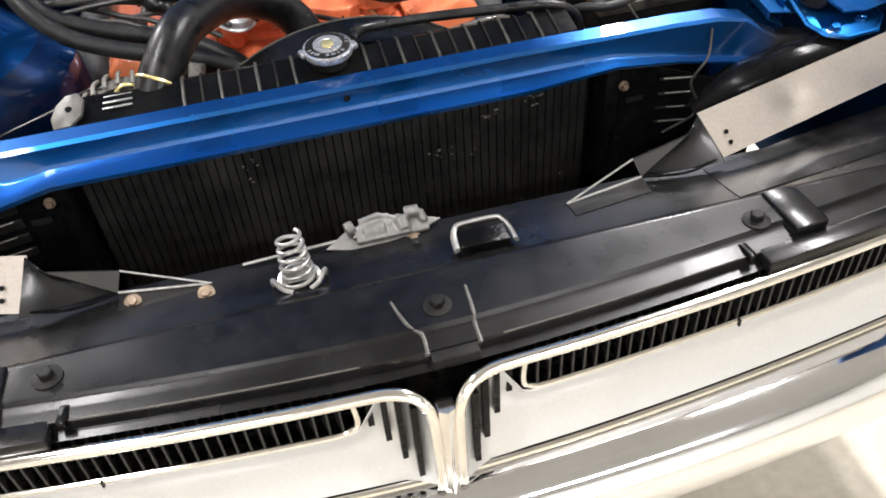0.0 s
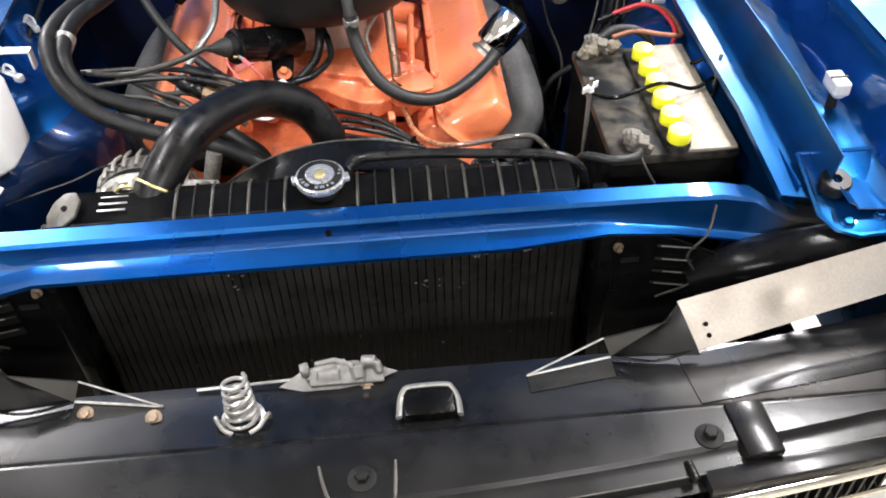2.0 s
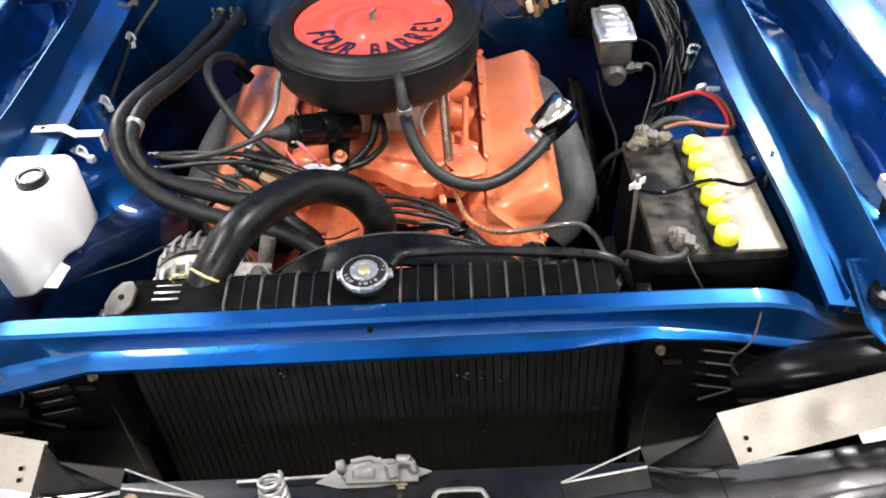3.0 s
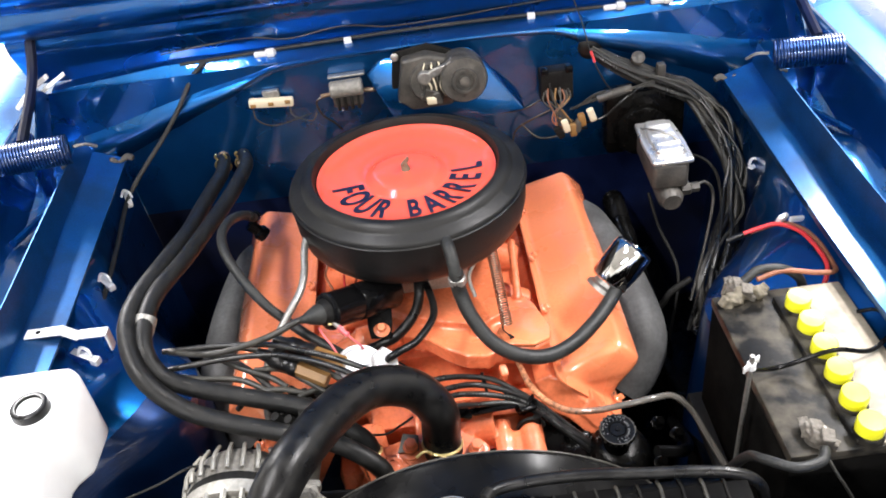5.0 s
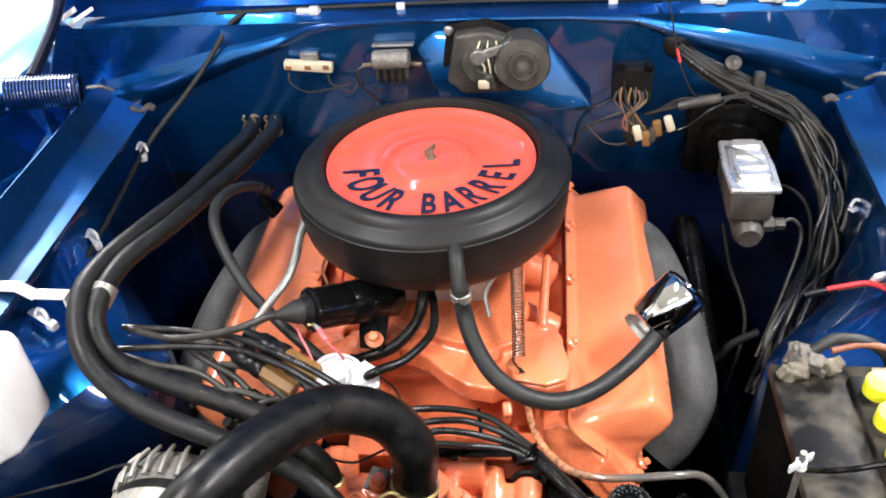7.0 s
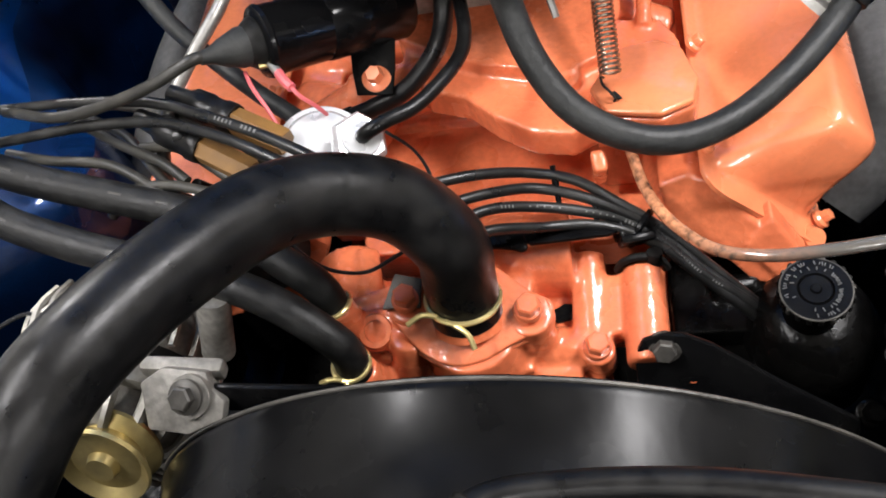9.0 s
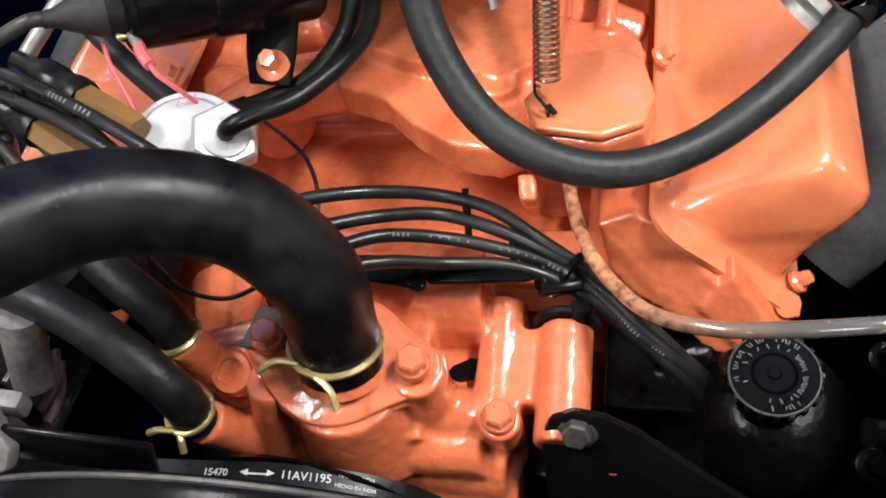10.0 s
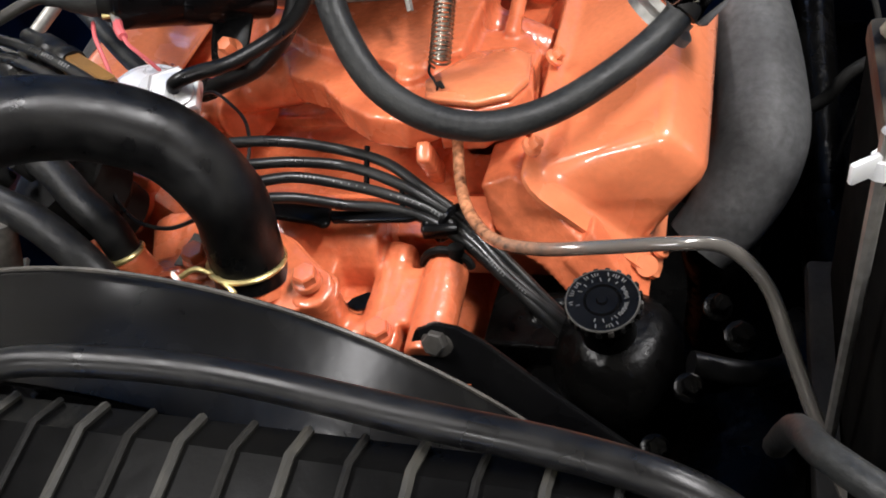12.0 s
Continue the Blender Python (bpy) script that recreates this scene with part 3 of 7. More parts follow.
part("cowl", sheet(cowl, np.linspace(-0.66, 0.66, 70), (0, 0.1, 0.2, 0.3, 0.4, 0.5, 0.6, 0.7, 0.8, 0.9, 1, 1.05, 1.2, 1.6, 2.0), -0.002), BLUE, body, "blue metallic cowl panel", 50)
for s in SIDES:
    bead = [(s * (0.528 + 0.012 * k), 0.846 + 0.006 * math.sin(k * 1.9), 0.8475 + 0.0025 * math.sin(k * 2.7)) for k in range(12)]
    part("seam_sealer", tube(bead, [0.005 + 0.0022 * math.sin(k * 2.3) for k in range(12)], 8, 4, True, 0.6), SEALER, body, "dark brown brushed seam sealer")

# raised wiper mounting
mount_bm = prism([(-0.092, 0.921), (-0.046, 0.962), (0.095, 0.955), (0.188, 0.828), (0.10, 0.822), (-0.055, 0.845)], 0.03, Matrix(((1, 0, 0, 0), (0, 0, -1, 0.908), (0, 1, 0, 0), (0, 0, 0, 1))), 0.005)
for v in mount_bm.verts:
    if v.co.y < 0.895:
        v.co.y += 0.014 + (v.co.z - 0.912) * 0.32
part("wiper_mount", mount_bm, BLUE, body, "raised sloping blue wiper motor mounting")

# hood, standing open
HT = radians(66)


def hood_pt(x, d, lift):
    return (x, 0.955 - d * math.cos(HT) + lift * math.sin(HT) * -1, 1.012 + d * math.sin(HT) - lift * math.cos(HT))


def hood_in(u, v):
    rib = 0.007 * math.sin(v * 95) * min(1, max(0, (v - 0.02) / 0.03)) * (v < 0.36) + 0.010 * math.exp(-((v - 0.52) / 0.05) ** 2)
    w = 0.70 + 0.02 * v
    return hood_pt(u * w / 0.70, v, rib)


part("hood", sheet(hood_in, np.linspace(-0.70, 0.70, 45), np.linspace(-0.05, 1.15, 150), -0.015), BLUE, body, "dark blue underside of the raised hood", 30)
part("hood_lip", tube([(-0.69, 0.962, 0.994), (-0.3, 0.965, 0.999), (0, 0.966, 1.001), (0.3, 0.965, 0.999), (0.69, 0.962, 0.994)], 0.012, 8), BLUE_SHADED, body)
part("hood_wire", tube([(-0.45, 0.944, 0.992), (-0.30, 0.944, 1.002), (-0.22, 0.944, 0.990), (-0.12, 0.944, 1.000), (-0.04, 0.944, 0.988), (0.06, 0.944, 0.989), (0.16, 0.944, 0.994), (0.30, 0.944, 1.000)], 0.0015, 6), WIRE_GREY, body, "thin pale wire under the hood")

# cowl seal with its clips
seal = thing("cowl_seal", (0, 0.94, 0.972), "thin dark cowl seal strip with small pale clips", "seal")
part("strip", tube([(-0.42, 0.936, 0.972), (-0.2, 0.938, 0.977), (0, 0.939, 0.979), (0.2, 0.938, 0.977), (0.42, 0.936, 0.972)], 0.0035, 8), RUBBER_GREY, seal)
for x in (-0.115, 0.215):
    part("clip", box(x, 0.932, 0.976, 0.014, 0.008, 0.014, 0.002), WHITE_METAL, seal, "pale square clip")
for x in (-0.265, 0.365, 0.45):
    part("clip", join(box(x, 0.932, 0.973, 0.040, 0.009, 0.010, 0.003), box(x + 0.01, 0.929, 0.975, 0.016, 0.012, 0.014, 0.003)), WHITE_METAL, seal, "pale wire clip")

# floor of the bay: black plate and rails added for its deep shade
part("crossmember", box(0, 0.55, 0.28, 1.56, 1.35, 0.04, 0.01), GREASE_AND_SHADE, body, "added black plate closing the bay floor")
part("frame_rail", box(-0.40, 0.42, 0.42, 0.07, 0.9, 0.10, 0.01), GREASE_AND_SHADE, body)
part("frame_rail", box(0.40, 0.42, 0.42, 0.07, 0.9, 0.10, 0.01), GREASE_AND_SHADE, body)

# hood bump stops on blue brackets
for s in SIDES:
    stop = thing("hood_stop", (s * 0.615, -0.06, 0.81), "black rubber hood stop on a blue folded bracket", "bump stop", "hood stops")
    outline = [(-0.095, -0.005), (-0.070, -0.062), (-0.04, -0.078), (0.02, -0.080), (0.046, -0.065), (0.048, 0.03), (-0.06, 0.03)] if s < 0 else [(-0.046, 0.045), (-0.049, -0.045), (-0.036, -0.066), (-0.012, -0.076), (0.030, -0.074), (0.048, -0.055), (0.050, 0.045)]
    part("bracket", prism([(s * a, b) for a, b in outline], 0.004, Matrix.Translation((s * 0.617, -0.045, 0.828)) @ Euler((radians(14), 0, 0)).to_matrix().to_4x4(), 0.001), BLUE, stop)
    part("bracket_rim", tube([(s * (0.617 + a), -0.045 + b, 0.832 + b * 0.25) for a, b in outline + outline[:1]], 0.0035, 6, 1, False), BLUE, stop)
    part("rubber", lathe([(0.0185, 0), (0.019, 0.013), (0.017, 0.016), (0.0065, 0.016), (0.0055, 0.010)], (-0.618, -0.048, 0.831) if s < 0 else (0.594, -0.056, 0.834), (0, -0.2, 1), 22), RUBBER, stop, "round black rubber buffer")
    for bx, by in ((-0.018, -0.055), (0.02, -0.05)) if s < 0 else ((-0.020, -0.058), (0.022, -0.050)):
        part("bolt", bolt((s * (0.617 + bx), -0.045 + by, 0.832 + by * 0.25), (0, -0.25, 1), 0.006, 0.005), BLUE, stop)
    part("plug", lathe([(0.008, 0), (0.008, 0.004), (0.005, 0.006)], (s * 0.568, -0.022, 0.803), (0, -0.2, 1), 16), WHITE_METAL, body, "pale round plug")

# pale rubber buffers in the wing channels
for s in SIDES:
    buf = thing("hood_buffer", (s * 0.650, 0.092, 0.872), "pale ribbed rubber hood buffer in the wing channel", "bump stop", "hood buffers")
    part("block", cast([slab(s * 0.650, 0.092, 0.880, 0.021, 0.036, 0.018), rod((s * 0.650, 0.077, 0.876), (s * 0.650, 0.107, 0.876), 0.0115)], 0.0016, 3), CERAMIC_PALE, buf, "", 60)
    part("groove", box(s * 0.650, 0.092, 0.8895, 0.022, 0.003, 0.003, 0.0005), MOTOR, buf)
    part("foot", tube([(s * 0.650, 0.092, 0.874), (s * 0.652, 0.092, 0.836)], 0.007, 10), BLACK_DUSTY, buf)

# ---- nose: black closing panel, latch, grille, bumper ----
panel = thing("closing_panel", (0, -0.3, 0.70), "gloss black sheet-metal panel between grille and radiator", "panel")


def front_y(x):
    return -0.402 + 0.050 * min(1, abs(x) / 0.55) ** 1.6


def panel_z(x, y):
    """Height of the top face: a flat shelf between two folds, sloping down behind and stepped at the front."""
    z = 0.768
    if y > -0.308:
        z -= 0.0035 * min(1, (y + 0.308) / 0.006) + 0.0265 * min(1, (y + 0.308) / 0.098) ** 0.85
    step = (front_y(x) + 0.024 - y) / 0.004
    return z - 0.0040 * max(0.0, min(1.0, step)) - 0.0006 * max(0.0, step - 1.0)


def top(u, v):
    y0, y1 = front_y(u), -0.205
    if v < 0:
        return (u, y0 - 0.002, panel_z(u, y0) - 0.018 * -v)
    ys = (y0, y0 + 0.010, y0 + 0.0195, y0 + 0.0205, y0 + 0.0225, y0 + 0.0240, y0 + 0.026, -0.326, -0.312, -0.3085, -0.307, -0.3035, -0.302, -0.298, -0.288, -0.272, -0.255, -0.238, -0.22, y1)
    y = ys[int(v)]
    return (u, y, panel_z(u, y))


part("top_sheet", sheet(top, np.linspace(-0.62, 0.62, 60), (-1, -0.5) + tuple(range(20)), -0.0015), BLACK_GLOSS, panel)
# thin pale tubes draw the highlight along the rounded front edge
for s in SIDES:
    part("worn_edge", tube([(s * x, front_y(x) - 0.0018, panel_z(x, front_y(x)) + 0.0010) for x in np.linspace(0.07, 0.60, 16)], 0.0009, 6, 2, False), MOTOR, panel, "pale line for the highlight on the front edge")
part("rear_drop", sheet(lambda u, v: (u, -0.205 + 0.004 * v, 0.7385 - 0.16 * v), np.linspace(-0.62, 0.62, 10), np.linspace(0, 1, 6), 0.0015), BLACK, panel)
part("front_lip", sheet(lambda u, v: (u, front_y(u) - 0.003 - 0.010 * v, 0.7485 - 0.002 * v), np.linspace(-0.62, 0.62, 40), np.linspace(0, 1, 4), 0.0015), BLACK_GLOSS, panel)
# raised centre pad between two ribs
for xa, xb in ((-0.026, -0.006), (0.050, 0.046)):
    line = [(xa, -0.338, 0.7690), (xa + 0.25 * (xb - xa), -0.360, 0.7690), (xa + 0.55 * (xb - xa), -0.376, 0.7680), (xb, -0.384, 0.7640), (xb, -0.406, 0.7600)]
    part("rib", tube(line, [0.0018, 0.0026, 0.0026, 0.0030, 0.0030], 8, 5, True, 0.7), MOTOR, panel, "narrow worn rib")
part("centre_foot", box(0.020, -0.404, 0.7535, 0.048, 0.024, 0.014, 0.003), BLACK_DUSTY, panel)
for x, y in ((0.017, -0.356), (0.365, -0.343), (-0.352, -0.332)):
    part("bolt", bolt((x, y, panel_z(x, y) + (0.0015 if abs(x) < 0.1 else 0.002)), (0, 0, 1), 0.0075, 0.008, 0.0145), BLACK_DUSTY, panel, "dull bolt on a round washer")
for s in SIDES:
    part("end_block", box(s * 0.412, -0.338, 0.7675, 0.040, 0.064, 0.012, 0.003, (0, 0, s * 4)), BLACK_GLOSS, panel, "raised black block")
    part("front_flange", box(s * 0.46, -0.376, 0.755, 0.22, 0.024, 0.016, 0.003, (0, 0, s * 6)), BLACK_GLOSS, panel)
    part("flange_gap", box(s * 0.338, -0.376, 0.7615, 0.010, 0.022, 0.009, 0.002, (0, 0, s * 8)), GREASE_AND_SHADE, panel)
    # bare metal wing plates and the black webs that carry them
    part("metal_plate", sheet(lambda u, v, s=s: (s * (0.372 + 0.30 * u + 0.02 * v * (1 - u)), -0.186 - 0.04 * v + 0.05 * u, 0.798 - 0.040 * v + 0.030 * u - 0.006 * math.exp(-((u - 0.40) / 0.06) ** 2 - ((v - 0.55) / 0.3) ** 2)), np.linspace(0, 1, 30), np.linspace(0, 1, 14), 0.0015), PLATE, panel, "bare dented sheet-metal plate")
    for k in (0.0, 0.009):
        part("plate_hole", lathe([(0.0028, 0), (0.0028, 0.0008)], (s * (0.402 + k * 0.3), -0.207 - k, 0.7795 - k), (0, -0.6, 0.8), 10), GREASE_AND_SHADE, panel)
    part("lower_plate", sheet(lambda u, v, s=s: (s * (0.372 + 0.268 * u), -0.222 - 0.078 * v + 0.04 * u, panel_z(0, -0.222 - 0.078 * v + 0.04 * u) + 0.0012 + (0.0045 + 0.003 * math.sin(2.4 * v)) * min(1.0, u * 2.2) ** 1.5 * min(1.0, (1.0 - v) * 6)), np.linspace(0, 1, 22), np.linspace(0, 1, 12), 0.0015), BLACK_GLOSS, panel, "gloss black raised panel end")
    part("web", sheet(lambda u, v, s=s: tuple(Vector((s * 0.297, -0.215, 0.745)).lerp(Vector((s * 0.357, -0.206, 0.788)), v).lerp(Vector((s * 0.394, -0.229, 0.753)).lerp(Vector((s * 0.374, -0.188, 0.7975)), v), u)), np.linspace(0, 1, 8), np.linspace(0, 1, 8), 0.0015), BLACK_GLOSS, panel, "folded black web beside the plate")

# triangular openings with folded struts
for s in SIDES:
    strut = thing("yoke_strut", (s * 0.27, -0.21, 0.73), "black triangular yoke strut with worn bright edges", "strut", "yoke struts")
    a, b, c, d = (Vector((s * x, y, z)) for x, y, z in ((0.199, -0.232, 0.7465), (0.296, -0.217, 0.7480), (0.356, -0.206, 0.787), (0.289, -0.204, 0.766)))
    part("lower_edge", tube([a, b], 0.0016, 6, 2), ZINC, strut, "worn bright flange edge")
    part("upper_edge", tube([a, d], 0.0012, 6, 2), ZINC, strut, "worn bright flange edge")
    part("top_edge", tube([d, c], 0.0010, 6, 2), BLACK_DUSTY, strut)
    part("outer_edge", tube([b, c], 0.0008, 6, 2), BLACK, strut)
    part("gusset", sheet(lambda u, v: tuple(b.lerp(c, u).lerp(d.lerp(c, u), v)), np.linspace(0, 0.98, 6), np.linspace(0, 1, 5), 0.0012), mat("olive_black_primer", (0.010, 0.0092, 0.0068), 0.4, coat=0.1, grain=0.2) if s < 0 else bpy.data.materials["olive_black_primer"], strut, "olive-black gusset sheet")
    part("foot", sheet(lambda u, v: (a.lerp(b, u).x, a.lerp(b, u).y - 0.028 * v, max(a.lerp(b, u).z - 0.001, panel_z(0, a.lerp(b, u).y - 0.028 * v) + 0.0015)), np.linspace(0, 1, 5), np.linspace(0, 1, 4), 0.0012), BLACK_DUSTY, strut)
    e = Vector((s * 0.393, -0.222, 0.756))
    part("corner_rib", tube([b, b.lerp(e, 0.5) + Vector((0, -0.012, 0.001)), e], 0.0016, 6), BLACK, strut)
    for x, y in ((0.205, -0.249), (0.281, -0.234)) if s < 0 else ():
        part("bolt", bolt((s * x, y, panel_z(0, y) + 0.003), (0, -0.4, 0.9), 0.0055, 0.004, 0.009), BRASS_DULL, strut, "dull gold bolt")

# hood pop-up spring
pop = thing("hood_spring", (-0.109, -0.262, 0.748), "zinc coil hood spring standing on the black panel", "spring")
part("coil", tube(coil_points((-0.108, -0.264, 0.750), (-0.110, -0.250, 0.806), 0.0172, 6.0, 16, 0.70), 0.0023, 8, 1, False), ZINC, pop)
for s in SIDES:
    part("tang", tube([(-0.108 + s * 0.0265, -0.262, 0.7495), (-0.108 + s * 0.0275, -0.264, 0.761), (-0.108 + s * 0.0245, -0.270, 0.763), (-0.108 + s * 0.0180, -0.279, 0.760), (-0.108 + s * 0.0090, -0.284, 0.758)], 0.0027, 8), ZINC, pop)
part("seat", lathe([(0.024, 0), (0.024, 0.003), (0.019, 0.005), (0.016, 0.002), (0.001, 0.002)], (-0.108, -0.264, 0.7510), (0, -0.2, 1), 24), ZINC, pop, "pale spring seat")

# latch plate, rod and safety loop
DULL_ZINC = mat("dull_oxidised_zinc", (0.15, 0.147, 0.14), 0.5, metal=0.5, grain=0.2, grain_scale=160, stain=(0.07, 0.066, 0.06), stain_amount=0.6, stain_scale=40, bump=0.2)
latch = thing("hood_latch", (0.0, -0.21, 0.73), "zinc hood latch assembly on the black panel edge", "latch")
part("base_plate", prism([(-0.075, -0.004), (-0.05, 0.012), (-0.02, 0.020), (0.012, 0.020), (0.030, 0.014), (0.058, 0.004), (0.03, -0.006), (-0.01, -0.012), (-0.045, -0.012)], 0.004, Matrix.Translation((0.0, -0.214, 0.744)) @ Euler((radians(24), 0, 0)).to_matrix().to_4x4(), 0.001), DULL_ZINC, latch)
part("casting", cast([rod((-0.050, -0.208, 0.757), (-0.040, -0.206, 0.758), 0.008), rod((-0.034, -0.203, 0.760), (-0.012, -0.201, 0.763), 0.0035), rod((-0.012, -0.201, 0.763), (0.008, -0.206, 0.757), 0.0035), rod((-0.030, -0.212, 0.749), (-0.006, -0.212, 0.751), 0.010), slab(-0.010, -0.214, 0.750, 0.060, 0.020, 0.010, (26, 0, 0)), rod((0.012, -0.206, 0.756), (0.014, -0.218, 0.748), 0.009), rod((0.018, -0.203, 0.760), (0.034, -0.206, 0.762), 0.007), rod((0.034, -0.206, 0.762), (0.038, -0.214, 0.752), 0.005), slab(0.022, -0.214, 0.748, 0.040, 0.018, 0.008, (26, 0, 0))], 0.0016, 4), DULL_ZINC, latch, "worn cast latch jaw", 60)
part("hook_plate", prism([(-0.045, 0), (-0.03, 0.016), (0.0, 0.022), (0.004, 0.008), (-0.01, -0.004)], 0.006, Matrix.Translation((0.0, -0.216, 0.748)) @ Euler((radians(30), 0, 0)).to_matrix().to_4x4(), 0.002), DULL_ZINC, latch)
part("pivot", bolt((0.022, -0.226, 0.738), (0, -0.75, 0.6), 0.006, 0.005, 0.0095), BRASS_DULL, latch, "dull gold bolt")
part("rod", tube([(-0.165, -0.212, 0.744), (-0.11, -0.212, 0.746), (-0.06, -0.211, 0.747)], 0.0018, 6), ZINC, latch)
part("rivet", bolt((0.022, -0.243, 0.748), (0, -0.3, 1), 0.0035, 0.003), BLACK_DUSTY, latch)
loop_ = thing("latch_loop", (0.088, -0.255, 0.74), "square black loop with a worn bright edge", "latch")
part("frame", tube([(0.056, -0.288, 0.768), (0.058, -0.266, 0.766), (0.062, -0.256, 0.769), (0.070, -0.252, 0.771), (0.106, -0.252, 0.771), (0.114, -0.256, 0.769), (0.119, -0.268, 0.767), (0.120, -0.290, 0.768)], 0.0042, 8, 4, True, 0.6), ZINC, loop_)
# solid dark block in place of the shade inside the loop
part("opening", box(0.088, -0.271, 0.7575, 0.054, 0.034, 0.026, 0.003), GREASE_AND_SHADE, loop_, "dark block for the shade in the opening")

# grille
grille = thing("grille", (0, -0.42, 0.55), "split silver grille with black slots and a pointed centre", "grille")


def grille_y(x):
    return -0.424 + 0.060 * min(1, abs(x) / 0.62) ** 1.7


def flat_trim(pts, w, h, mat_, name, label):
    part(name, tube(pts, w, 10, 4, True, h), mat_, grille, label)


SLOT_TOP, SLOT_LOW, BELOW = 0.738, 0.697, 0.592
part("backing", sheet(lambda u, v: (u, grille_y(u) + 0.040, 0.744 - 0.16 * v), np.linspace(-0.6, 0.6, 20), np.linspace(0, 1, 3), 0.002), GREASE_AND_SHADE, grille)
for s in SIDES:
    # top moulding runs in from the side and dives into the centre peak
    top_pts = [(s * x, grille_y(x) - 0.002, 0.744) for x in np.linspace(0.62, 0.075, 14)] + [(s * 0.050, -0.426, 0.743), (s * 0.030, -0.431, 0.738), (s * 0.017, -0.438, 0.725), (s * 0.012, -0.442, 0.700), (s * 0.011, -0.444, 0.65), (s * 0.011, -0.444, 0.59)]
    flat_trim(top_pts, 0.0062, 0.75, CHROME_WARM, "top_trim", "bright aged chrome moulding")
    xs_ = [s * x for x in np.linspace(0.086, 0.62, 36)]
    part("slot_back", rings([[(x, grille_y(x) + dy, z) for dy, z in ((0.030, SLOT_TOP), (0.026, SLOT_TOP), (0.026, SLOT_LOW), (0.030, SLOT_LOW))] for x in xs_]), GREASE_AND_SHADE, grille, "black slot backing")
    for x in np.arange(0.098, 0.615, 0.0125):
        part("fin", prism([(-0.0010, -0.002), (0.0010, -0.002), (0.0010, 0.024), (-0.0010, 0.024)], SLOT_TOP - SLOT_LOW, Matrix.Translation((s * x, grille_y(x), SLOT_LOW)) @ Euler((0, 0, radians(s * -14))).to_matrix().to_4x4()), FIN_EDGE, grille)
    for z in (0.711, 0.724):
        part("slot_rail", rings([[(x, grille_y(x) + dy, z + dz) for dy, dz in ((0.014, 0.0010), (0.010, 0.0010), (0.010, -0.0010), (0.014, -0.0010))] for x in xs_]), BLACK, grille)
    pts_ = [(s * x, grille_y(x) - 0.002, SLOT_LOW - 0.003) for x in np.linspace(0.62, 0.105, 16)] + [(s * 0.092, grille_y(0.09) - 0.001, SLOT_LOW - 0.001), (s * 0.084, grille_y(0.084), SLOT_LOW + 0.006), (s * 0.083, grille_y(0.084) + 0.001, SLOT_LOW + 0.020), (s * 0.085, grille_y(0.084) + 0.002, SLOT_TOP)]
    part("slot_trim", tube(pts_, 0.0034, 8, 3), CHROME_WARM, grille, "chrome slot moulding")
    part("joint", box(s * 0.325, grille_y(0.325) - 0.005, SLOT_LOW - 0.003, 0.0022, 0.004, 0.009, 0), GREASE_AND_SHADE, grille)
    # wide silver panel below the slot, turning into the dished centre
    def silver(u, v, s=s):
        x = 0.016 + u * (0.62 - 0.016)
        edge = min(1, max(0.0, (x - 0.018) / 0.075))
        top_z = SLOT_LOW - 0.006 + (SLOT_TOP - SLOT_LOW + 0.002) * (1 - min(1, max(0, (x - 0.060) / 0.024)))
        z = top_z + (BELOW - top_z) * v
        dish = 0.022 * math.sin(math.pi * min(1, v * 0.96 + 0.02)) * edge + 0.014 * (1 - v) * (1 - edge) * min(1, (x - 0.016) / 0.02)
        return (s * x, grille_y(x) - 0.004 + dish - 0.014 * (1 - edge) * (1 - min(1, (x - 0.016) / 0.03)), z)
    part("lower_panel", sheet(silver, [0, 0.008, 0.016, 0.024, 0.035, 0.05, 0.065, 0.08, 0.095, 0.11, 0.125, 0.15, *np.linspace(0.18, 1, 24)], np.linspace(0, 1, 16), 0.0015), SILVER, grille, "dished silver painted panel")
    for x, z0, z1, dy in ((0.030, 0.730, 0.612, -0.0155), (0.043, 0.732, 0.636, -0.006), (0.056, 0.734, 0.664, 0.0005), (0.070, 0.735, 0.690, 0.004)):
        part("vertical_slot", rings([[(s * (x + dx), grille_y(x) + dy + q, z) for dx, q in ((-0.0030, 0), (0.0030, 0), (0.0030, 0.014), (-0.0030, 0.014))] for z in np.linspace(z0, z1, 6)]), GREASE_AND_SHADE, grille, "narrow black vertical slot")
    part("lower_trim", tube([(s * x, grille_y(x) - 0.007, BELOW - 0.004) for x in np.linspace(0.012, 0.62, 20)], 0.0042, 8, 2), CHROME_WARM, grille, "chrome lower moulding")
part("centre_peak", rings([[(-0.009, -0.430, z), (-0.008, -0.444, z), (0.0, -0.449, z), (0.008, -0.444, z), (0.009, -0.430, z)] for z in (0.575, 0.60, 0.65, 0.70, 0.722)]), CHROME_WARM, grille, "pointed chrome centre moulding")

# bumper
bumper = thing("front_bumper", (0, -0.47, 0.468), "wide reflective chrome front bumper", "bumper")
prof = [(0.055, 0.100), (0.020, 0.104), (-0.012, 0.096), (-0.030, 0.080), (-0.040, 0.055), (-0.042, 0.030), (-0.034, 0.008), (-0.016, -0.006), (0.030, -0.010), (0.030, -0.004), (-0.012, 0.0), (-0.028, 0.012), (-0.036, 0.032), (-0.034, 0.055), (-0.025, 0.076), (-0.010, 0.090), (0.020, 0.098), (0.055, 0.094)]
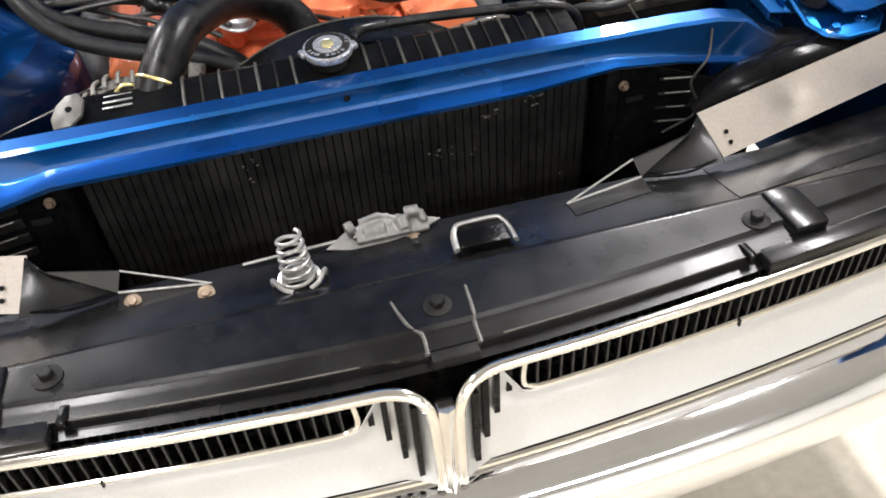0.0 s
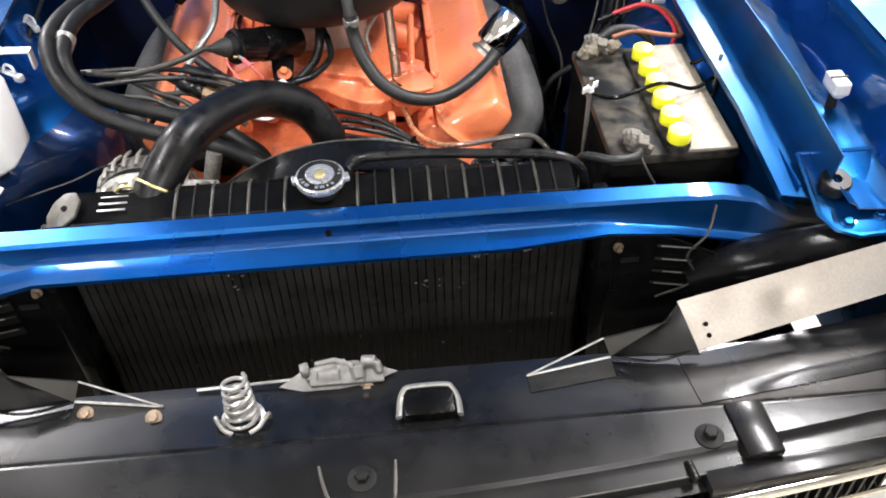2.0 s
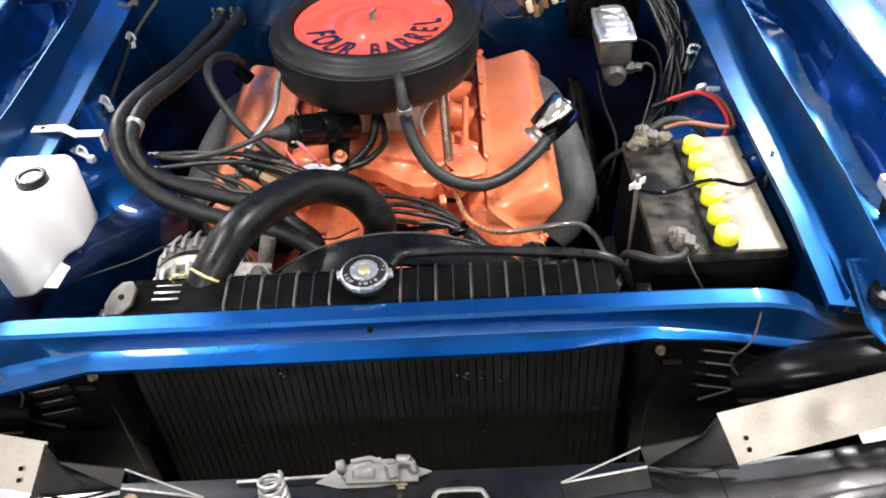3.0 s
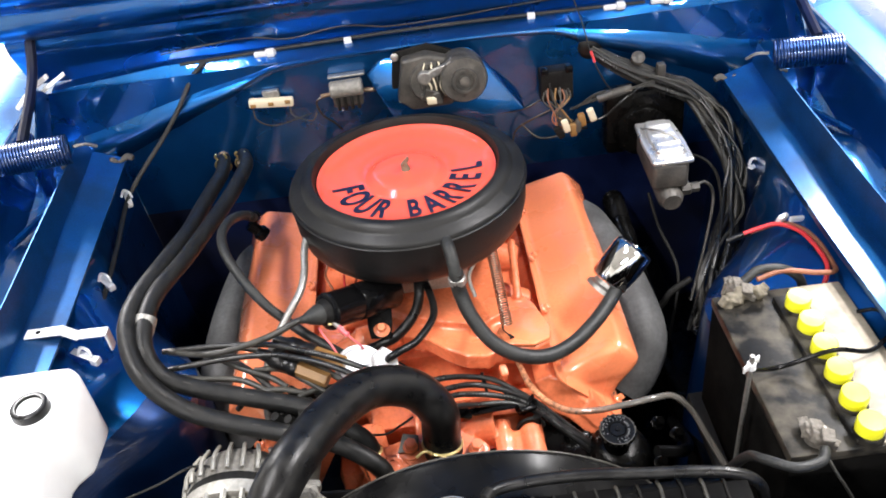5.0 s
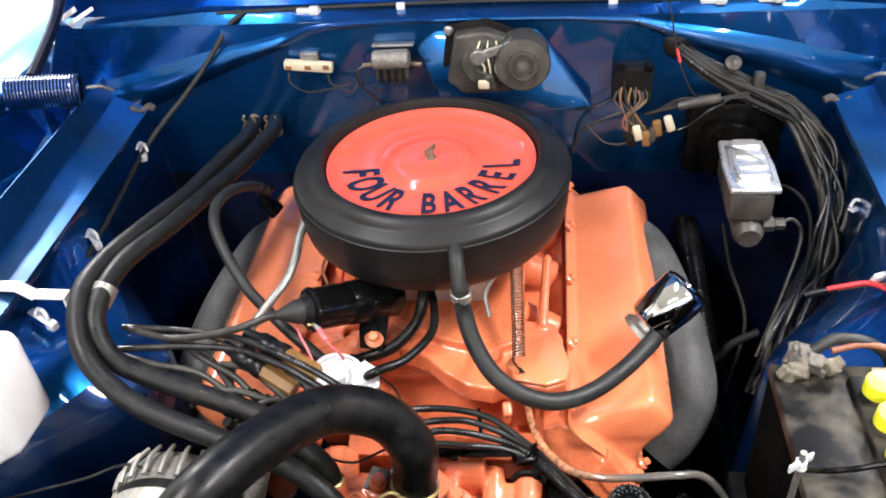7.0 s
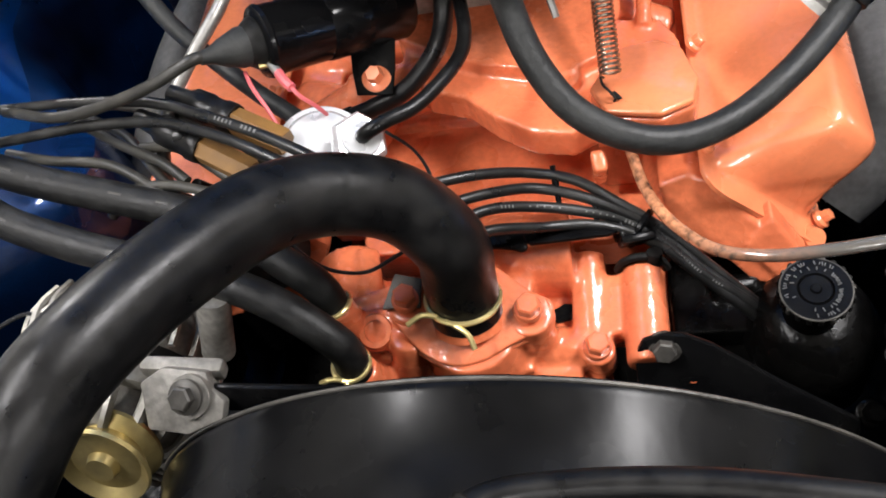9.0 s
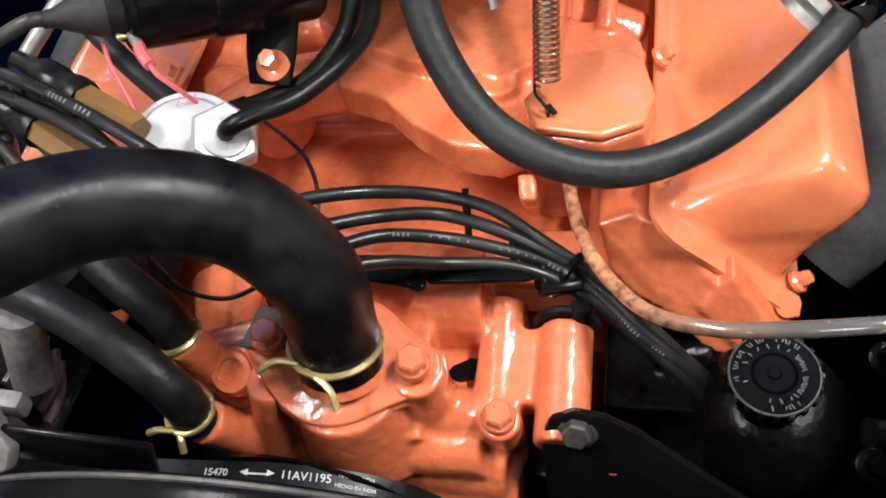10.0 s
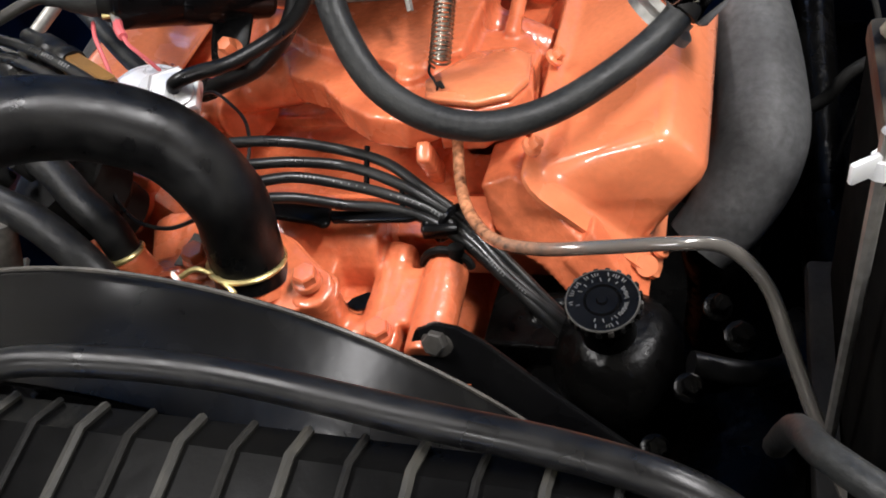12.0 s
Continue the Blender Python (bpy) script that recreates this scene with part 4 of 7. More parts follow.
part("bar", rings([[(x, -0.450 + 0.10 * min(1, abs(x) / 0.86) ** 2.2 + dy, 0.478 + dz) for dy, dz in prof] for x in np.linspace(-0.86, 0.86, 70)]), CHROME, bumper)
part("valance", sheet(lambda u, v: (u, -0.40 + 0.08 * min(1, abs(u) / 0.8) ** 2 + 0.06 * v, 0.565 - 0.30 * v), np.linspace(-0.84, 0.84, 40), np.linspace(0, 1, 8), 0.002), BLACK, bumper, "dark gap and valance behind the bumper")
# ---- radiator ----
radiator = thing("radiator", (-0.02, 0.0, 0.36), "black downflow radiator with ribbed top tank", "radiator")
part("top_tank", rings([[(x, -0.030, 0.795), (x, -0.030, 0.828), (x, -0.024, 0.836), (x, 0.020, 0.842), (x, 0.034, 0.836), (x, 0.038, 0.822), (x, 0.038, 0.795)] for x in (-0.318, -0.312, -0.15, 0.0, 0.15, 0.282, 0.288)]), BLACK_TANK, radiator, "black painted top tank", 30)
for k in range(-11, 14):
    x = -0.020 + k * 0.02185
    if -0.045 < x < 0.005 or -0.262 < x < -0.208:
        continue
    worn = k % 2 == 0
    part("tank_rib", tube([(x, -0.030, 0.829), (x, -0.022, 0.8375), (x, 0.020, 0.8435), (x, 0.034, 0.8375)], 0.0021 if worn else 0.0016, 6, 2, False), WIRE_GREY if worn else BLACK_DUSTY, radiator)
for z in (0.0, 0.012, -0.012):
    part("stamping", box(-0.270, 0.004 + z, 0.8405, 0.034, 0.003, 0.002, 0.0008, (8, 0, 0)), ZINC, radiator)
fins = [box(x, -0.010, 0.585, 0.0097, 0.036, 0.42, 0.0006) for x in np.arange(-0.334, 0.306, 0.0113)]
part("core_fin", join(*fins), FINS, radiator, "fine vertical black core fins")["kind"] = "stuff"
rng_c = random.Random(11)
for k in range(46):
    cx_, cz_, dx_, dz_ = ((0.108, 0.690, 0.016, 0.006), (-0.140, 0.735, 0.005, 0.016), (0.235, 0.755, 0.006, 0.012), (0.170, 0.740, 0.006, 0.004), (-0.02, 0.66, 0.20, 0.07))[k % 5]
    ln_, wd_ = rng_c.uniform(0.001, 0.0045), rng_c.uniform(0.0006, 0.0018)
    flake = [(ln_ * math.cos(q) * rng_c.uniform(0.6, 1.0), wd_ * math.sin(q) * rng_c.uniform(0.6, 1.0)) for q in np.linspace(0, 2 * math.pi, 8)[:-1]]
    part("paint_chip", prism(flake, 0.0006, Matrix.Translation((cx_ + rng_c.gauss(0, dx_), -0.0284, cz_ + rng_c.gauss(0, dz_))) @ Euler((radians(90), rng_c.uniform(-0.5, 0.5), 0)).to_matrix().to_4x4()), DIRTY_ALU if k % 3 else MOTOR, radiator)
part("core", box(-0.016, -0.003, 0.585, 0.650, 0.047, 0.425, 0.001), GREASE_AND_SHADE, radiator)
for s, x in ((-1, -0.358), (1, 0.328)):
    part("side_frame", box(x, -0.022, 0.59, 0.020, 0.070, 0.44, 0.003), BLACK, radiator)
part("filler_neck", lathe([(0.022, -0.02), (0.022, 0.012), (0.027, 0.016), (0.029, 0.016)], (-0.019, 0.004, 0.840), (0, -0.05, 1), 28), BLACK_DUSTY, radiator)
cap = part("cap", lathe([(0.024, -0.002), (0.0295, 0.000), (0.0305, 0.004), (0.0297, 0.0075), (0.0275, 0.0085), (0.0180, 0.0098), (0.0172, 0.0118), (0.0155, 0.0126), (0.0110, 0.0118), (0.0102, 0.0105), (0.0, 0.0105)], (-0.019, 0.002, 0.854), (0, -0.05, 1), 40), CAP_SILVER, radiator, "silvery radiator cap with a printed dark ring")
part("cap_ring", lathe([(0.0195, 0.0097), (0.0268, 0.0087), (0.0268, 0.0092), (0.0195, 0.0102)], (-0.019, 0.002, 0.854), (0, -0.05, 1), 40), BLACK_DUSTY, cap, "dark printed ring")
part("cap_centre", lathe([(0.0, 0), (0.0072, 0), (0.0072, 0.0015), (0.005, 0.0022), (0.0, 0.0022)], (-0.019, 0.0015, 0.8645), (0, -0.05, 1), 20), GOLD, cap, "dull gold centre disc")
for a in (0, 1):
    part("cap_ear", box(-0.019 + (0.0295 if a else -0.0295), 0.002, 0.857, 0.011, 0.014, 0.007, 0.0025, (0, 0, 12)), CAP_SILVER, cap)
for k in (0, 1, 2, 5, 6, 7, 8, 12, 13, 14, 16, 17, 18, 19):
    a0 = 2 * math.pi * k / 22
    part("cap_print", box(-0.019 + 0.0232 * math.cos(a0), 0.0015 + 0.0232 * math.sin(a0), 0.8637, 0.0048, 0.0022 + 0.0016 * (k % 3), 0.0006, 0, (0, 0, math.degrees(a0))), CAP_SILVER, cap, "pale worn print")
part("mount_ear", prism([(-0.018, -0.020), (0.002, -0.022), (0.016, -0.010), (0.020, 0.012), (0.014, 0.024), (0.000, 0.025), (-0.013, 0.014), (-0.020, -0.004)], 0.005, Matrix.Translation((-0.323, -0.010, 0.843)) @ Euler((radians(16), radians(-8), 0)).to_matrix().to_4x4(), 0.0014), MOTOR, radiator, "pale pitted metal ear")
part("ear_hole", lathe([(0.0, 0), (0.004, 0), (0.004, 0.001), (0.0, 0.001)], (-0.322, -0.009, 0.8487), (0.1, -0.25, 1), 14), GREASE_AND_SHADE, radiator)
part("hose_outlet", tube([(-0.250, 0.004, 0.796), (-0.240, 0.018, 0.811), (-0.226, 0.040, 0.834)], 0.021, 18), BLACK_DUSTY, radiator)

# louvred side plates between radiator and wings
for s, x0 in ((-1, -0.368), (1, 0.338)):
    plate = thing("side_baffle", (s * 0.40, -0.06, 0.55), "black louvred baffle beside the radiator", "baffle", "radiator baffles")
    part("plate", sheet(lambda u, v, s=s, x0=x0: (x0 + s * 0.17 * u, -0.055 - 0.055 * u * u, 0.795 - (0.045 * u if s > 0 else 0) - 0.25 * v), np.linspace(0, 1, 10), np.linspace(0, 1, 10), 0.002), BLACK, plate)
    for k in range(4):
        z, xl = 0.772 - k * 0.022 - (0.008 if s > 0 else 0), x0 + s * (0.062 if s < 0 else 0.074)
        part("louvre", join(box(xl, -0.066, z, 0.048, 0.010, 0.004, 0.0012, (-25, 0, s * -12)), box(xl, -0.064, z - 0.008, 0.046, 0.004, 0.009, 0, (0, 0, s * -12))), BLACK_DUSTY, plate, "worn raised louvre")
        part("worn_edge", box(xl, -0.0715, z + 0.0035, 0.040 - 0.008 * (k % 3), 0.0016, 0.0014, 0, (-25, 0, s * -12)), ZINC, plate, "bare worn edge")
    part("tab", box(x0 + s * 0.020, -0.060, 0.740, 0.024, 0.003, 0.008, 0.001), BLACK_DUSTY, plate)
    part("bolt", bolt((x0 + s * 0.002, -0.062, 0.765), (0, -1, 0.2), 0.0045, 0.005), BRASS_DULL, plate, "dull gold bolt")
    part("duct", tube([(x0 + s * 0.10, -0.080, 0.715), (x0 + s * 0.15, -0.095, 0.748), (x0 + s * 0.21, -0.105, 0.770), (x0 + s * 0.29, -0.10, 0.780)], [0.024, 0.034, 0.034, 0.030], 18), BLACK, plate, "soft black corner moulding")
    part("wire", tube([(x0 + s * 0.113, -0.064, 0.826), (x0 + s * 0.100, -0.086, 0.800), (x0 + s * 0.080, -0.090, 0.77), (x0 + s * 0.10, -0.085, 0.72), (x0 + s * 0.05, -0.09, 0.70)], 0.0016, 6), WIRE_GREY, plate, "loose grey wire")

# fan shroud
shroud = thing("fan_shroud", (0, 0.10, 0.40), "satin black fan shroud with a rounded top lip", "shroud")
SH = [(math.sin(a) * 0.262, 0.576 + math.cos(a) * 0.262) for a in np.linspace(-math.pi, math.pi, 81)]


def shroud_ring(y, k):
    return [(0.010 + x * k, y, 0.576 + (z - 0.576) * k) for x, z in SH[:-1]]


part("ring", rings([shroud_ring(0.041, 0.990), shroud_ring(0.060, 0.992), shroud_ring(0.090, 0.992), shroud_ring(0.095, 1.000), shroud_ring(0.100, 1.002), shroud_ring(0.103, 0.998), shroud_ring(0.102, 0.985), shroud_ring(0.090, 0.978), shroud_ring(0.060, 0.976), shroud_ring(0.041, 0.976)] , caps=False), BLACK, shroud, angle=50)
# grey line gives the lip its wear and a painted highlight
part("worn_edge", tube([(0.010 + 0.2628 * math.sin(a), 0.1005, 0.576 + 0.2628 * math.cos(a)) for a in np.linspace(-0.95, 0.95, 41)], 0.0012, 6, 1, False), MOTOR, shroud, "worn grey lip edge with its highlight line added")
part("face", box(-0.02, 0.043, 0.545, 0.64, 0.004, 0.48, 0.001), GREASE_AND_SHADE, shroud)
for k in range(7):
    a = 2 * math.pi * k / 7
    part("fan_blade", box(-0.02 + 0.13 * math.cos(a), 0.115, 0.52 + 0.13 * math.sin(a), 0.19, 0.004, 0.07, 0.001, (25 * math.sin(a), -math.degrees(a), 25 * math.cos(a))), BLACK, shroud)

# overflow hose lying along the tank
OV = [(0.012, 0.012, 0.858), (0.026, 0.034, 0.857), (0.06, 0.043, 0.853), (0.12, 0.045, 0.850), (0.19, 0.0375, 0.849), (0.245, 0.032, 0.848), (0.280, 0.027, 0.844), (0.300, 0.023, 0.832), (0.310, 0.021, 0.810), (0.314, 0.020, 0.76)]
oh = thing("overflow_hose", OV[0], "black rubber overflow hose along the radiator tank", "hose")
part("tube", tube(OV, 0.0064, 14, 10), RUBBER, oh)
part("sleeve", lathe([(0.0066, -0.007), (0.0078, -0.006), (0.0078, 0.006), (0.0066, 0.007)], along(OV, 0.05)[0], along(OV, 0.05)[1], 16), BLACK_DUSTY, oh)
# ---- engine ----
engine = thing("engine", (-0.035, 0.5, 0.30), "orange painted V8 engine", "engine")
EX = -0.035


def bank(s, x, z):
    """A point in engine coordinates: s picks the bank, x runs outward from the engine's middle line."""
    return (EX + s * x, z)


part("block", box(EX, 0.59, 0.41, 0.34, 0.50, 0.22, 0.02), ORANGE_CAST, engine, "orange cast-iron block")
part("valley", prism([(-0.17, 0.42), (-0.115, 0.545), (0.115, 0.545), (0.17, 0.42)], 0.48, Matrix(((1, 0, 0, EX), (0, 0, 1, 0.31), (0, 1, 0, 0), (0, 0, 0, 1))), 0.01), ORANGE_CAST, engine)

# cylinder heads and valve covers, leaning out 45 degrees
for s in SIDES:
    hp = [(0.135, 0.625), (0.175, 0.672), (0.268, 0.580), (0.212, 0.47)]
    part("cylinder_head", prism([(s * x, z) for x, z in hp], 0.49, Matrix(((1, 0, 0, EX), (0, 0, 1, 0.345), (0, 1, 0, 0), (0, 0, 0, 1))), 0.008), ORANGE_CAST, engine)
    y0, y1 = 0.347, 0.838

    def section(y, lift, inset=0.0, s=s):
        # along the flange direction o (outward-down) and normal n (outward-up)
        o, n = Vector((0.7071, -0.7071)), Vector((0.7071, 0.7071))
        a = Vector((0.180, 0.680))
        prof = [(0.0, 0.0), (0.0, 0.0025), (0.001, 0.0035), (0.010, 0.0035), (0.014, 0.0055), (0.017, 0.010), (0.036, 0.046), (0.055, 0.079), (0.059, 0.0835), (0.065, 0.0855), (0.096, 0.0835), (0.102, 0.081), (0.105, 0.076), (0.111, 0.040), (0.114, 0.016), (0.117, 0.009), (0.122, 0.0045), (0.134, 0.0035), (0.136, 0.0025), (0.136, 0.0)]
        prof = [(min(max(p, inset), 0.136 - 0.3 * inset), q if q <= 0.0035 else 0.0035 + (q - 0.0035) * lift) for p, q in prof]
        return [(EX + s * (a + o * p + n * q).x, y, (a + o * p + n * q).y + 0.05 * (y - 0.40)) for p, q in prof]
    ys = [(y0 - 0.0115, 0.0, 0.026), (y0 - 0.0108, 0.0, 0.018), (y0 - 0.008, 0.0, 0.009), (y0 - 0.003, 0.0, 0.003), (y0 + 0.003, 0.0), (y0 + 0.0070, 0.006), (y0 + 0.0095, 0.03), (y0 + 0.0115, 0.10), (y0 + 0.0145, 0.32), (y0 + 0.0205, 0.80), (y0 + 0.024, 0.94), (y0 + 0.029, 0.99), (y0 + 0.036, 1.0), (y0 + 0.12, 1.0), (y0 + 0.24, 1.0), (y0 + 0.36, 1.0), (y1 - 0.036, 1.0), (y1 - 0.024, 0.94), (y1 - 0.014, 0.30), (y1 - 0.009, 0.02), (y1, 0.0)]
    part("valve_cover", rings([section(*q) for q in ys]), ORANGE, engine, "glossy orange pressed-steel valve cover", 50)
    for y in (0.37, 0.476, 0.60, 0.72, 0.82):
        p = Vector((EX + s * 0.186, y, 0.688 + 0.05 * (y - 0.40)))
        part("cover_screw", bolt(p, (s * 0.7, 0, 0.7), 0.0055, 0.007), ORANGE, engine)
    for y in (0.36, 0.50, 0.64, 0.78):
        part("cover_screw", bolt((EX + s * 0.276, y, 0.596 + 0.05 * (y - 0.40)), (s * 0.7, 0, 0.7), 0.0055, 0.007), ORANGE, engine)
    # front of the head: one soft casting with steps and a corner boss
    hx = EX + s * 0.0
    part("head_front", cast([
        prism([(s * 0.148, 0.667), (s * 0.157, 0.638), (s * 0.168, 0.624), (s * 0.193, 0.611), (s * 0.205, 0.600), (s * 0.217, 0.588), (s * 0.245, 0.580), (s * 0.272, 0.582), (s * 0.190, 0.666), (s * 0.172, 0.674)], 0.05, Matrix(((1, 0, 0, EX), (0, 0.52, 1, 0.334 - 0.52 * 0.640), (0, 1, 0, 0), (0, 0, 0, 1)))),
        prism([(s * 0.211, 0.618), (s * 0.231, 0.640), (s * 0.259, 0.604), (s * 0.240, 0.588)], 0.02, Matrix(((1, 0, 0, EX), (0, 0.52, 1, 0.331 - 0.52 * 0.640), (0, 1, 0, 0), (0, 0, 0, 1)))),
        ], 0.0019, 5), ORANGE_CAST, engine, "", 80)
    part("corner_boss", rod((EX + s * 0.262, 0.352, 0.585), (EX + s * 0.268, 0.338, 0.598), 0.0105, 0.0085), ORANGE, engine)
    # exhaust manifold hugging the cover
    man = thing("exhaust_manifold", (EX + s * 0.36, 0.55, 0.45), "dull grey cast exhaust manifold beside the head", "exhaust", "exhaust manifolds")
    xo = EX + s * 0.0
    part("log", tube([(xo + s * 0.265, 0.80, 0.65), (xo + s * 0.305, 0.72, 0.662), (xo + s * 0.332, 0.60, 0.642), (xo + s * 0.345, 0.50, 0.610), (xo + s * 0.339, 0.462, 0.586), (xo + s * 0.322, 0.434, 0.561), (xo + s * 0.300, 0.416, 0.540)], [0.026, 0.034, 0.038, 0.040, 0.039, 0.034, 0.029], 24), IRON, man)
    part("down_pipe", tube([(xo + s * 0.318, 0.440, 0.548), (xo + s * 0.318, 0.434, 0.52), (xo + s * 0.322, 0.432, 0.46), (xo + s * 0.31, 0.42, 0.36)], [0.028, 0.033, 0.032, 0.031], 18), GREASE_AND_SHADE, man, "black down pipe")
    for y in (0.54, 0.66, 0.77):
        part("runner", tube([(xo + s * 0.27, y, 0.50), (xo + s * 0.31, y, 0.56), (xo + s * 0.335, y + 0.01, 0.61)], 0.026, 12), IRON, man)

# intake manifold: one soft casting with runners, belly and choke housing
intake = [plan([(-0.165, 0.47), (0.165, 0.47), (0.165, 0.82), (-0.165, 0.82)], 0.612, 0.028, at=(EX, 0)),
          plan([(-0.100, 0.50), (-0.072, 0.442), (-0.036, 0.428), (-0.010, 0.402), (0.020, 0.382), (0.052, 0.376), (0.074, 0.388), (0.080, 0.43), (0.080, 0.60), (-0.10, 0.60)], 0.677, 0.030),
          plan([(-0.060, 0.47), (-0.02, 0.45), (0.05, 0.43), (0.085, 0.45), (0.09, 0.70), (-0.12, 0.70), (-0.10, 0.50)], 0.690, 0.030),
          rod((0.046, 0.432, 0.69), (0.046, 0.430, 0.717), 0.0145),
          plan([(0.064, 0.398), (0.100, 0.402), (0.128, 0.440), (0.133, 0.478), (0.118, 0.508), (0.064, 0.508)], 0.668, 0.044, (0, 7, 0), (0.004, 0)),
          slab(0.070, 0.368, 0.672, 0.012, 0.018, 0.05, (28, 0, 6)),
          rod((0.112, 0.495, 0.700), (0.118, 0.60, 0.738), 0.007),
          rod((-0.130, 0.448, 0.664), (-0.206, 0.500, 0.650), 0.030, 0.026), slab(-0.204, 0.505, 0.658, 0.076, 0.20, 0.028)]
for s in SIDES:
    for ya, yb in ((0.48, 0.45), (0.55, 0.54), (0.64, 0.66), (0.70, 0.76)):
        intake += [rod((EX + s * 0.03, ya, 0.680), (EX + s * 0.11, (ya + yb) / 2, 0.680), 0.024, 0.026), rod((EX + s * 0.09, (ya + yb) / 2, 0.684), (EX + s * 0.168, yb, 0.652), 0.026, 0.022)]
part("intake_manifold", cast(intake, 0.0024, 8), ORANGE_CAST, engine, "orange cast intake manifold", 80)
CHOKE = [(0.0670, 0.402), (0.0785, 0.3675), (0.119, 0.3575), (0.143, 0.372), (0.149, 0.402), (0.140, 0.452), (0.122, 0.470), (0.088, 0.462)]


def choke_layer(grow, low, high, bev):
    """One layer of the octagonal choke cover, sloping down to the rear."""
    cx_, cy_ = 0.107, 0.412
    bm_ = prism([(cx_ + (x - cx_) * grow, cy_ + (y - cy_) * grow) for x, y in CHOKE], high - low, Matrix.Translation((0, 0, low)), bev, 3)
    for v_ in bm_.verts:
        v_.co.z += 0.7350 - (v_.co.y - 0.3665) * 0.26
    return bm_


part("choke_housing", choke_layer(1.0, -0.034, -0.0075, 0.004), ORANGE_CAST, engine, "orange octagonal choke housing", 60)
part("choke_cover", choke_layer(0.985, -0.0068, 0.0, 0.0026), ORANGE, engine, "glossy orange octagonal cover plate", 60)
part("choke_tab", prism([(0, 0), (0.006, -0.007), (0.009, -0.006), (0.004, 0.002)], 0.002, Matrix.Translation((0.083, 0.385, 0.7335)), 0.0005), BLACK_DUSTY, engine, "dark spring slot")
part("china_wall", cast([slab(EX + 0.025, 0.402, 0.594, 0.262, 0.090, 0.036, (12, 0, 0)), slab(EX + 0.03, 0.350, 0.612, 0.255, 0.040, 0.060, (14, 0, 0)), slab(EX + 0.03, 0.368, 0.600, 0.25, 0.05, 0.040, (-10, 0, 0)), rod((-0.03, 0.33, 0.635), (-0.03, 0.325, 0.65), 0.012), slab(EX - 0.02, 0.432, 0.606, 0.25, 0.11, 0.036, (6, 0, 0))], 0.003, 6), ORANGE_CAST, engine, "orange block end wall under the leads", 80)

# carburettor, mostly hidden
carb = thing("carburettor", (EX, 0.59, 0.74), "dull cast carburettor under the air cleaner", "carburettor")
part("body", box(EX, 0.59, 0.775, 0.15, 0.17, 0.09, 0.012), ALU, carb)
part("throat", lathe([(0.06, 0), (0.06, 0.04)], (EX, 0.59, 0.815), (0, 0, 1), 24), ALU, carb)
for k, (x, y) in enumerate(((-0.10, 0.50), (-0.075, 0.515), (0.06, 0.50))):
    part("linkage", tube([(x, y, 0.80), (x - 0.02, y - 0.02, 0.775), (x - 0.015, y - 0.04, 0.75)], 0.003, 6), ZINC, carb)
for k in (0, 3, 5):
    part("wire", tube([(-0.16 + k * 0.006, 0.53, 0.815), (-0.175 + k * 0.009, 0.50, 0.80 - 0.003 * k), (-0.165 + k * 0.006, 0.475, 0.788)], 0.0018, 6), RED if k % 2 else RUST, carb, "thin red wire")
retspring = thing("return_spring", (0.083, 0.41, 0.72), "long dark throttle return spring", "spring")
part("coil", tube(coil_points((0.078, 0.520, 0.806), (0.0845, 0.397, 0.7425), 0.0078, 36, 10), 0.0011, 5, 1, False), SPRING_STEEL, retspring)
part("hook", tube([(0.0770, 0.396, 0.742), (0.0785, 0.389, 0.7405), (0.0835, 0.382, 0.7395), (0.0870, 0.377, 0.7370), (0.0860, 0.378, 0.7335)], 0.0011, 5), BLACK_DUSTY, retspring)

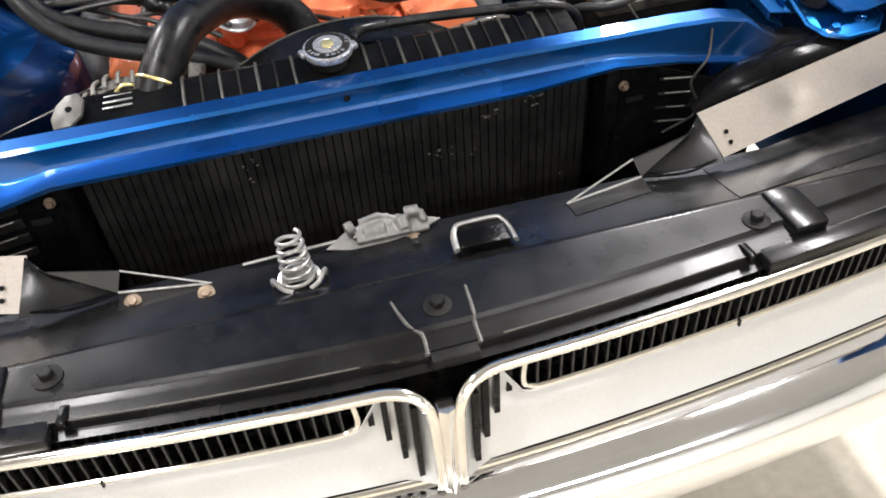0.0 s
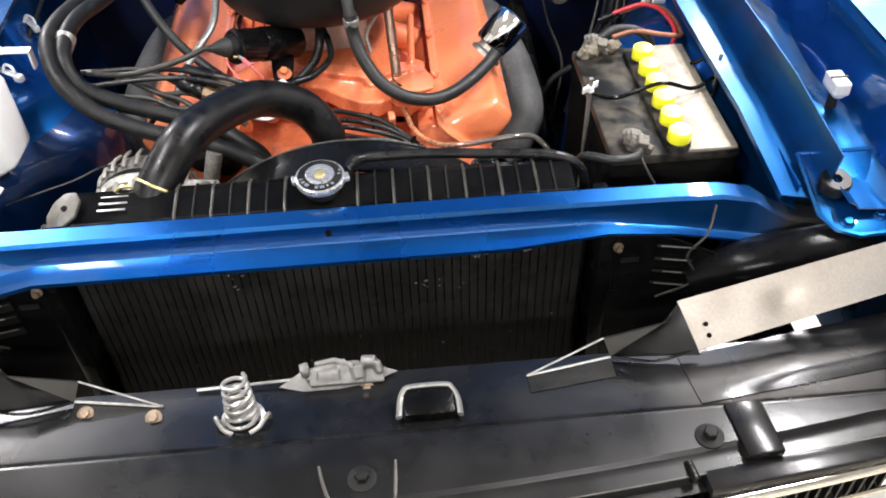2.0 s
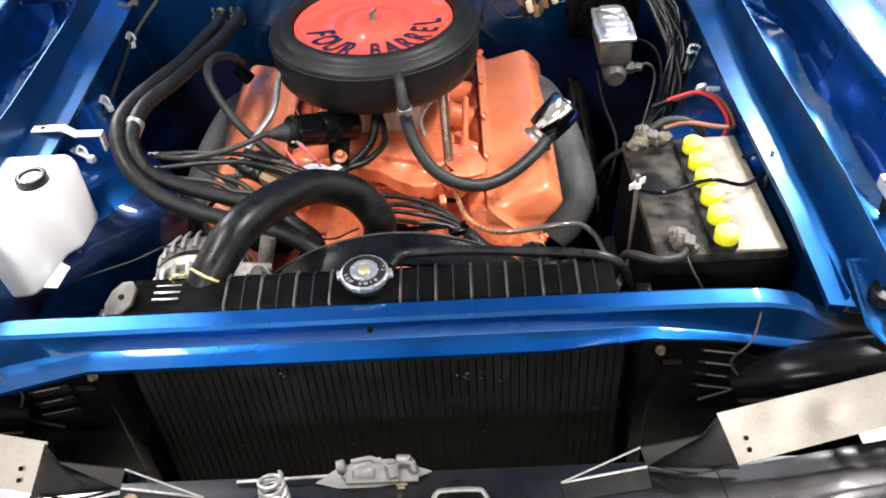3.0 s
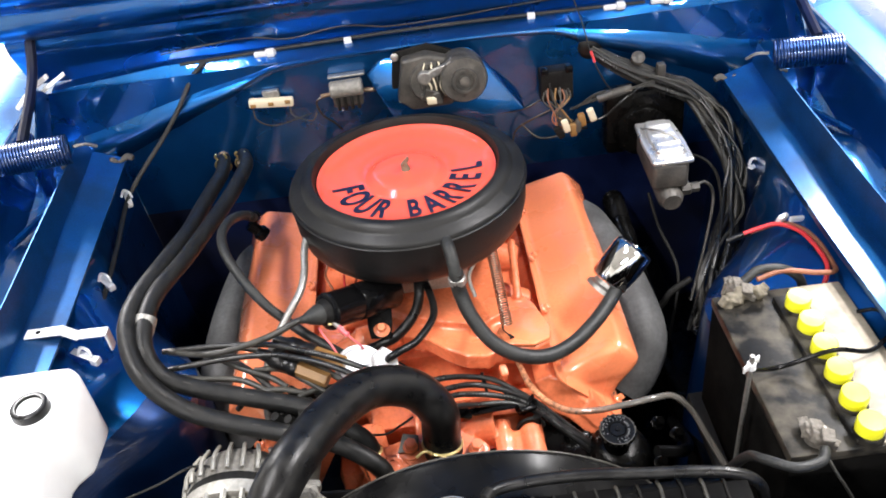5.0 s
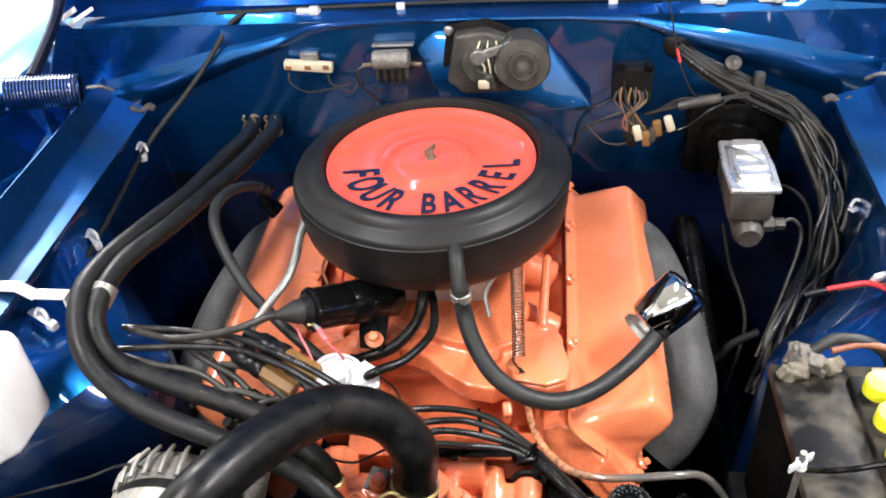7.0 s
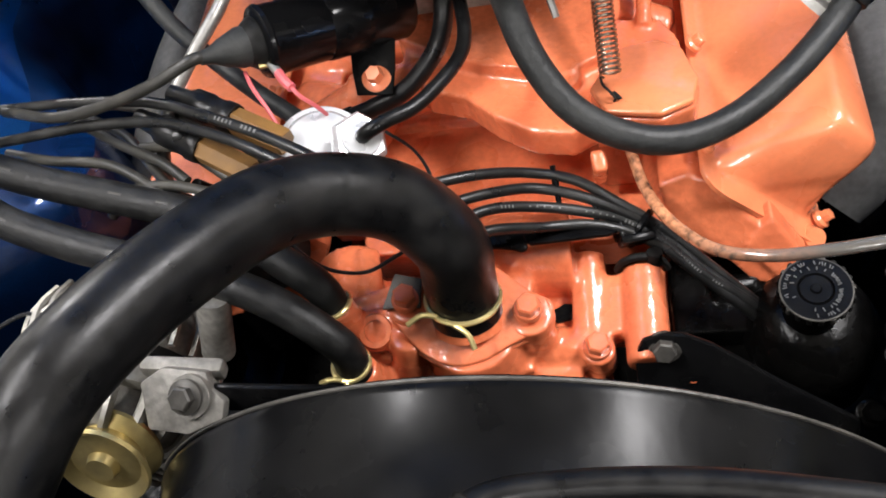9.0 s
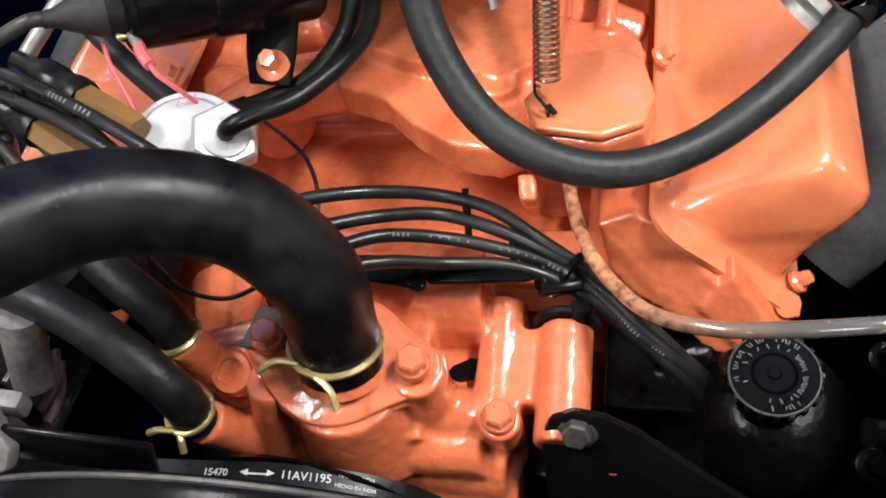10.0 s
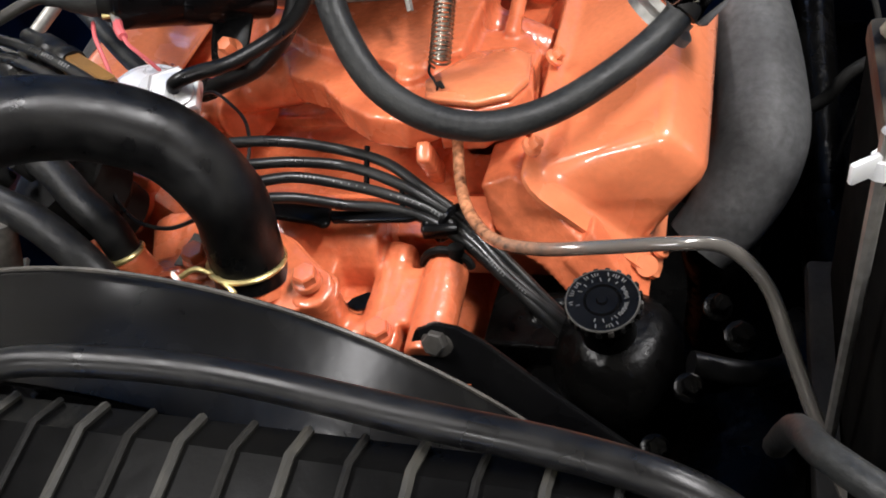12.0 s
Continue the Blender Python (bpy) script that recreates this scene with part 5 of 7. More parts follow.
# front of the engine: water pump housing, one soft casting
pump_solids = [
    slab(EX + 0.010, 0.268, 0.5625, 0.190, 0.075, 0.125),
    rod((-0.080, 0.240, 0.578), (0.062, 0.240, 0.572), 0.040),
    rod((-0.070, 0.222, 0.600), (0.050, 0.224, 0.604), 0.021),
    rod((-0.080, 0.212, 0.566), (0.068, 0.214, 0.562), 0.018),
    slab(-0.030, 0.245, 0.622, 0.090, 0.060, 0.040, (18, 0, 0)),
    rod((0.020, 0.236, 0.622), (0.062, 0.236, 0.618), 0.016),
    rod((-0.028, 0.236, 0.60), (-0.028, 0.232, 0.664), 0.048, 0.036),
    rod((0.017, 0.242, 0.60), (0.017, 0.236, 0.672), 0.017),
    rod((-0.072, 0.248, 0.60), (-0.072, 0.244, 0.682), 0.016),
    rod((-0.094, 0.205, 0.560), (-0.072, 0.226, 0.668), 0.0155),
    rod((-0.066, 0.312, 0.634), (0.046, 0.314, 0.634), 0.037),
    slab(0.0, 0.270, 0.632, 0.030, 0.05, 0.03, (24, 0, 0)),
    rod((0.058, 0.235, 0.625), (0.056, 0.306, 0.640), 0.013),
    slab(0.057, 0.270, 0.615, 0.026, 0.075, 0.052, (8, 0, 0)),
    slab(0.080, 0.263, 0.628, 0.040, 0.048, 0.026, (9, 0, 0)),
    rod((0.0985, 0.214, 0.629), (0.0975, 0.288, 0.640), 0.0165),
    rod((0.062, 0.232, 0.600), (0.062, 0.226, 0.636), 0.013),
    rod((-0.101, 0.246, 0.640), (-0.099, 0.231, 0.668), 0.0165),
    slab(-0.112, 0.258, 0.630, 0.06, 0.04, 0.06, (20, 0, 20)),
    rod((-0.107, 0.197, 0.668), (-0.098, 0.215, 0.600), 0.0135),
    rod((-0.121, 0.233, 0.702), (-0.116, 0.242, 0.62), 0.0135),
    rod((-0.122, 0.256, 0.630), (-0.146, 0.318, 0.636), 0.022, 0.026),
    rod((-0.112, 0.262, 0.646), (-0.124, 0.316, 0.650), 0.011),
]
part("water_pump", cast(pump_solids, 0.0021, 7), ORANGE_CAST, engine, "orange cast water pump housing", 80)
# dark plate laid in the recess to paint its shade
part("pump_cavity", plan([(-0.013, -0.002), (-0.004, -0.007), (0.010, -0.006), (0.013, 0.004), (0.004, 0.007), (-0.008, 0.003)], 0.6265, 0.003, (14, 0, 10), (0.035, 0.262)), GREASE_AND_SHADE, engine, "dark plate for the shade in a casting gap")
FL = [(0.062, 0.000), (0.058, 0.012), (0.046, 0.017), (0.034, 0.024), (0.014, 0.036), (-0.012, 0.037), (-0.032, 0.026), (-0.044, 0.016), (-0.058, 0.010), (-0.060, -0.004), (-0.050, -0.014), (-0.040, -0.024), (-0.024, -0.036), (-0.004, -0.041), (0.016, -0.036), (0.034, -0.024), (0.048, -0.016), (0.058, -0.012)]


def flange(z, k):
    outline = [(p.x * k, p.y * k) for p in spline([(x, y, 0) for x, y in FL + FL[:1]], 5)[:-1]]
    return prism(outline, 0.0058, Matrix.Translation((-0.0295, 0.2400, 0.6735)) @ Euler((radians(17), radians(5), radians(-4))).to_matrix().to_4x4() @ Matrix.Translation((0, 0, z)), 0.0018, 3)


part("thermostat_gasket", flange(-0.0085, 1.05), ORANGE_CAST, engine, "painted-over lower flange")
part("thermostat_flange", flange(-0.002, 1.0), ORANGE_CAST, engine, "orange thermostat flange")
part("thermostat_neck", lathe([(0.0275, -0.006), (0.0245, 0.002), (0.0200, 0.004), (0.0200, 0.018)], (-0.028, 0.238, 0.674), (0, 0.30, 1), 30), ORANGE_CAST, engine)
for x, y, z in ((0.017, 0.236, 0.679), (-0.072, 0.244, 0.688), (0.062, 0.226, 0.638)):
    part("housing_bolt", bolt((x, y, z), (0.12, -0.12, 1), 0.0088, 0.009, 0.0105), ORANGE_CAST, engine)
part("lifting_tab", prism([(-0.015, -0.012), (0.014, -0.012), (0.015, 0.010), (-0.006, 0.015)], 0.003, Matrix.Translation((-0.075, 0.250, 0.687)) @ Euler((radians(18), 0, 0)).to_matrix().to_4x4(), 0.001), MOTOR, engine, "grey metal tab")
part("pump_port", lathe([(0.0135, -0.01), (0.0140, 0.003), (0.0125, 0.006), (0.0085, 0.006), (0.008, -0.004), (0.0, -0.004)], (-0.099, 0.231, 0.666), (0.1, -0.45, 0.85), 26), ORANGE_CAST, engine, "round plugged port")

# drive belt with its printing, over the pump pulley
belt = thing("drive_belt", (-0.06, 0.17, 0.56), "black rubber drive belt with pale printing", "belt")
BELT = [(-0.330, 0.150, 0.668), (-0.25, 0.155, 0.672), (-0.16, 0.161, 0.669), (-0.100, 0.166, 0.664), (-0.060, 0.170, 0.6595), (-0.020, 0.174, 0.648), (0.015, 0.177, 0.625), (0.035, 0.178, 0.590), (0.036, 0.178, 0.550)]


def belt_loop(p, t, w, h):
    side = Vector((0.07, 1, 0.0)).normalized()
    up = side.cross(t).normalized()
    up = -up if up.z < -0.01 else up
    return [p + side * w + up * h, p - side * w + up * h, p - side * w * 0.6 - up * h, p + side * w * 0.6 - up * h]


bp = spline(BELT, 8)
part("band", rings([belt_loop(p, (bp[min(i + 1, len(bp) - 1)] - bp[max(0, i - 1)]).normalized(), 0.0068, 0.0045) for i, p in enumerate(bp)]), RUBBER, belt)
part("pulley", lathe([(0.02, -0.012), (0.086, -0.012), (0.089, -0.009), (0.078, 0.0), (0.089, 0.009), (0.086, 0.012), (0.02, 0.012)], (-0.052, 0.171, 0.572), (0.07, 1, 0.0), 40), GREASE_AND_SHADE, belt, "dark pulley under the belt")


def belt_text(words, share, size, lift=0.0):
    p, t = along(BELT, share)
    n = Vector((0.07, 1, 0)).cross(t).normalized()
    n = -n if n.z < 0 else n
    b = n.cross(t)
    m_ = Matrix((t, b, n)).transposed().to_4x4()
    m_.translation = p + n * 0.0047 + b * lift
    bm_ = letter_mesh(words, size)
    bmesh.ops.transform(bm_, matrix=m_, verts=bm_.verts)
    part("print", bm_, PRINT, belt, "pale printed " + words)


belt_text("15470", 0.555, 0.0058, -0.002)
belt_text("11AV1195", 0.672, 0.0068, -0.0022)
belt_text("MADE IN INDIA", 0.735, 0.0030, 0.0022)
belt_text("HECHO EN INDIA", 0.735, 0.0030, -0.0036)
part("print", print_bar(BELT, 0.0048, 0.612, 0.013, 0.0009, (0, -0.1, 1)), PRINT, belt, "printed double arrow")
for e in (-1, 1):
    p_, t_ = along(BELT, 0.612)
    tip = p_ + t_ * 0.010 * e + Vector((0, 0, 0.0052))
    part("print", prism([(0.0, 0.0), (-0.0045 * e, 0.0020), (-0.0045 * e, -0.0020)], 0.0003, Matrix.Translation(tip) @ Matrix.Rotation(math.atan2(t_.y, t_.x), 4, "Z") @ Matrix.Rotation(-math.asin(t_.z), 4, "Y")), PRINT, belt)
# ---- air cleaner ----
AC = (-0.034, 0.594)
air = thing("air_cleaner", (AC[0], AC[1], 0.835), "round black air cleaner with a red-orange lettered lid", "air cleaner")
part("housing", lathe([(0.05, 0.812), (0.150, 0.814), (0.166, 0.820), (0.175, 0.832), (0.179, 0.850), (0.181, 0.888), (0.1805, 0.897), (0.178, 0.901), (0.163, 0.9035), (0.160, 0.907), (0.157, 0.9125), (0.150, 0.9162), (0.1465, 0.9170), (0.1425, 0.9166), (0.1400, 0.910), (0.1385, 0.890), (0.05, 0.888)], (AC[0], AC[1], 0), (0, 0, 1), 96), MATTE_BLACK, air, "matte black pan with a rolled rim", 50)
part("seam", lathe([(0.1805, 0.8885), (0.1826, 0.890), (0.1826, 0.892), (0.1805, 0.8935)], (AC[0], AC[1], 0), (0, 0, 1), 96), MATTE_BLACK, air)
lid = part("lid", lathe([(0.0, 0.8885), (0.1380, 0.8885), (0.1380, 0.9035), (0.1370, 0.9052), (0.1350, 0.9050), (0.1330, 0.9030), (0.120, 0.8992), (0.10, 0.8960), (0.080, 0.8950), (0.066, 0.8952), (0.061, 0.8966), (0.054, 0.9030), (0.049, 0.9052), (0.042, 0.9060), (0.03, 0.9062), (0.012, 0.9060), (0.0005, 0.9060)], (AC[0], AC[1], 0), (0, 0, 1), 96), LID, air, "red-orange lid with a raised centre", 60)
part("wing_nut", join(lathe([(0.007, 0), (0.005, 0.006), (0.003, 0.014)], (AC[0], AC[1], 0.9060), (0, 0, 1), 12), box(AC[0], AC[1], 0.9190, 0.022, 0.003, 0.008, 0.0012, (0, 0, 60))), BRASS_DULL, air, "small brass wing nut")


WORD = "FOUR BARREL"
steps = {" ": 0.75}
angles, run = [], 0.0
for ch in WORD:
    w = steps.get(ch, 1.0)
    angles.append(run + w / 2)
    run += w
glyphs = []
for ch, a in zip(WORD, angles):
    if ch == " ":
        continue
    ang = radians(-166 + 16.9 * (a - 0.5))
    bm_ = letter_mesh(ch, 0.066, 0.0016)
    bmesh.ops.scale(bm_, vec=(0.52, 1.0, 1.0), verts=bm_.verts)
    m_ = Matrix.Translation((AC[0] + 0.1145 * math.cos(ang), AC[1] + 0.1145 * math.sin(ang), 0.9185)) @ Matrix.Rotation(ang + math.pi / 2, 4, "Z")
    bmesh.ops.transform(bm_, matrix=m_, verts=bm_.verts)
    for v_ in bm_.verts:
        d_ = math.hypot(v_.co.x - AC[0], v_.co.y - AC[1])
        v_.co.z += lerp(d_, (0.054, 0.061, 0.066, 0.080, 0.10, 0.12, 0.133, 0.135), (0.9030, 0.8966, 0.8952, 0.8950, 0.8960, 0.8992, 0.9030, 0.9050)) + 0.0012 - 0.9185
    glyphs.append(bm_)
part("lettering", join(*glyphs), INK, lid, "dark blue words FOUR BARREL")
part("snorkel_tube", tube([(0.012, 0.425, 0.892), (0.016, 0.400, 0.888), (0.019, 0.384, 0.868), (0.020, 0.380, 0.845)], 0.0088, 12), RUBBER_GREY, air, "short grey breather pipe")

# breather cap and hose
breather = thing("oil_filler", (0.255, 0.455, 0.745), "chrome capped oil filler on the valve cover", "oil filler")
part("cap", lathe([(0.028, 0), (0.031, 0.004), (0.031, 0.058), (0.030, 0.063), (0.026, 0.066), (0.012, 0.067), (0.010, 0.064), (0.001, 0.064)], (0.245, 0.452, 0.752), (0.62, 0.25, 0.62), 32), CHROME, breather, "polished chrome cap")
part("neck", lathe([(0.028, 0), (0.028, 0.006), (0.022, 0.010), (0.022, 0.022)], (0.235, 0.448, 0.738), (0.62, 0.25, 0.62), 28), ZINC, breather)
bh = thing("breather_hose", (0.15, 0.34, 0.73), "thick grey-black breather hose from air cleaner to cap", "hose")
part("tube", tube([(0.020, 0.384, 0.866), (0.022, 0.385, 0.830), (0.035, 0.362, 0.797), (0.059, 0.340, 0.768), (0.093, 0.330, 0.747), (0.131, 0.333, 0.735), (0.170, 0.353, 0.731), (0.209, 0.384, 0.737), (0.242, 0.419, 0.747), (0.260, 0.440, 0.762), (0.266, 0.455, 0.772)], 0.0105, 16, 10), RUBBER_GREY, bh)
part("clamp", lathe([(0.0108, -0.006), (0.0122, -0.005), (0.0122, 0.005), (0.0108, 0.006)], (0.0205, 0.3842, 0.852), (0.02, 0.02, -1), 20), ZINC, bh, "dull metal band")
part("end_clamp", lathe([(0.0108, -0.006), (0.0124, -0.005), (0.0124, 0.005), (0.0108, 0.006)], (0.256, 0.434, 0.757), (0.55, 0.6, 0.5), 20), BLACK_DUSTY, bh)

# upper radiator hose with clamps
UP = [(-0.240, 0.018, 0.810), (-0.214, 0.053, 0.846), (-0.187, 0.096, 0.866), (-0.148, 0.169, 0.853), (-0.107, 0.230, 0.826), (-0.058, 0.255, 0.790), (-0.028, 0.252, 0.745), (-0.028, 0.246, 0.703), (-0.028, 0.238, 0.675)]
uh = thing("upper_radiator_hose", UP[0], "thick black moulded upper radiator hose", "hose")
part("tube", tube(UP, 0.0262, 28, 12), RUBBER, uh)
for k in range(15):
    part("moulded_mark", print_bar(UP, 0.0254, 0.50 + 0.0165 * k, 0.0020, 0.0008 + 0.0006 * (k % 3), (-0.12, -0.50, 0.55)), WIRE, uh)


def wire_clamp(p, axis, r, tails):
    c = thing("hose_clamp", p, "yellow zinc spring-wire hose clamp", "clamp", "hose clamps")
    z = Vector(axis).normalized()
    x = z.orthogonal().normalized()
    y = z.cross(x)
    pts = [Vector(p) + r * (math.cos(a) * x + math.sin(a) * y) for a in np.linspace(0, 2 * math.pi, 33)]
    part("ring", tube(pts, 0.0021, 8, 1, False), GOLD, c)
    for q in tails:
        part("tail", tube([q[0], q[1], q[2]], 0.0021, 8, 4), GOLD, c)
    return c


wire_clamp((-0.0283, 0.2415, 0.6905), (0.10, 0.22, 1), 0.0266, [((-0.044, 0.2225, 0.6965), (-0.0535, 0.220, 0.7035), (-0.064, 0.2145, 0.7005)), ((-0.038, 0.2190, 0.6965), (-0.0225, 0.2095, 0.694), (-0.0175, 0.2005, 0.687))])
wire_clamp(along(UP, 0.075)[0], along(UP, 0.075)[1], 0.0268, [((-0.252, 0.036, 0.838), (-0.264, 0.034, 0.842), (-0.274, 0.032, 0.836))])

# heater hoses
HO = [(-0.384, 0.898, 0.790), (-0.374, 0.822, 0.805), (-0.379, 0.745, 0.818), (-0.386, 0.674, 0.827), (-0.389, 0.602, 0.840), (-0.400, 0.510, 0.860), (-0.423, 0.418, 0.867), (-0.426, 0.354, 0.862), (-0.404, 0.297, 0.835), (-0.358, 0.267, 0.798), (-0.303, 0.252, 0.776), (-0.237, 0.238, 0.760), (-0.162, 0.219, 0.744), (-0.110, 0.197, 0.712), (-0.108, 0.195, 0.672)]
HI = [(-0.346, 0.898, 0.794), (-0.328, 0.829, 0.814), (-0.328, 0.763, 0.827), (-0.338, 0.695, 0.833), (-0.352, 0.617, 0.843), (-0.376, 0.513, 0.853), (-0.402, 0.421, 0.862), (-0.406, 0.345, 0.850), (-0.387, 0.312, 0.818), (-0.348, 0.302, 0.796), (-0.279, 0.294, 0.772), (-0.200, 0.279, 0.752), (-0.152, 0.252, 0.734), (-0.128, 0.240, 0.717), (-0.121, 0.233, 0.690)]
for nm, pts_ in (("outer", HO), ("inner", HI)):
    hh = thing("heater_hose", pts_[0], "long dark grey heater hose from firewall to engine", "hose", "heater hoses")
    part("tube", tube(pts_, 0.0125, 16, 10), HOSE_SATIN, hh)
    for share in (0.62, 0.66, 0.70, 0.79, 0.83):
        part("print_mark", print_bar(pts_, 0.0125, share, 0.010, 0.0016, (0.1, -0.3, 0.9)), WIRE_GREY, hh, "faint worn print")
wire_clamp((-0.1085, 0.1953, 0.682), (0, 0, 1), 0.0134, [((-0.114, 0.183, 0.683), (-0.121, 0.181, 0.687), (-0.128, 0.180, 0.684)), ((-0.112, 0.184, 0.682), (-0.109, 0.179, 0.680), (-0.108, 0.174, 0.674))])
wire_clamp((-0.1228, 0.235, 0.699), (-0.2, 0.2, 1), 0.0134, [((-0.128, 0.223, 0.699), (-0.134, 0.220, 0.701), (-0.139, 0.219, 0.699))])
for x in (-0.384, -0.346):
    wire_clamp((x, 0.880, 0.786), (0.1, 1, 0.25), 0.0145, [((x - 0.004, 0.875, 0.801), (x - 0.008, 0.872, 0.812), (x - 0.004, 0.870, 0.818)), ((x + 0.006, 0.875, 0.800), (x + 0.012, 0.872, 0.808), (x + 0.010, 0.870, 0.816))])
    part("heater_pipe", tube([(x, 0.91, 0.796), (x, 0.89, 0.791), (x - 0.002, 0.87, 0.785)], 0.010, 12), BRASS_DULL, body, "dull heater pipe")
solo("hose_tie", lathe([(0.0130, -0.013), (0.0150, -0.012), (0.0150, 0.012), (0.0130, 0.013)], (-0.4085, 0.372, 0.854), (-0.20, -0.88, -0.40), 24), ZINC, "pale band holding both heater hoses", "clip")

# vacuum hose across the left cover
vh = thing("vacuum_hose", (-0.306, 0.69, 0.79), "dark rubber vacuum hose across the valve cover", "hose")
part("tube", tube([(-0.306, 0.690, 0.790), (-0.314, 0.660, 0.818), (-0.322, 0.620, 0.840), (-0.326, 0.586, 0.851), (-0.326, 0.552, 0.855), (-0.317, 0.518, 0.846), (-0.295, 0.485, 0.822), (-0.266, 0.456, 0.795), (-0.235, 0.437, 0.770), (-0.200, 0.412, 0.754), (-0.165, 0.388, 0.744), (-0.135, 0.365, 0.738)], 0.0075, 12), RUBBER_GREY, vh)
part("collar", lathe([(0.0075, -0.006), (0.0089, -0.005), (0.0089, 0.005), (0.0075, 0.006)], along([(-0.306, 0.690, 0.790), (-0.314, 0.660, 0.818), (-0.322, 0.620, 0.840), (-0.326, 0.586, 0.851), (-0.326, 0.552, 0.855), (-0.317, 0.518, 0.846), (-0.295, 0.485, 0.822), (-0.266, 0.456, 0.795), (-0.235, 0.437, 0.770), (-0.200, 0.412, 0.754), (-0.165, 0.388, 0.744), (-0.135, 0.365, 0.738)], 0.04)[0], along([(-0.306, 0.690, 0.790), (-0.314, 0.660, 0.818), (-0.322, 0.620, 0.840), (-0.326, 0.586, 0.851), (-0.326, 0.552, 0.855), (-0.317, 0.518, 0.846), (-0.295, 0.485, 0.822), (-0.266, 0.456, 0.795), (-0.235, 0.437, 0.770), (-0.200, 0.412, 0.754), (-0.165, 0.388, 0.744), (-0.135, 0.365, 0.738)], 0.04)[1], 16), BLACK_DUSTY, vh)
pcv = thing("pcv_valve", (-0.315, 0.69, 0.745), "black valve plugged into the valve cover", "valve")
part("body", lathe([(0.013, 0), (0.014, 0.012), (0.010, 0.016), (0.010, 0.034)], (-0.296, 0.69, 0.750), (-0.6, 0, 0.75), 18), BLACK, pcv)
part("nipple", tube([(-0.314, 0.69, 0.772), (-0.306, 0.698, 0.786), (-0.300, 0.70, 0.792)], 0.007, 10), BLACK, pcv)

# dipstick tube
solo("dipstick_tube", tube([(-0.190, 0.530, 0.862), (-0.197, 0.500, 0.849), (-0.198, 0.469, 0.836), (-0.205, 0.437, 0.824), (-0.227, 0.399, 0.808), (-0.250, 0.362, 0.784), (-0.266, 0.335, 0.74), (-0.275, 0.32, 0.66)], 0.0055, 10), ZINC, "pale metal dipstick tube", "tube")

# ignition coil on its bracket
coil = thing("ignition_coil", (-0.11, 0.445, 0.755), "black ignition coil lying on a black bracket", "coil")
ca, cb = Vector((-0.184, 0.380, 0.824)), Vector((-0.055, 0.488, 0.766))
cd = (cb - ca).normalized()
part("can", lathe([(0.022, 0.022), (0.0265, 0.024), (0.0278, 0.027), (0.0265, 0.030), (0.0265, 0.145), (0.024, 0.149), (0.001, 0.150)], ca, cd, 32), BLACK, coil, "glossy black can")
part("tower", lathe([(0.0, 0.010), (0.0125, 0.010), (0.016, 0.014), (0.020, 0.020), (0.020, 0.0235)], ca, cd, 24), BLACK_DUSTY, coil)
part("boot", lathe([(0.0, -0.022), (0.0050, -0.022), (0.0062, -0.014), (0.0100, -0.006), (0.0128, 0.002), (0.0150, 0.008), (0.0150, 0.014), (0.0, 0.014)], ca, cd, 20), RUBBER_GREY, coil, "grey rubber boot")
part("strap", lathe([(0.0268, 0.075), (0.0276, 0.077), (0.0276, 0.108), (0.0268, 0.110)], ca, cd, 32), BLACK, coil)
part("bracket", prism([(-0.015, -0.028), (0.015, -0.030), (0.018, -0.010), (0.021, 0.058), (-0.021, 0.058), (-0.018, -0.010)], 0.003, Matrix.Translation((-0.100, 0.430, 0.757)) @ Euler((radians(38), 0, radians(-2))).to_matrix().to_4x4(), 0.001), BLACK, coil)
part("bracket_hole", lathe([(0.0, 0), (0.0032, 0), (0.0032, 0.001), (0.0, 0.001)], (-0.104, 0.437, 0.7665), (0, -0.62, 0.79), 12), ZINC, coil)
part("bolt", bolt((-0.098, 0.417, 0.7495), (0.0, -0.5, 0.85), 0.0070, 0.010, 0.0125), ORANGE, coil, "orange painted bolt")
part("terminal", rod((-0.1605, 0.384, 0.809), (-0.150, 0.370, 0.806), 0.0040, 0.0034), ZINC, coil, "bare metal wire lug")
part("terminal_stud", rod((-0.1585, 0.379, 0.808), (-0.1655, 0.376, 0.809), 0.0022), GOLD, coil, "small brass stud")
part("sleeve", tube([(-0.1505, 0.371, 0.806), (-0.145, 0.363, 0.805), (-0.1380, 0.356, 0.803)], 0.0037, 8), PINK, coil, "pink plastic lug sleeve")
part("lead", tube([(-0.1385, 0.3565, 0.803), (-0.133, 0.352, 0.798), (-0.124, 0.352, 0.785), (-0.122, 0.360, 0.765), (-0.122, 0.370, 0.745)], 0.0016, 6), PINK, coil, "pink wire")
part("lead", tube([(-0.180, 0.379, 0.803), (-0.173, 0.366, 0.798), (-0.162, 0.352, 0.788), (-0.154, 0.340, 0.772), (-0.152, 0.332, 0.752)], 0.0016, 6), PINK, coil, "pink wire")
solo("coil_wire", tube([ca - cd * 0.018, ca - cd * 0.030, (-0.235, 0.352, 0.826), (-0.275, 0.350, 0.815), (-0.33, 0.352, 0.805), (-0.39, 0.372, 0.80)], 0.0046, 10), WIRE_GREY, "thick grey-black ignition lead", "wire")

# distributor with its leads
dist = thing("distributor", (-0.19, 0.32, 0.70), "brown distributor cap bristling with black leads", "distributor")
part("body", lathe([(0.028, 0), (0.030, 0.02), (0.042, 0.03), (0.042, 0.06)], (-0.195, 0.315, 0.655), (-0.3, -0.3, 1), 24), BLACK_DUSTY, dist)
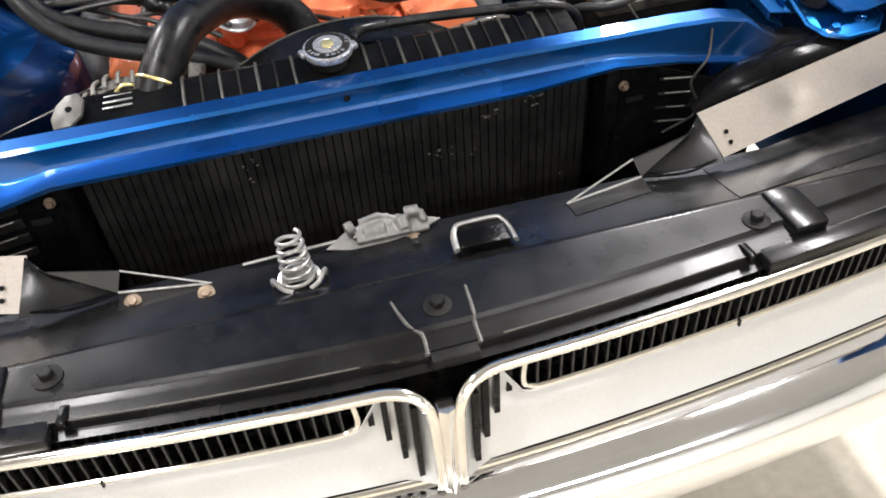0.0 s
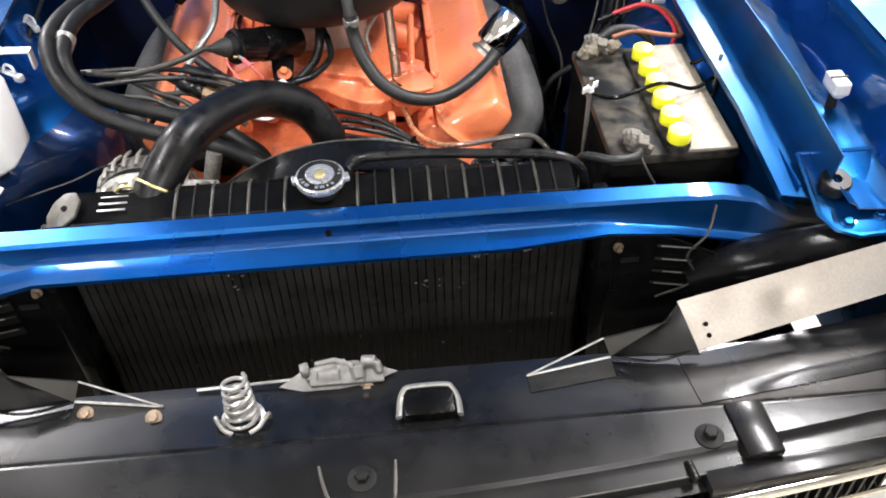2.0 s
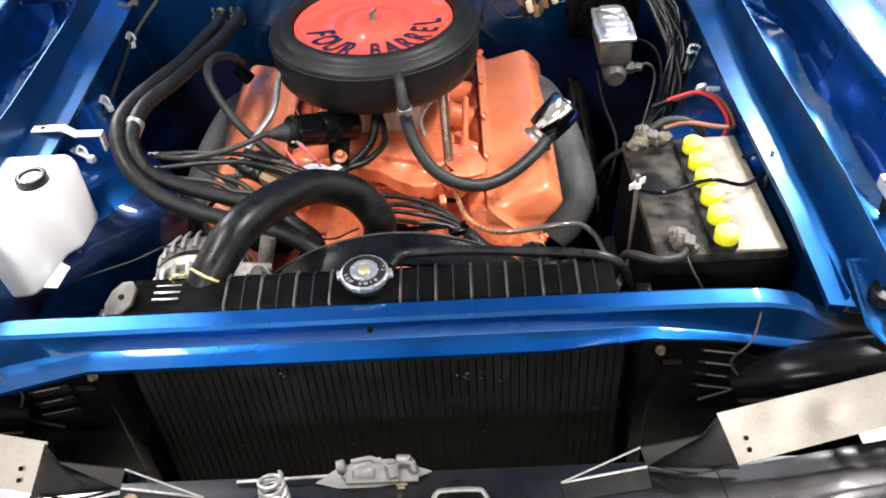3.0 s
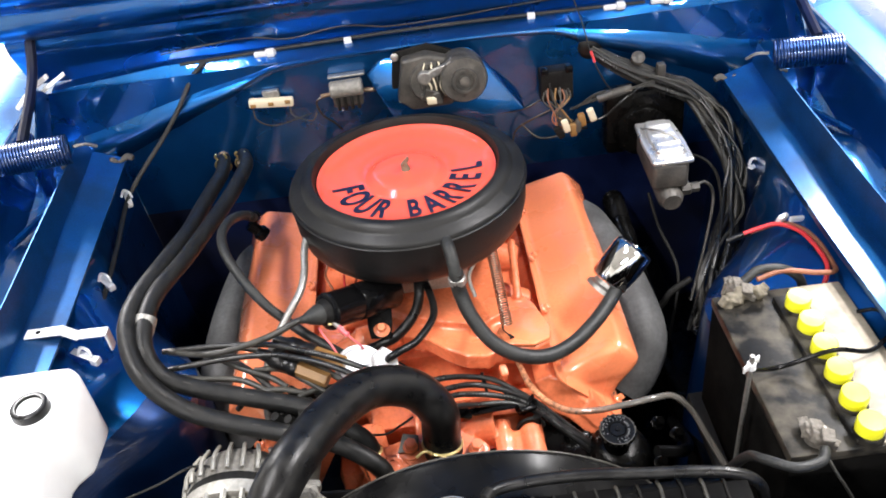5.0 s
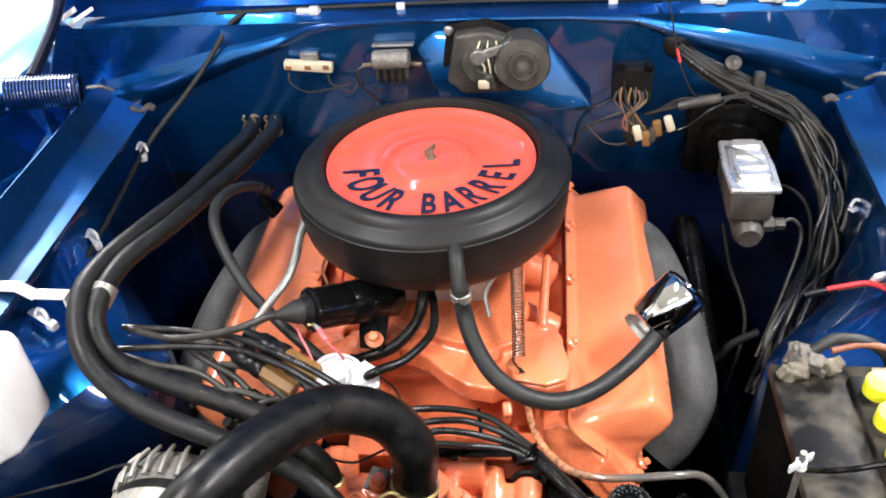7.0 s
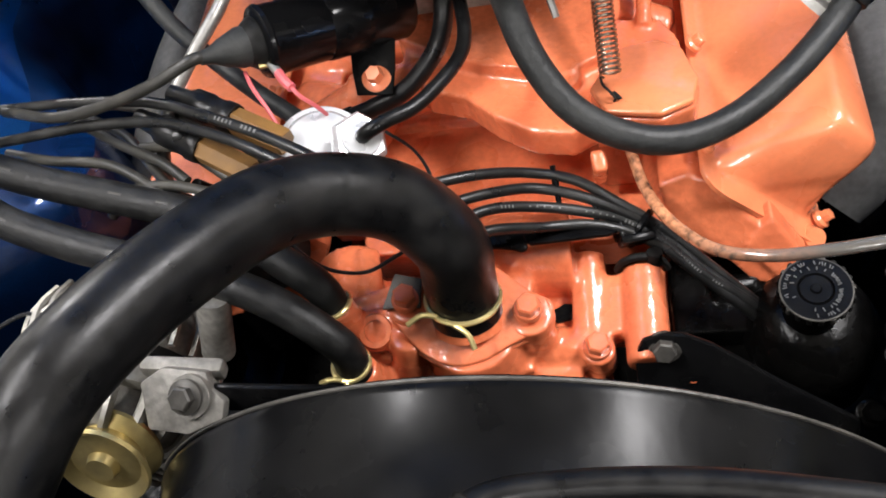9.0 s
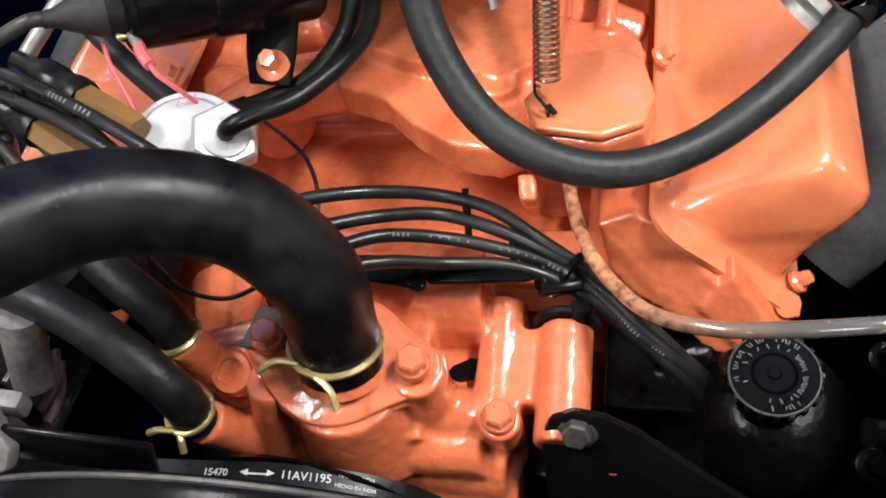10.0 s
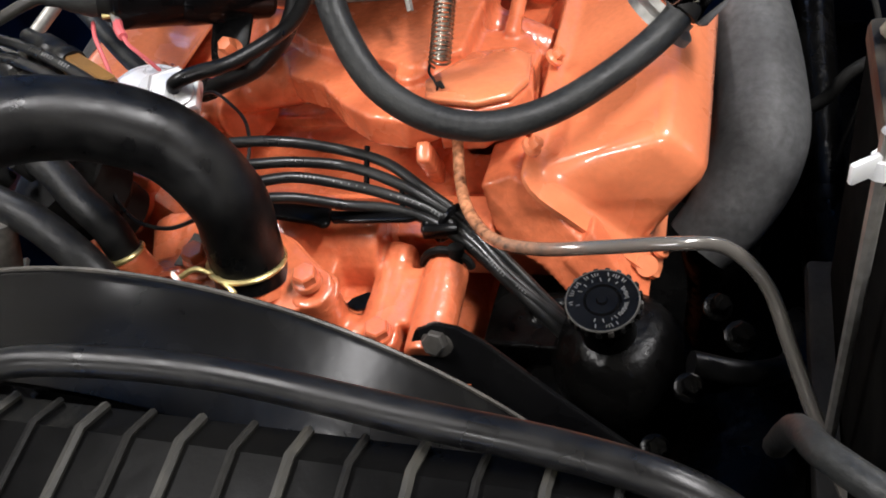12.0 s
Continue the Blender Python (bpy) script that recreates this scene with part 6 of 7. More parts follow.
part("cap", lathe([(0.043, 0), (0.043, 0.012), (0.038, 0.028), (0.020, 0.036), (0.001, 0.036)], (-0.213, 0.297, 0.695), (-0.3, -0.3, 1), 28), BLACK_DUSTY, dist, "dusty black cap")
for k in range(8):
    a = 2 * math.pi * k / 8
    p = Vector((-0.220 + 0.026 * math.cos(a), 0.290 + 0.026 * math.sin(a), 0.742))
    part("tower", lathe([(0.007, 0), (0.006, 0.018)], p, (-0.3, -0.3, 1), 12), BLACK_DUSTY, dist)
for k, (p, q) in enumerate((((-0.134, 0.321, 0.775), (-0.200, 0.352, 0.789)), ((-0.158, 0.300, 0.768), (-0.222, 0.331, 0.785)))):
    part("plug_terminal", lathe([(0.0, 0.014), (0.0095, 0.014), (0.0104, 0.016), (0.0106, 0.060), (0.0100, 0.066), (0.0, 0.066)], p, Vector(q) - Vector(p), 6), TAN, dist, "brown terminal shield", 20)
    part("boot", lathe([(0.0, 0.060), (0.0120, 0.060), (0.0128, 0.063), (0.0128, 0.070), (0.0116, 0.072), (0.0116, 0.082), (0.0124, 0.084), (0.0120, 0.098), (0.0085, 0.104), (0.0070, 0.122), (0.0, 0.122)], p, Vector(q) - Vector(p), 16), RUBBER, dist)
LEADS = [
    [(-0.345, 0.372, 0.792), (-0.29, 0.345, 0.776), (-0.25, 0.325, 0.772), (-0.228, 0.310, 0.765)],
    [(-0.348, 0.385, 0.780), (-0.30, 0.365, 0.768), (-0.26, 0.325, 0.762), (-0.235, 0.300, 0.758)],
    [(-0.395, 0.350, 0.775), (-0.345, 0.330, 0.782), (-0.29, 0.322, 0.778), (-0.245, 0.300, 0.765)],
    [(-0.300, 0.30, 0.745), (-0.275, 0.305, 0.765), (-0.24, 0.305, 0.768), (-0.205, 0.300, 0.760)],
    [(-0.135, 0.302, 0.752), (-0.180, 0.330, 0.772), (-0.225, 0.362, 0.782), (-0.265, 0.372, 0.776)],
    [(-0.150, 0.285, 0.745), (-0.195, 0.310, 0.766), (-0.235, 0.335, 0.775), (-0.275, 0.345, 0.770)],
    [(-0.250, 0.270, 0.735), (-0.228, 0.285, 0.752), (-0.20, 0.30, 0.760), (-0.165, 0.312, 0.752)],
]
LEADS += [[(-0.400, 0.375, 0.800), (-0.320, 0.366, 0.805), (-0.250, 0.355, 0.806), (-0.200, 0.334, 0.806), (-0.153, 0.311, 0.805), (-0.108, 0.289, 0.796), (-0.082, 0.280, 0.776)],
          [(-0.395, 0.345, 0.792), (-0.310, 0.346, 0.798), (-0.245, 0.339, 0.801), (-0.197, 0.321, 0.802), (-0.157, 0.302, 0.799), (-0.117, 0.284, 0.786), (-0.092, 0.276, 0.766)],
          [(-0.36, 0.40, 0.770), (-0.30, 0.385, 0.780), (-0.24, 0.362, 0.776), (-0.19, 0.345, 0.765)]]
for k, pts_ in enumerate(LEADS):
    lead = thing("ignition_lead", pts_[0], "grey-black ignition lead at the distributor", "wire", "ignition leads")
    part("sheath", tube(pts_, 0.0042, 10), WIRE if k in (7, 8) else WIRE_GREY, lead)
    if k == 7:
        for j in range(9):
            part("print_mark", print_bar(pts_, 0.0042, 0.64 + 0.011 * j + (0.02 if j > 4 else 0), 0.0016, 0.0030, (0.45, -0.5, 0.7)), PRINT_DIM, lead, "pale printed bar")

# inline metal filter
SILVER_WHITE = mat("bright_silver_paint", (0.66, 0.67, 0.69), 0.30, metal=0.35, coat=0.3, grain=0.05, stain=(0.50, 0.51, 0.53), stain_amount=0.4, stain_scale=40)
filt = thing("vacuum_filter", (-0.122, 0.340, 0.735), "silvery round metal valve beside the coil", "valve")
fd = Vector((0.33, -0.38, 0.86)).normalized()
fp = Vector((-0.1285, 0.3370, 0.752))
part("disc", lathe([(0.0, -0.02), (0.020, -0.02), (0.031, -0.002), (0.0362, 0.000), (0.0372, 0.0015), (0.0362, 0.003), (0.0335, 0.0032), (0.0320, 0.0022), (0.0315, 0.004), (0.0305, 0.010), (0.028, 0.0125), (0.018, 0.0135), (0.0, 0.0135)], fp, fd, 40), SILVER_WHITE, filt)
nd = Vector((0.50, -0.36, 0.80)).normalized()
np0 = Vector((-0.0863, 0.3215, 0.7820)) - nd * 0.0215
part("hex", lathe([(0.0, 0), (0.0215, 0), (0.0215, 0.0125), (0.0185, 0.0160), (0.0, 0.0165)], np0, nd, 6), SILVER_WHITE, filt, "large silvery hex nut")
part("nozzle", lathe([(0.0150, 0.0150), (0.0135, 0.0178), (0.0085, 0.0190), (0.0070, 0.0200), (0.0, 0.0200)], np0, nd, 20), SILVER_WHITE, filt)
vh = thing("vacuum_hose", (-0.099, 0.323, 0.770), "black rubber hose on the silvery valve", "hose")
part("tube", tube([(-0.0885, 0.3230, 0.7785), (-0.081, 0.3200, 0.7865), (-0.068, 0.3265, 0.7890), (-0.044, 0.346, 0.786), (-0.019, 0.392, 0.786), (-0.022, 0.439, 0.791), (-0.035, 0.48, 0.80), (-0.045, 0.52, 0.805)], 0.0055, 10), RUBBER, vh)
part("collar", lathe([(0.0055, -0.006), (0.0069, -0.005), (0.0069, 0.005), (0.0055, 0.006)], along([(-0.106, 0.325, 0.767), (-0.088, 0.320, 0.781), (-0.044, 0.346, 0.783), (-0.019, 0.392, 0.786), (-0.022, 0.439, 0.791), (-0.035, 0.48, 0.80), (-0.045, 0.52, 0.805)], 0.04)[0], along([(-0.106, 0.325, 0.767), (-0.088, 0.320, 0.781), (-0.044, 0.346, 0.783), (-0.019, 0.392, 0.786), (-0.022, 0.439, 0.791), (-0.035, 0.48, 0.80), (-0.045, 0.52, 0.805)], 0.04)[1], 16), BLACK_DUSTY, vh)
vh = thing("vacuum_hose", (-0.14, 0.405, 0.716), "thick black rubber hose behind the coil bracket", "hose")
part("tube", tube([(-0.140, 0.405, 0.716), (-0.110, 0.408, 0.724), (-0.076, 0.415, 0.736), (-0.046, 0.432, 0.762), (-0.036, 0.452, 0.792), (-0.042, 0.50, 0.805), (-0.05, 0.53, 0.808)], 0.0078, 12), RUBBER, vh)
part("collar", lathe([(0.0078, -0.006), (0.0092, -0.005), (0.0092, 0.005), (0.0078, 0.006)], along([(-0.140, 0.405, 0.716), (-0.110, 0.408, 0.724), (-0.076, 0.415, 0.736), (-0.046, 0.432, 0.762), (-0.036, 0.452, 0.792), (-0.042, 0.50, 0.805), (-0.05, 0.53, 0.808)], 0.04)[0], along([(-0.140, 0.405, 0.716), (-0.110, 0.408, 0.724), (-0.076, 0.415, 0.736), (-0.046, 0.432, 0.762), (-0.036, 0.452, 0.792), (-0.042, 0.50, 0.805), (-0.05, 0.53, 0.808)], 0.04)[1], 16), BLACK_DUSTY, vh)
solo("thin_wire", tube([(-0.120, 0.388, 0.728), (-0.106, 0.384, 0.731), (-0.088, 0.372, 0.730), (-0.065, 0.352, 0.728), (-0.051, 0.327, 0.724), (-0.050, 0.305, 0.712), (-0.056, 0.285, 0.690)], 0.0014, 6), WIRE, "thin black wire beside the engine", "wire")
solo("thin_wire", tube([(-0.185, 0.312, 0.715), (-0.165, 0.292, 0.700), (-0.146, 0.277, 0.696), (-0.126, 0.268, 0.695), (-0.102, 0.266, 0.695), (-0.082, 0.278, 0.695), (-0.066, 0.292, 0.692)], 0.0017, 6), RUBBER, "thin black wire looped under the big hose", "wire")

# plug leads over the manifold, bundled with a tie
W1 = [(-0.060, 0.292, 0.748), (-0.042, 0.300, 0.746), (-0.012, 0.317, 0.736), (0.020, 0.331, 0.717), (0.053, 0.330, 0.704), (0.083, 0.322, 0.686), (0.110, 0.313, 0.664), (0.139, 0.298, 0.640), (0.172, 0.285, 0.611), (0.200, 0.280, 0.570)]
SPREAD = [1.0, 1.0, 1.0, 0.95, 0.80, 0.55, 0.40, 0.42, 0.42, 0.42]
FACING = (0, -0.55, 0.83)
lead_lines = []
for k in range(4):
    off = Vector((0.003 * k, -0.0115 * k, -0.0080 * k))
    pts_ = [Vector(p) + off * SPREAD[i] + Vector((0, 0.0018 * math.sin(2.1 * i + 1.7 * k), 0.0012 * math.sin(1.3 * i + 2 * k))) for i, p in enumerate(W1)]
    lead_lines.append(pts_)
    lead = thing("plug_lead", pts_[-1], "black spark-plug lead in a tied bundle", "wire", "bundled plug leads")
    part("sheath", tube(pts_, 0.0041, 12), WIRE, lead)
    if k == 2:
        marks = [(0.195 + 0.009 * j, 0.0011, 0.0022) for j in range(4)] + [(0.265 + 0.018 * j, 0.0013, 0.0013) for j in range(5)] + [(0.395 + 0.016 * j, 0.0013, 0.0013) for j in range(5)] + [(0.490 + 0.009 * j, 0.0012, 0.0024) for j in range(5)] + [(0.548 + 0.009 * j, 0.0012, 0.0022) for j in range(4)] + [(0.628 + 0.008 * j, 0.0010, 0.0020) for j in range(10)] + [(0.735 + 0.008 * j, 0.0009, 0.0016) for j in range(4)]
        for share, ln, wd in marks:
            part("print_mark", print_bar(pts_, 0.0041, share, ln, wd, FACING), PRINT_DIM, lead, "pale printed bar")
tie = thing("cable_tie", (0.100, 0.310, 0.660), "black cable tie round the plug leads", "clip")
part("band", tube([Vector((0.098, 0.311, 0.664)) + Vector((0.55 * math.cos(a), 0.9 * math.cos(a), 0)) * 0.012 + Vector((0.35 * math.sin(a), 0, math.sin(a))) * 0.013 for a in np.linspace(0, 2 * math.pi, 17)], 0.0030, 6, 1, False), BLACK, tie)
part("head", join(box(0.0950, 0.2985, 0.6680, 0.026, 0.007, 0.016, 0.0022, (25, 10, 16)), box(0.0825, 0.3065, 0.6715, 0.006, 0.018, 0.014, 0.002, (20, 20, 16))), BLACK, tie, "square black clip head")
comb = thing("lead_comb", (0.02, 0.31, 0.70), "small black plastic combs spacing the leads", "clip")
for share, rows_ in ((0.34, (0, 1)), (0.42, (2,))):
    for k in rows_:
        p_, t_ = along(lead_lines[k], share)
        q_ = along(lead_lines[k + 1], share)[0] if k < 3 else p_ + Vector((0, -0.012, -0.008))
        part("tooth", tube([p_ + Vector((0, 0.005, 0.005)), p_.lerp(q_, 0.5), q_], 0.0022, 6, 3), BLACK, comb)
guide = thing("lead_guide", (0.012, 0.286, 0.68), "flat black lead guide on the pump housing", "bracket")
part("tongue", prism([(-0.045, 0.308), (-0.040, 0.292), (0.003, 0.286), (0.012, 0.2825), (0.0165, 0.2845), (0.0165, 0.290), (0.011, 0.306), (-0.003, 0.309)], 0.005, Matrix.Translation((0, 0, 0.681)), 0.0022, 3), BLACK, guide)
part("strip", prism([(0.008, 0.301), (0.070, 0.300), (0.083, 0.296), (0.075, 0.2925), (0.018, 0.289)], 0.004, Matrix.Translation((0, 0, 0.6805)), 0.0015), BLACK, guide)

# clear tube from the carburettor to the front, paint-stained at one end
CLEAR = [(0.075, 0.425, 0.700), (0.093, 0.375, 0.690), (0.103, 0.338, 0.682), (0.119, 0.302, 0.684), (0.146, 0.268, 0.693), (0.180, 0.253, 0.702), (0.220, 0.250, 0.709), (0.260, 0.254, 0.710), (0.290, 0.261, 0.701), (0.313, 0.250, 0.682), (0.327, 0.222, 0.660), (0.341, 0.190, 0.639), (0.358, 0.154, 0.620)]
path_ = spline(CLEAR, 8)
ct = thing("clear_tube", CLEAR[-1], "translucent vinyl tube stained orange at one end", "hose")
VINYL = mat("paint_stained_vinyl", (0.56, 0.24, 0.12), 0.16, coat=1.0, coat_rough=0.04, grain=0.35, grain_scale=160, stain=(0.05, 0.032, 0.018), stain_amount=1.0, stain_scale=190, rough_var=0.06)
nt = VINYL.node_tree
geo, xyz, ramp_ = nt.nodes.new("ShaderNodeNewGeometry"), nt.nodes.new("ShaderNodeSeparateXYZ"), nt.nodes.new("ShaderNodeMapRange")
fade = nt.nodes.new("ShaderNodeMix")
fade.data_type = "RGBA"
shader = [n for n in nt.nodes if n.type == "BSDF_PRINCIPLED"][0]
stained = shader.inputs["Base Color"].links[0].from_socket
nt.links.new(geo.outputs["Position"], xyz.inputs["Vector"])
nt.links.new(xyz.outputs["X"], ramp_.inputs["Value"])
ramp_.inputs["From Min"].default_value = 0.120
ramp_.inputs["From Max"].default_value = 0.215
nt.links.new(ramp_.outputs["Result"], fade.inputs["Factor"])
nt.links.new(stained, fade.inputs["A"])
fade.inputs["B"].default_value = (0.15, 0.138, 0.122, 1)
shader.inputs["IOR"].default_value = 1.4
clarity = nt.nodes.new("ShaderNodeMapRange")
clarity.inputs["From Min"].default_value = 0.110
clarity.inputs["From Max"].default_value = 0.230
clarity.inputs["To Max"].default_value = 0.40
nt.links.new(xyz.outputs["X"], clarity.inputs["Value"])
nt.links.new(clarity.outputs["Result"], shader.inputs["Transmission Weight"])
nt.links.new(fade.outputs["Result"], shader.inputs["Base Color"])
part("tube", tube(path_, 0.0045, 14, 1, False), VINYL, ct)

# power steering pump
ps = thing("steering_pump", (0.215, 0.27, 0.50), "greasy black power steering pump", "pump")
part("reservoir", lathe([(0.04, 0), (0.050, 0.02), (0.050, 0.085), (0.040, 0.108), (0.026, 0.118)], (0.222, 0.275, 0.495), (-0.02, -0.08, 1), 28), GREASE_AND_SHADE, ps)
part("neck", lathe([(0.019, 0), (0.019, 0.03)], (0.215, 0.262, 0.612), (-0.02, -0.1, 1), 24), GREASE_AND_SHADE, ps)
pcap = part("cap", lathe([(0.018, 0.008), (0.0236, 0.0095), (0.0243, 0.011), (0.0245, 0.0165), (0.0238, 0.018), (0.0125, 0.018), (0.0115, 0.0165), (0.0105, 0.018), (0.004, 0.018), (0.003, 0.0195), (0.0, 0.0195)], (0.2145, 0.259, 0.634), (-0.02, -0.12, 1), 40), BLACK, ps, "round ribbed black cap")
part("cap_rim", tube([(0.2145 - 0.0003 + 0.0238 * math.cos(a), 0.2570 + 0.0238 * math.sin(a), 0.6512 + 0.12 * 0.0238 * math.sin(a)) for a in np.linspace(0, 2 * math.pi, 41)], 0.0009, 6, 1, False), MOTOR, pcap, "worn shiny rim")
for k in range(20):
    a = 2 * math.pi * k / 20
    part("cap_rib", box(0.2145 + 0.0248 * math.cos(a), 0.258 + 0.0248 * math.sin(a), 0.6478 + 0.12 * 0.0248 * math.sin(a), 0.0022, 0.0036, 0.0062, 0.0008, (0, 0, math.degrees(a))), BLACK_DUSTY if k % 4 else MOTOR, pcap)
for k in [j for j in range(72) if j % 18 not in (0, 1, 9) and not 40 < j < 52]:
    a = 2 * math.pi * k / 72
    r_ = 0.0203 if 8 < k < 62 and k % 4 else 0.0160
    part("cap_mark", box(0.2145 - 0.0004 + r_ * math.cos(a), 0.2568 + r_ * math.sin(a), 0.6521 + 0.12 * r_ * math.sin(a), 0.0020 + 0.0005 * (k % 3), 0.0007, 0.0008, 0, (0, 0, math.degrees(a) + 14 * (k % 3) - 14)), PRINT_DIM, pcap)
part("bracket", prism([(-0.024, 0.008), (-0.018, 0.022), (-0.004, 0.028), (0.012, 0.026), (0.030, 0.016), (0.075, -0.02), (0.13, -0.06), (0.13, -0.12), (-0.02, -0.12)], 0.006, Matrix(((1, 0, 0, 0.112), (0, 0.35, 0.94, 0.212), (0, 0.94, -0.35, 0.632), (0, 0, 0, 1))), 0.002), BLACK, ps, "black bracket plate")
part("bracket_bolt", bolt((0.109, 0.219, 0.646), (0, -0.85, 0.5), 0.0085, 0.008, 0.0125), MOTOR, ps, "dull bolt head")
part("bracket_hole", lathe([(0.0035, 0), (0.0035, 0.001)], (0.128, 0.208, 0.618), (0, -0.9, 0.4), 14), ORANGE_CAST, ps)
for k, (x, y, z) in enumerate(((0.27, 0.23, 0.60), (0.30, 0.26, 0.62), (0.285, 0.30, 0.60), (0.25, 0.20, 0.57))):
    part("fitting", bolt((x, y, z), (0.2, -0.4, 0.9), 0.007, 0.012), GREASE_AND_SHADE, ps)
part("hose", tube([(0.27, 0.25, 0.60), (0.31, 0.26, 0.58), (0.34, 0.32, 0.52), (0.35, 0.42, 0.45)], 0.009, 10), RUBBER, ps)
part("stud", join(rod((0.106, 0.2880, 0.648), (0.1072, 0.2905, 0.6615), 0.0052), *[rod(Vector((0.106, 0.2880, 0.648)).lerp(Vector((0.1072, 0.2905, 0.6615)), 0.5 + 0.1 * k), Vector((0.106, 0.2880, 0.648)).lerp(Vector((0.1072, 0.2905, 0.6615)), 0.55 + 0.1 * k), 0.0060) for k in range(5)]), BLACK_DUSTY, ps, "upright threaded stud")
part("stud_collar", tube([Vector((0.0975, 0.289, 0.640)) + 0.0185 * Vector((math.cos(a), 0, math.sin(a))) for a in np.linspace(0.1, 3.0, 11)], 0.0032, 8, 2), BLACK_DUSTY, ps)
acc = thing("accessory_bracket", (0.14, 0.24, 0.46), "greasy black accessory bracket", "bracket")
part("plate", box(0.14, 0.245, 0.51, 0.16, 0.05, 0.11, 0.01), GREASE_AND_SHADE, acc)
# black mass added to cover the lower front of the head
part("casting", cast([slab(0.160, 0.300, 0.530, 0.085, 0.072, 0.110), rod((0.150, 0.30, 0.585), (0.185, 0.31, 0.580), 0.012)], 0.003, 5), GREASE_AND_SHADE, acc, "", 80)
part("rib", box(0.150, 0.222, 0.555, 0.10, 0.006, 0.030, 0.002, (-25, 0, 0)), GREASE_AND_SHADE, acc)
for x, z in ((0.125, 0.565), (0.165, 0.562)):
    part("bolt", bolt((x, 0.216, z), (0, -0.8, 0.6), 0.006, 0.006), BLACK_DUSTY, acc)

# alternator
alt = thing("alternator", (-0.27, 0.19, 0.60), "cast aluminium alternator with slotted end frame", "alternator")
ao, ad = Vector((-0.302, 0.165, 0.672)), Vector((0, 1, 0.05)).normalized()
part("front_frame", lathe([(0.0, -0.034), (0.030, -0.034), (0.036, -0.030), (0.058, -0.026), (0.064, -0.018), (0.064, 0.018)], ao, ad, 44), DIRTY_ALU, alt, "dirty inner frame")
part("front_ring", lathe([(0.070, 0.002), (0.074, 0.004), (0.074, 0.022), (0.070, 0.024)], ao, ad, 48), ALU, alt)
part("front_hub", lathe([(0.0, -0.036), (0.034, -0.036), (0.036, -0.030), (0.034, -0.024), (0.0, -0.024)], ao, ad, 36), ALU, alt)
part("rear_frame", lathe([(0.068, 0.034), (0.068, 0.060), (0.060, 0.078), (0.0, 0.084)], ao, ad, 44), DIRTY_ALU, alt)
part("stator", lathe([(0.0705, 0.022), (0.0705, 0.036)], ao, ad, 44), BLACK_DUSTY, alt)
for k in range(20):
    a = 2 * math.pi * k / 20
    rd = Vector((math.cos(a), 0, math.sin(a)))
    p0 = ao + rd * 0.034 + ad * -0.030
    p1 = ao + rd * 0.060 + ad * -0.030
    p2 = ao + rd * 0.072 + ad * -0.012
    p3 = ao + rd * 0.073 + ad * 0.004
    part("vent_fin", tube([p0, p1, p2, p3], 0.0042, 6, 3, True, 0.8), ALU, alt)
for k in range(24):
    a = 2 * math.pi * k / 24
    rd = Vector((math.cos(a), 0, math.sin(a)))
    part("rear_rib", tube([ao + rd * 0.0735 + ad * 0.036, ao + rd * 0.0745 + ad * 0.058, ao + rd * 0.066 + ad * 0.078], 0.0036, 6, 3, True, 0.8), ALU, alt)
part("pulley", lathe([(0.0, -0.012), (0.010, -0.012), (0.012, -0.006), (0.026, -0.004), (0.034, -0.010), (0.035, -0.007), (0.029, 0.000), (0.026, 0.004), (0.034, 0.011), (0.034, 0.014), (0.0, 0.014)], Vector((-0.272, 0.122, 0.696)), Vector((0, 0.9, -0.35)), 32), DULL_GOLD, alt, "yellow zinc pulley")
part("lug", join(prism([(-0.026, -0.022), (0.004, -0.026), (0.030, -0.016), (0.032, -0.004), (0.022, 0.006), (0.020, 0.016), (-0.012, 0.020), (-0.030, 0.010)], 0.009, Matrix.Translation((-0.207, 0.156, 0.722)) @ Euler((radians(37), 0, 0)).to_matrix().to_4x4(), 0.002), box(-0.215, 0.176, 0.722, 0.060, 0.012, 0.016, 0.004, (0, 8, 0)), lathe([(0.0, -0.008), (0.015, -0.008), (0.015, 0.006), (0.0, 0.006)], (-0.198, 0.152, 0.728), (0, -0.6, 0.8), 22)), DIRTY_ALU, alt)
part("lug_bolt", bolt((-0.198, 0.146, 0.737), (0, -0.6, 0.8), 0.0085, 0.007, 0.012), MOTOR, alt)
part("post", tube([(-0.205, 0.20, 0.70), (-0.19, 0.215, 0.75)], 0.012, 14), DIRTY_ALU, alt)
part("brace", box(-0.15, 0.155, 0.715, 0.10, 0.006, 0.022, 0.002, (-20, 6, 0)), BLACK, alt)
solo("ground_wire", tube([(-0.30, 0.20, 0.74), (-0.35, 0.22, 0.735), (-0.40, 0.21, 0.72), (-0.45, 0.20, 0.71), (-0.50, 0.19, 0.70)], 0.0018, 6), WIRE, "thin black wire beside the engine", "wire")
# ---- battery ----
CRUST = mat("crusted_lead", (0.105, 0.093, 0.078), 0.7, metal=0.2, grain=0.3, grain_scale=200, stain=(0.26, 0.25, 0.225), stain_amount=0.5, stain_scale=70, bump=0.6, bump_scale=250)
bat = thing("battery", (0.443, 0.198, 0.60), "dusty black battery with yellow cell caps", "battery")
part("case", box(0.443, 0.198, 0.70, 0.172, 0.268, 0.19, 0.006), BATT_SIDE, bat, "black battery case")
part("top_cover", box(0.443, 0.198, 0.799, 0.174, 0.270, 0.016, 0.004), BATT, bat)
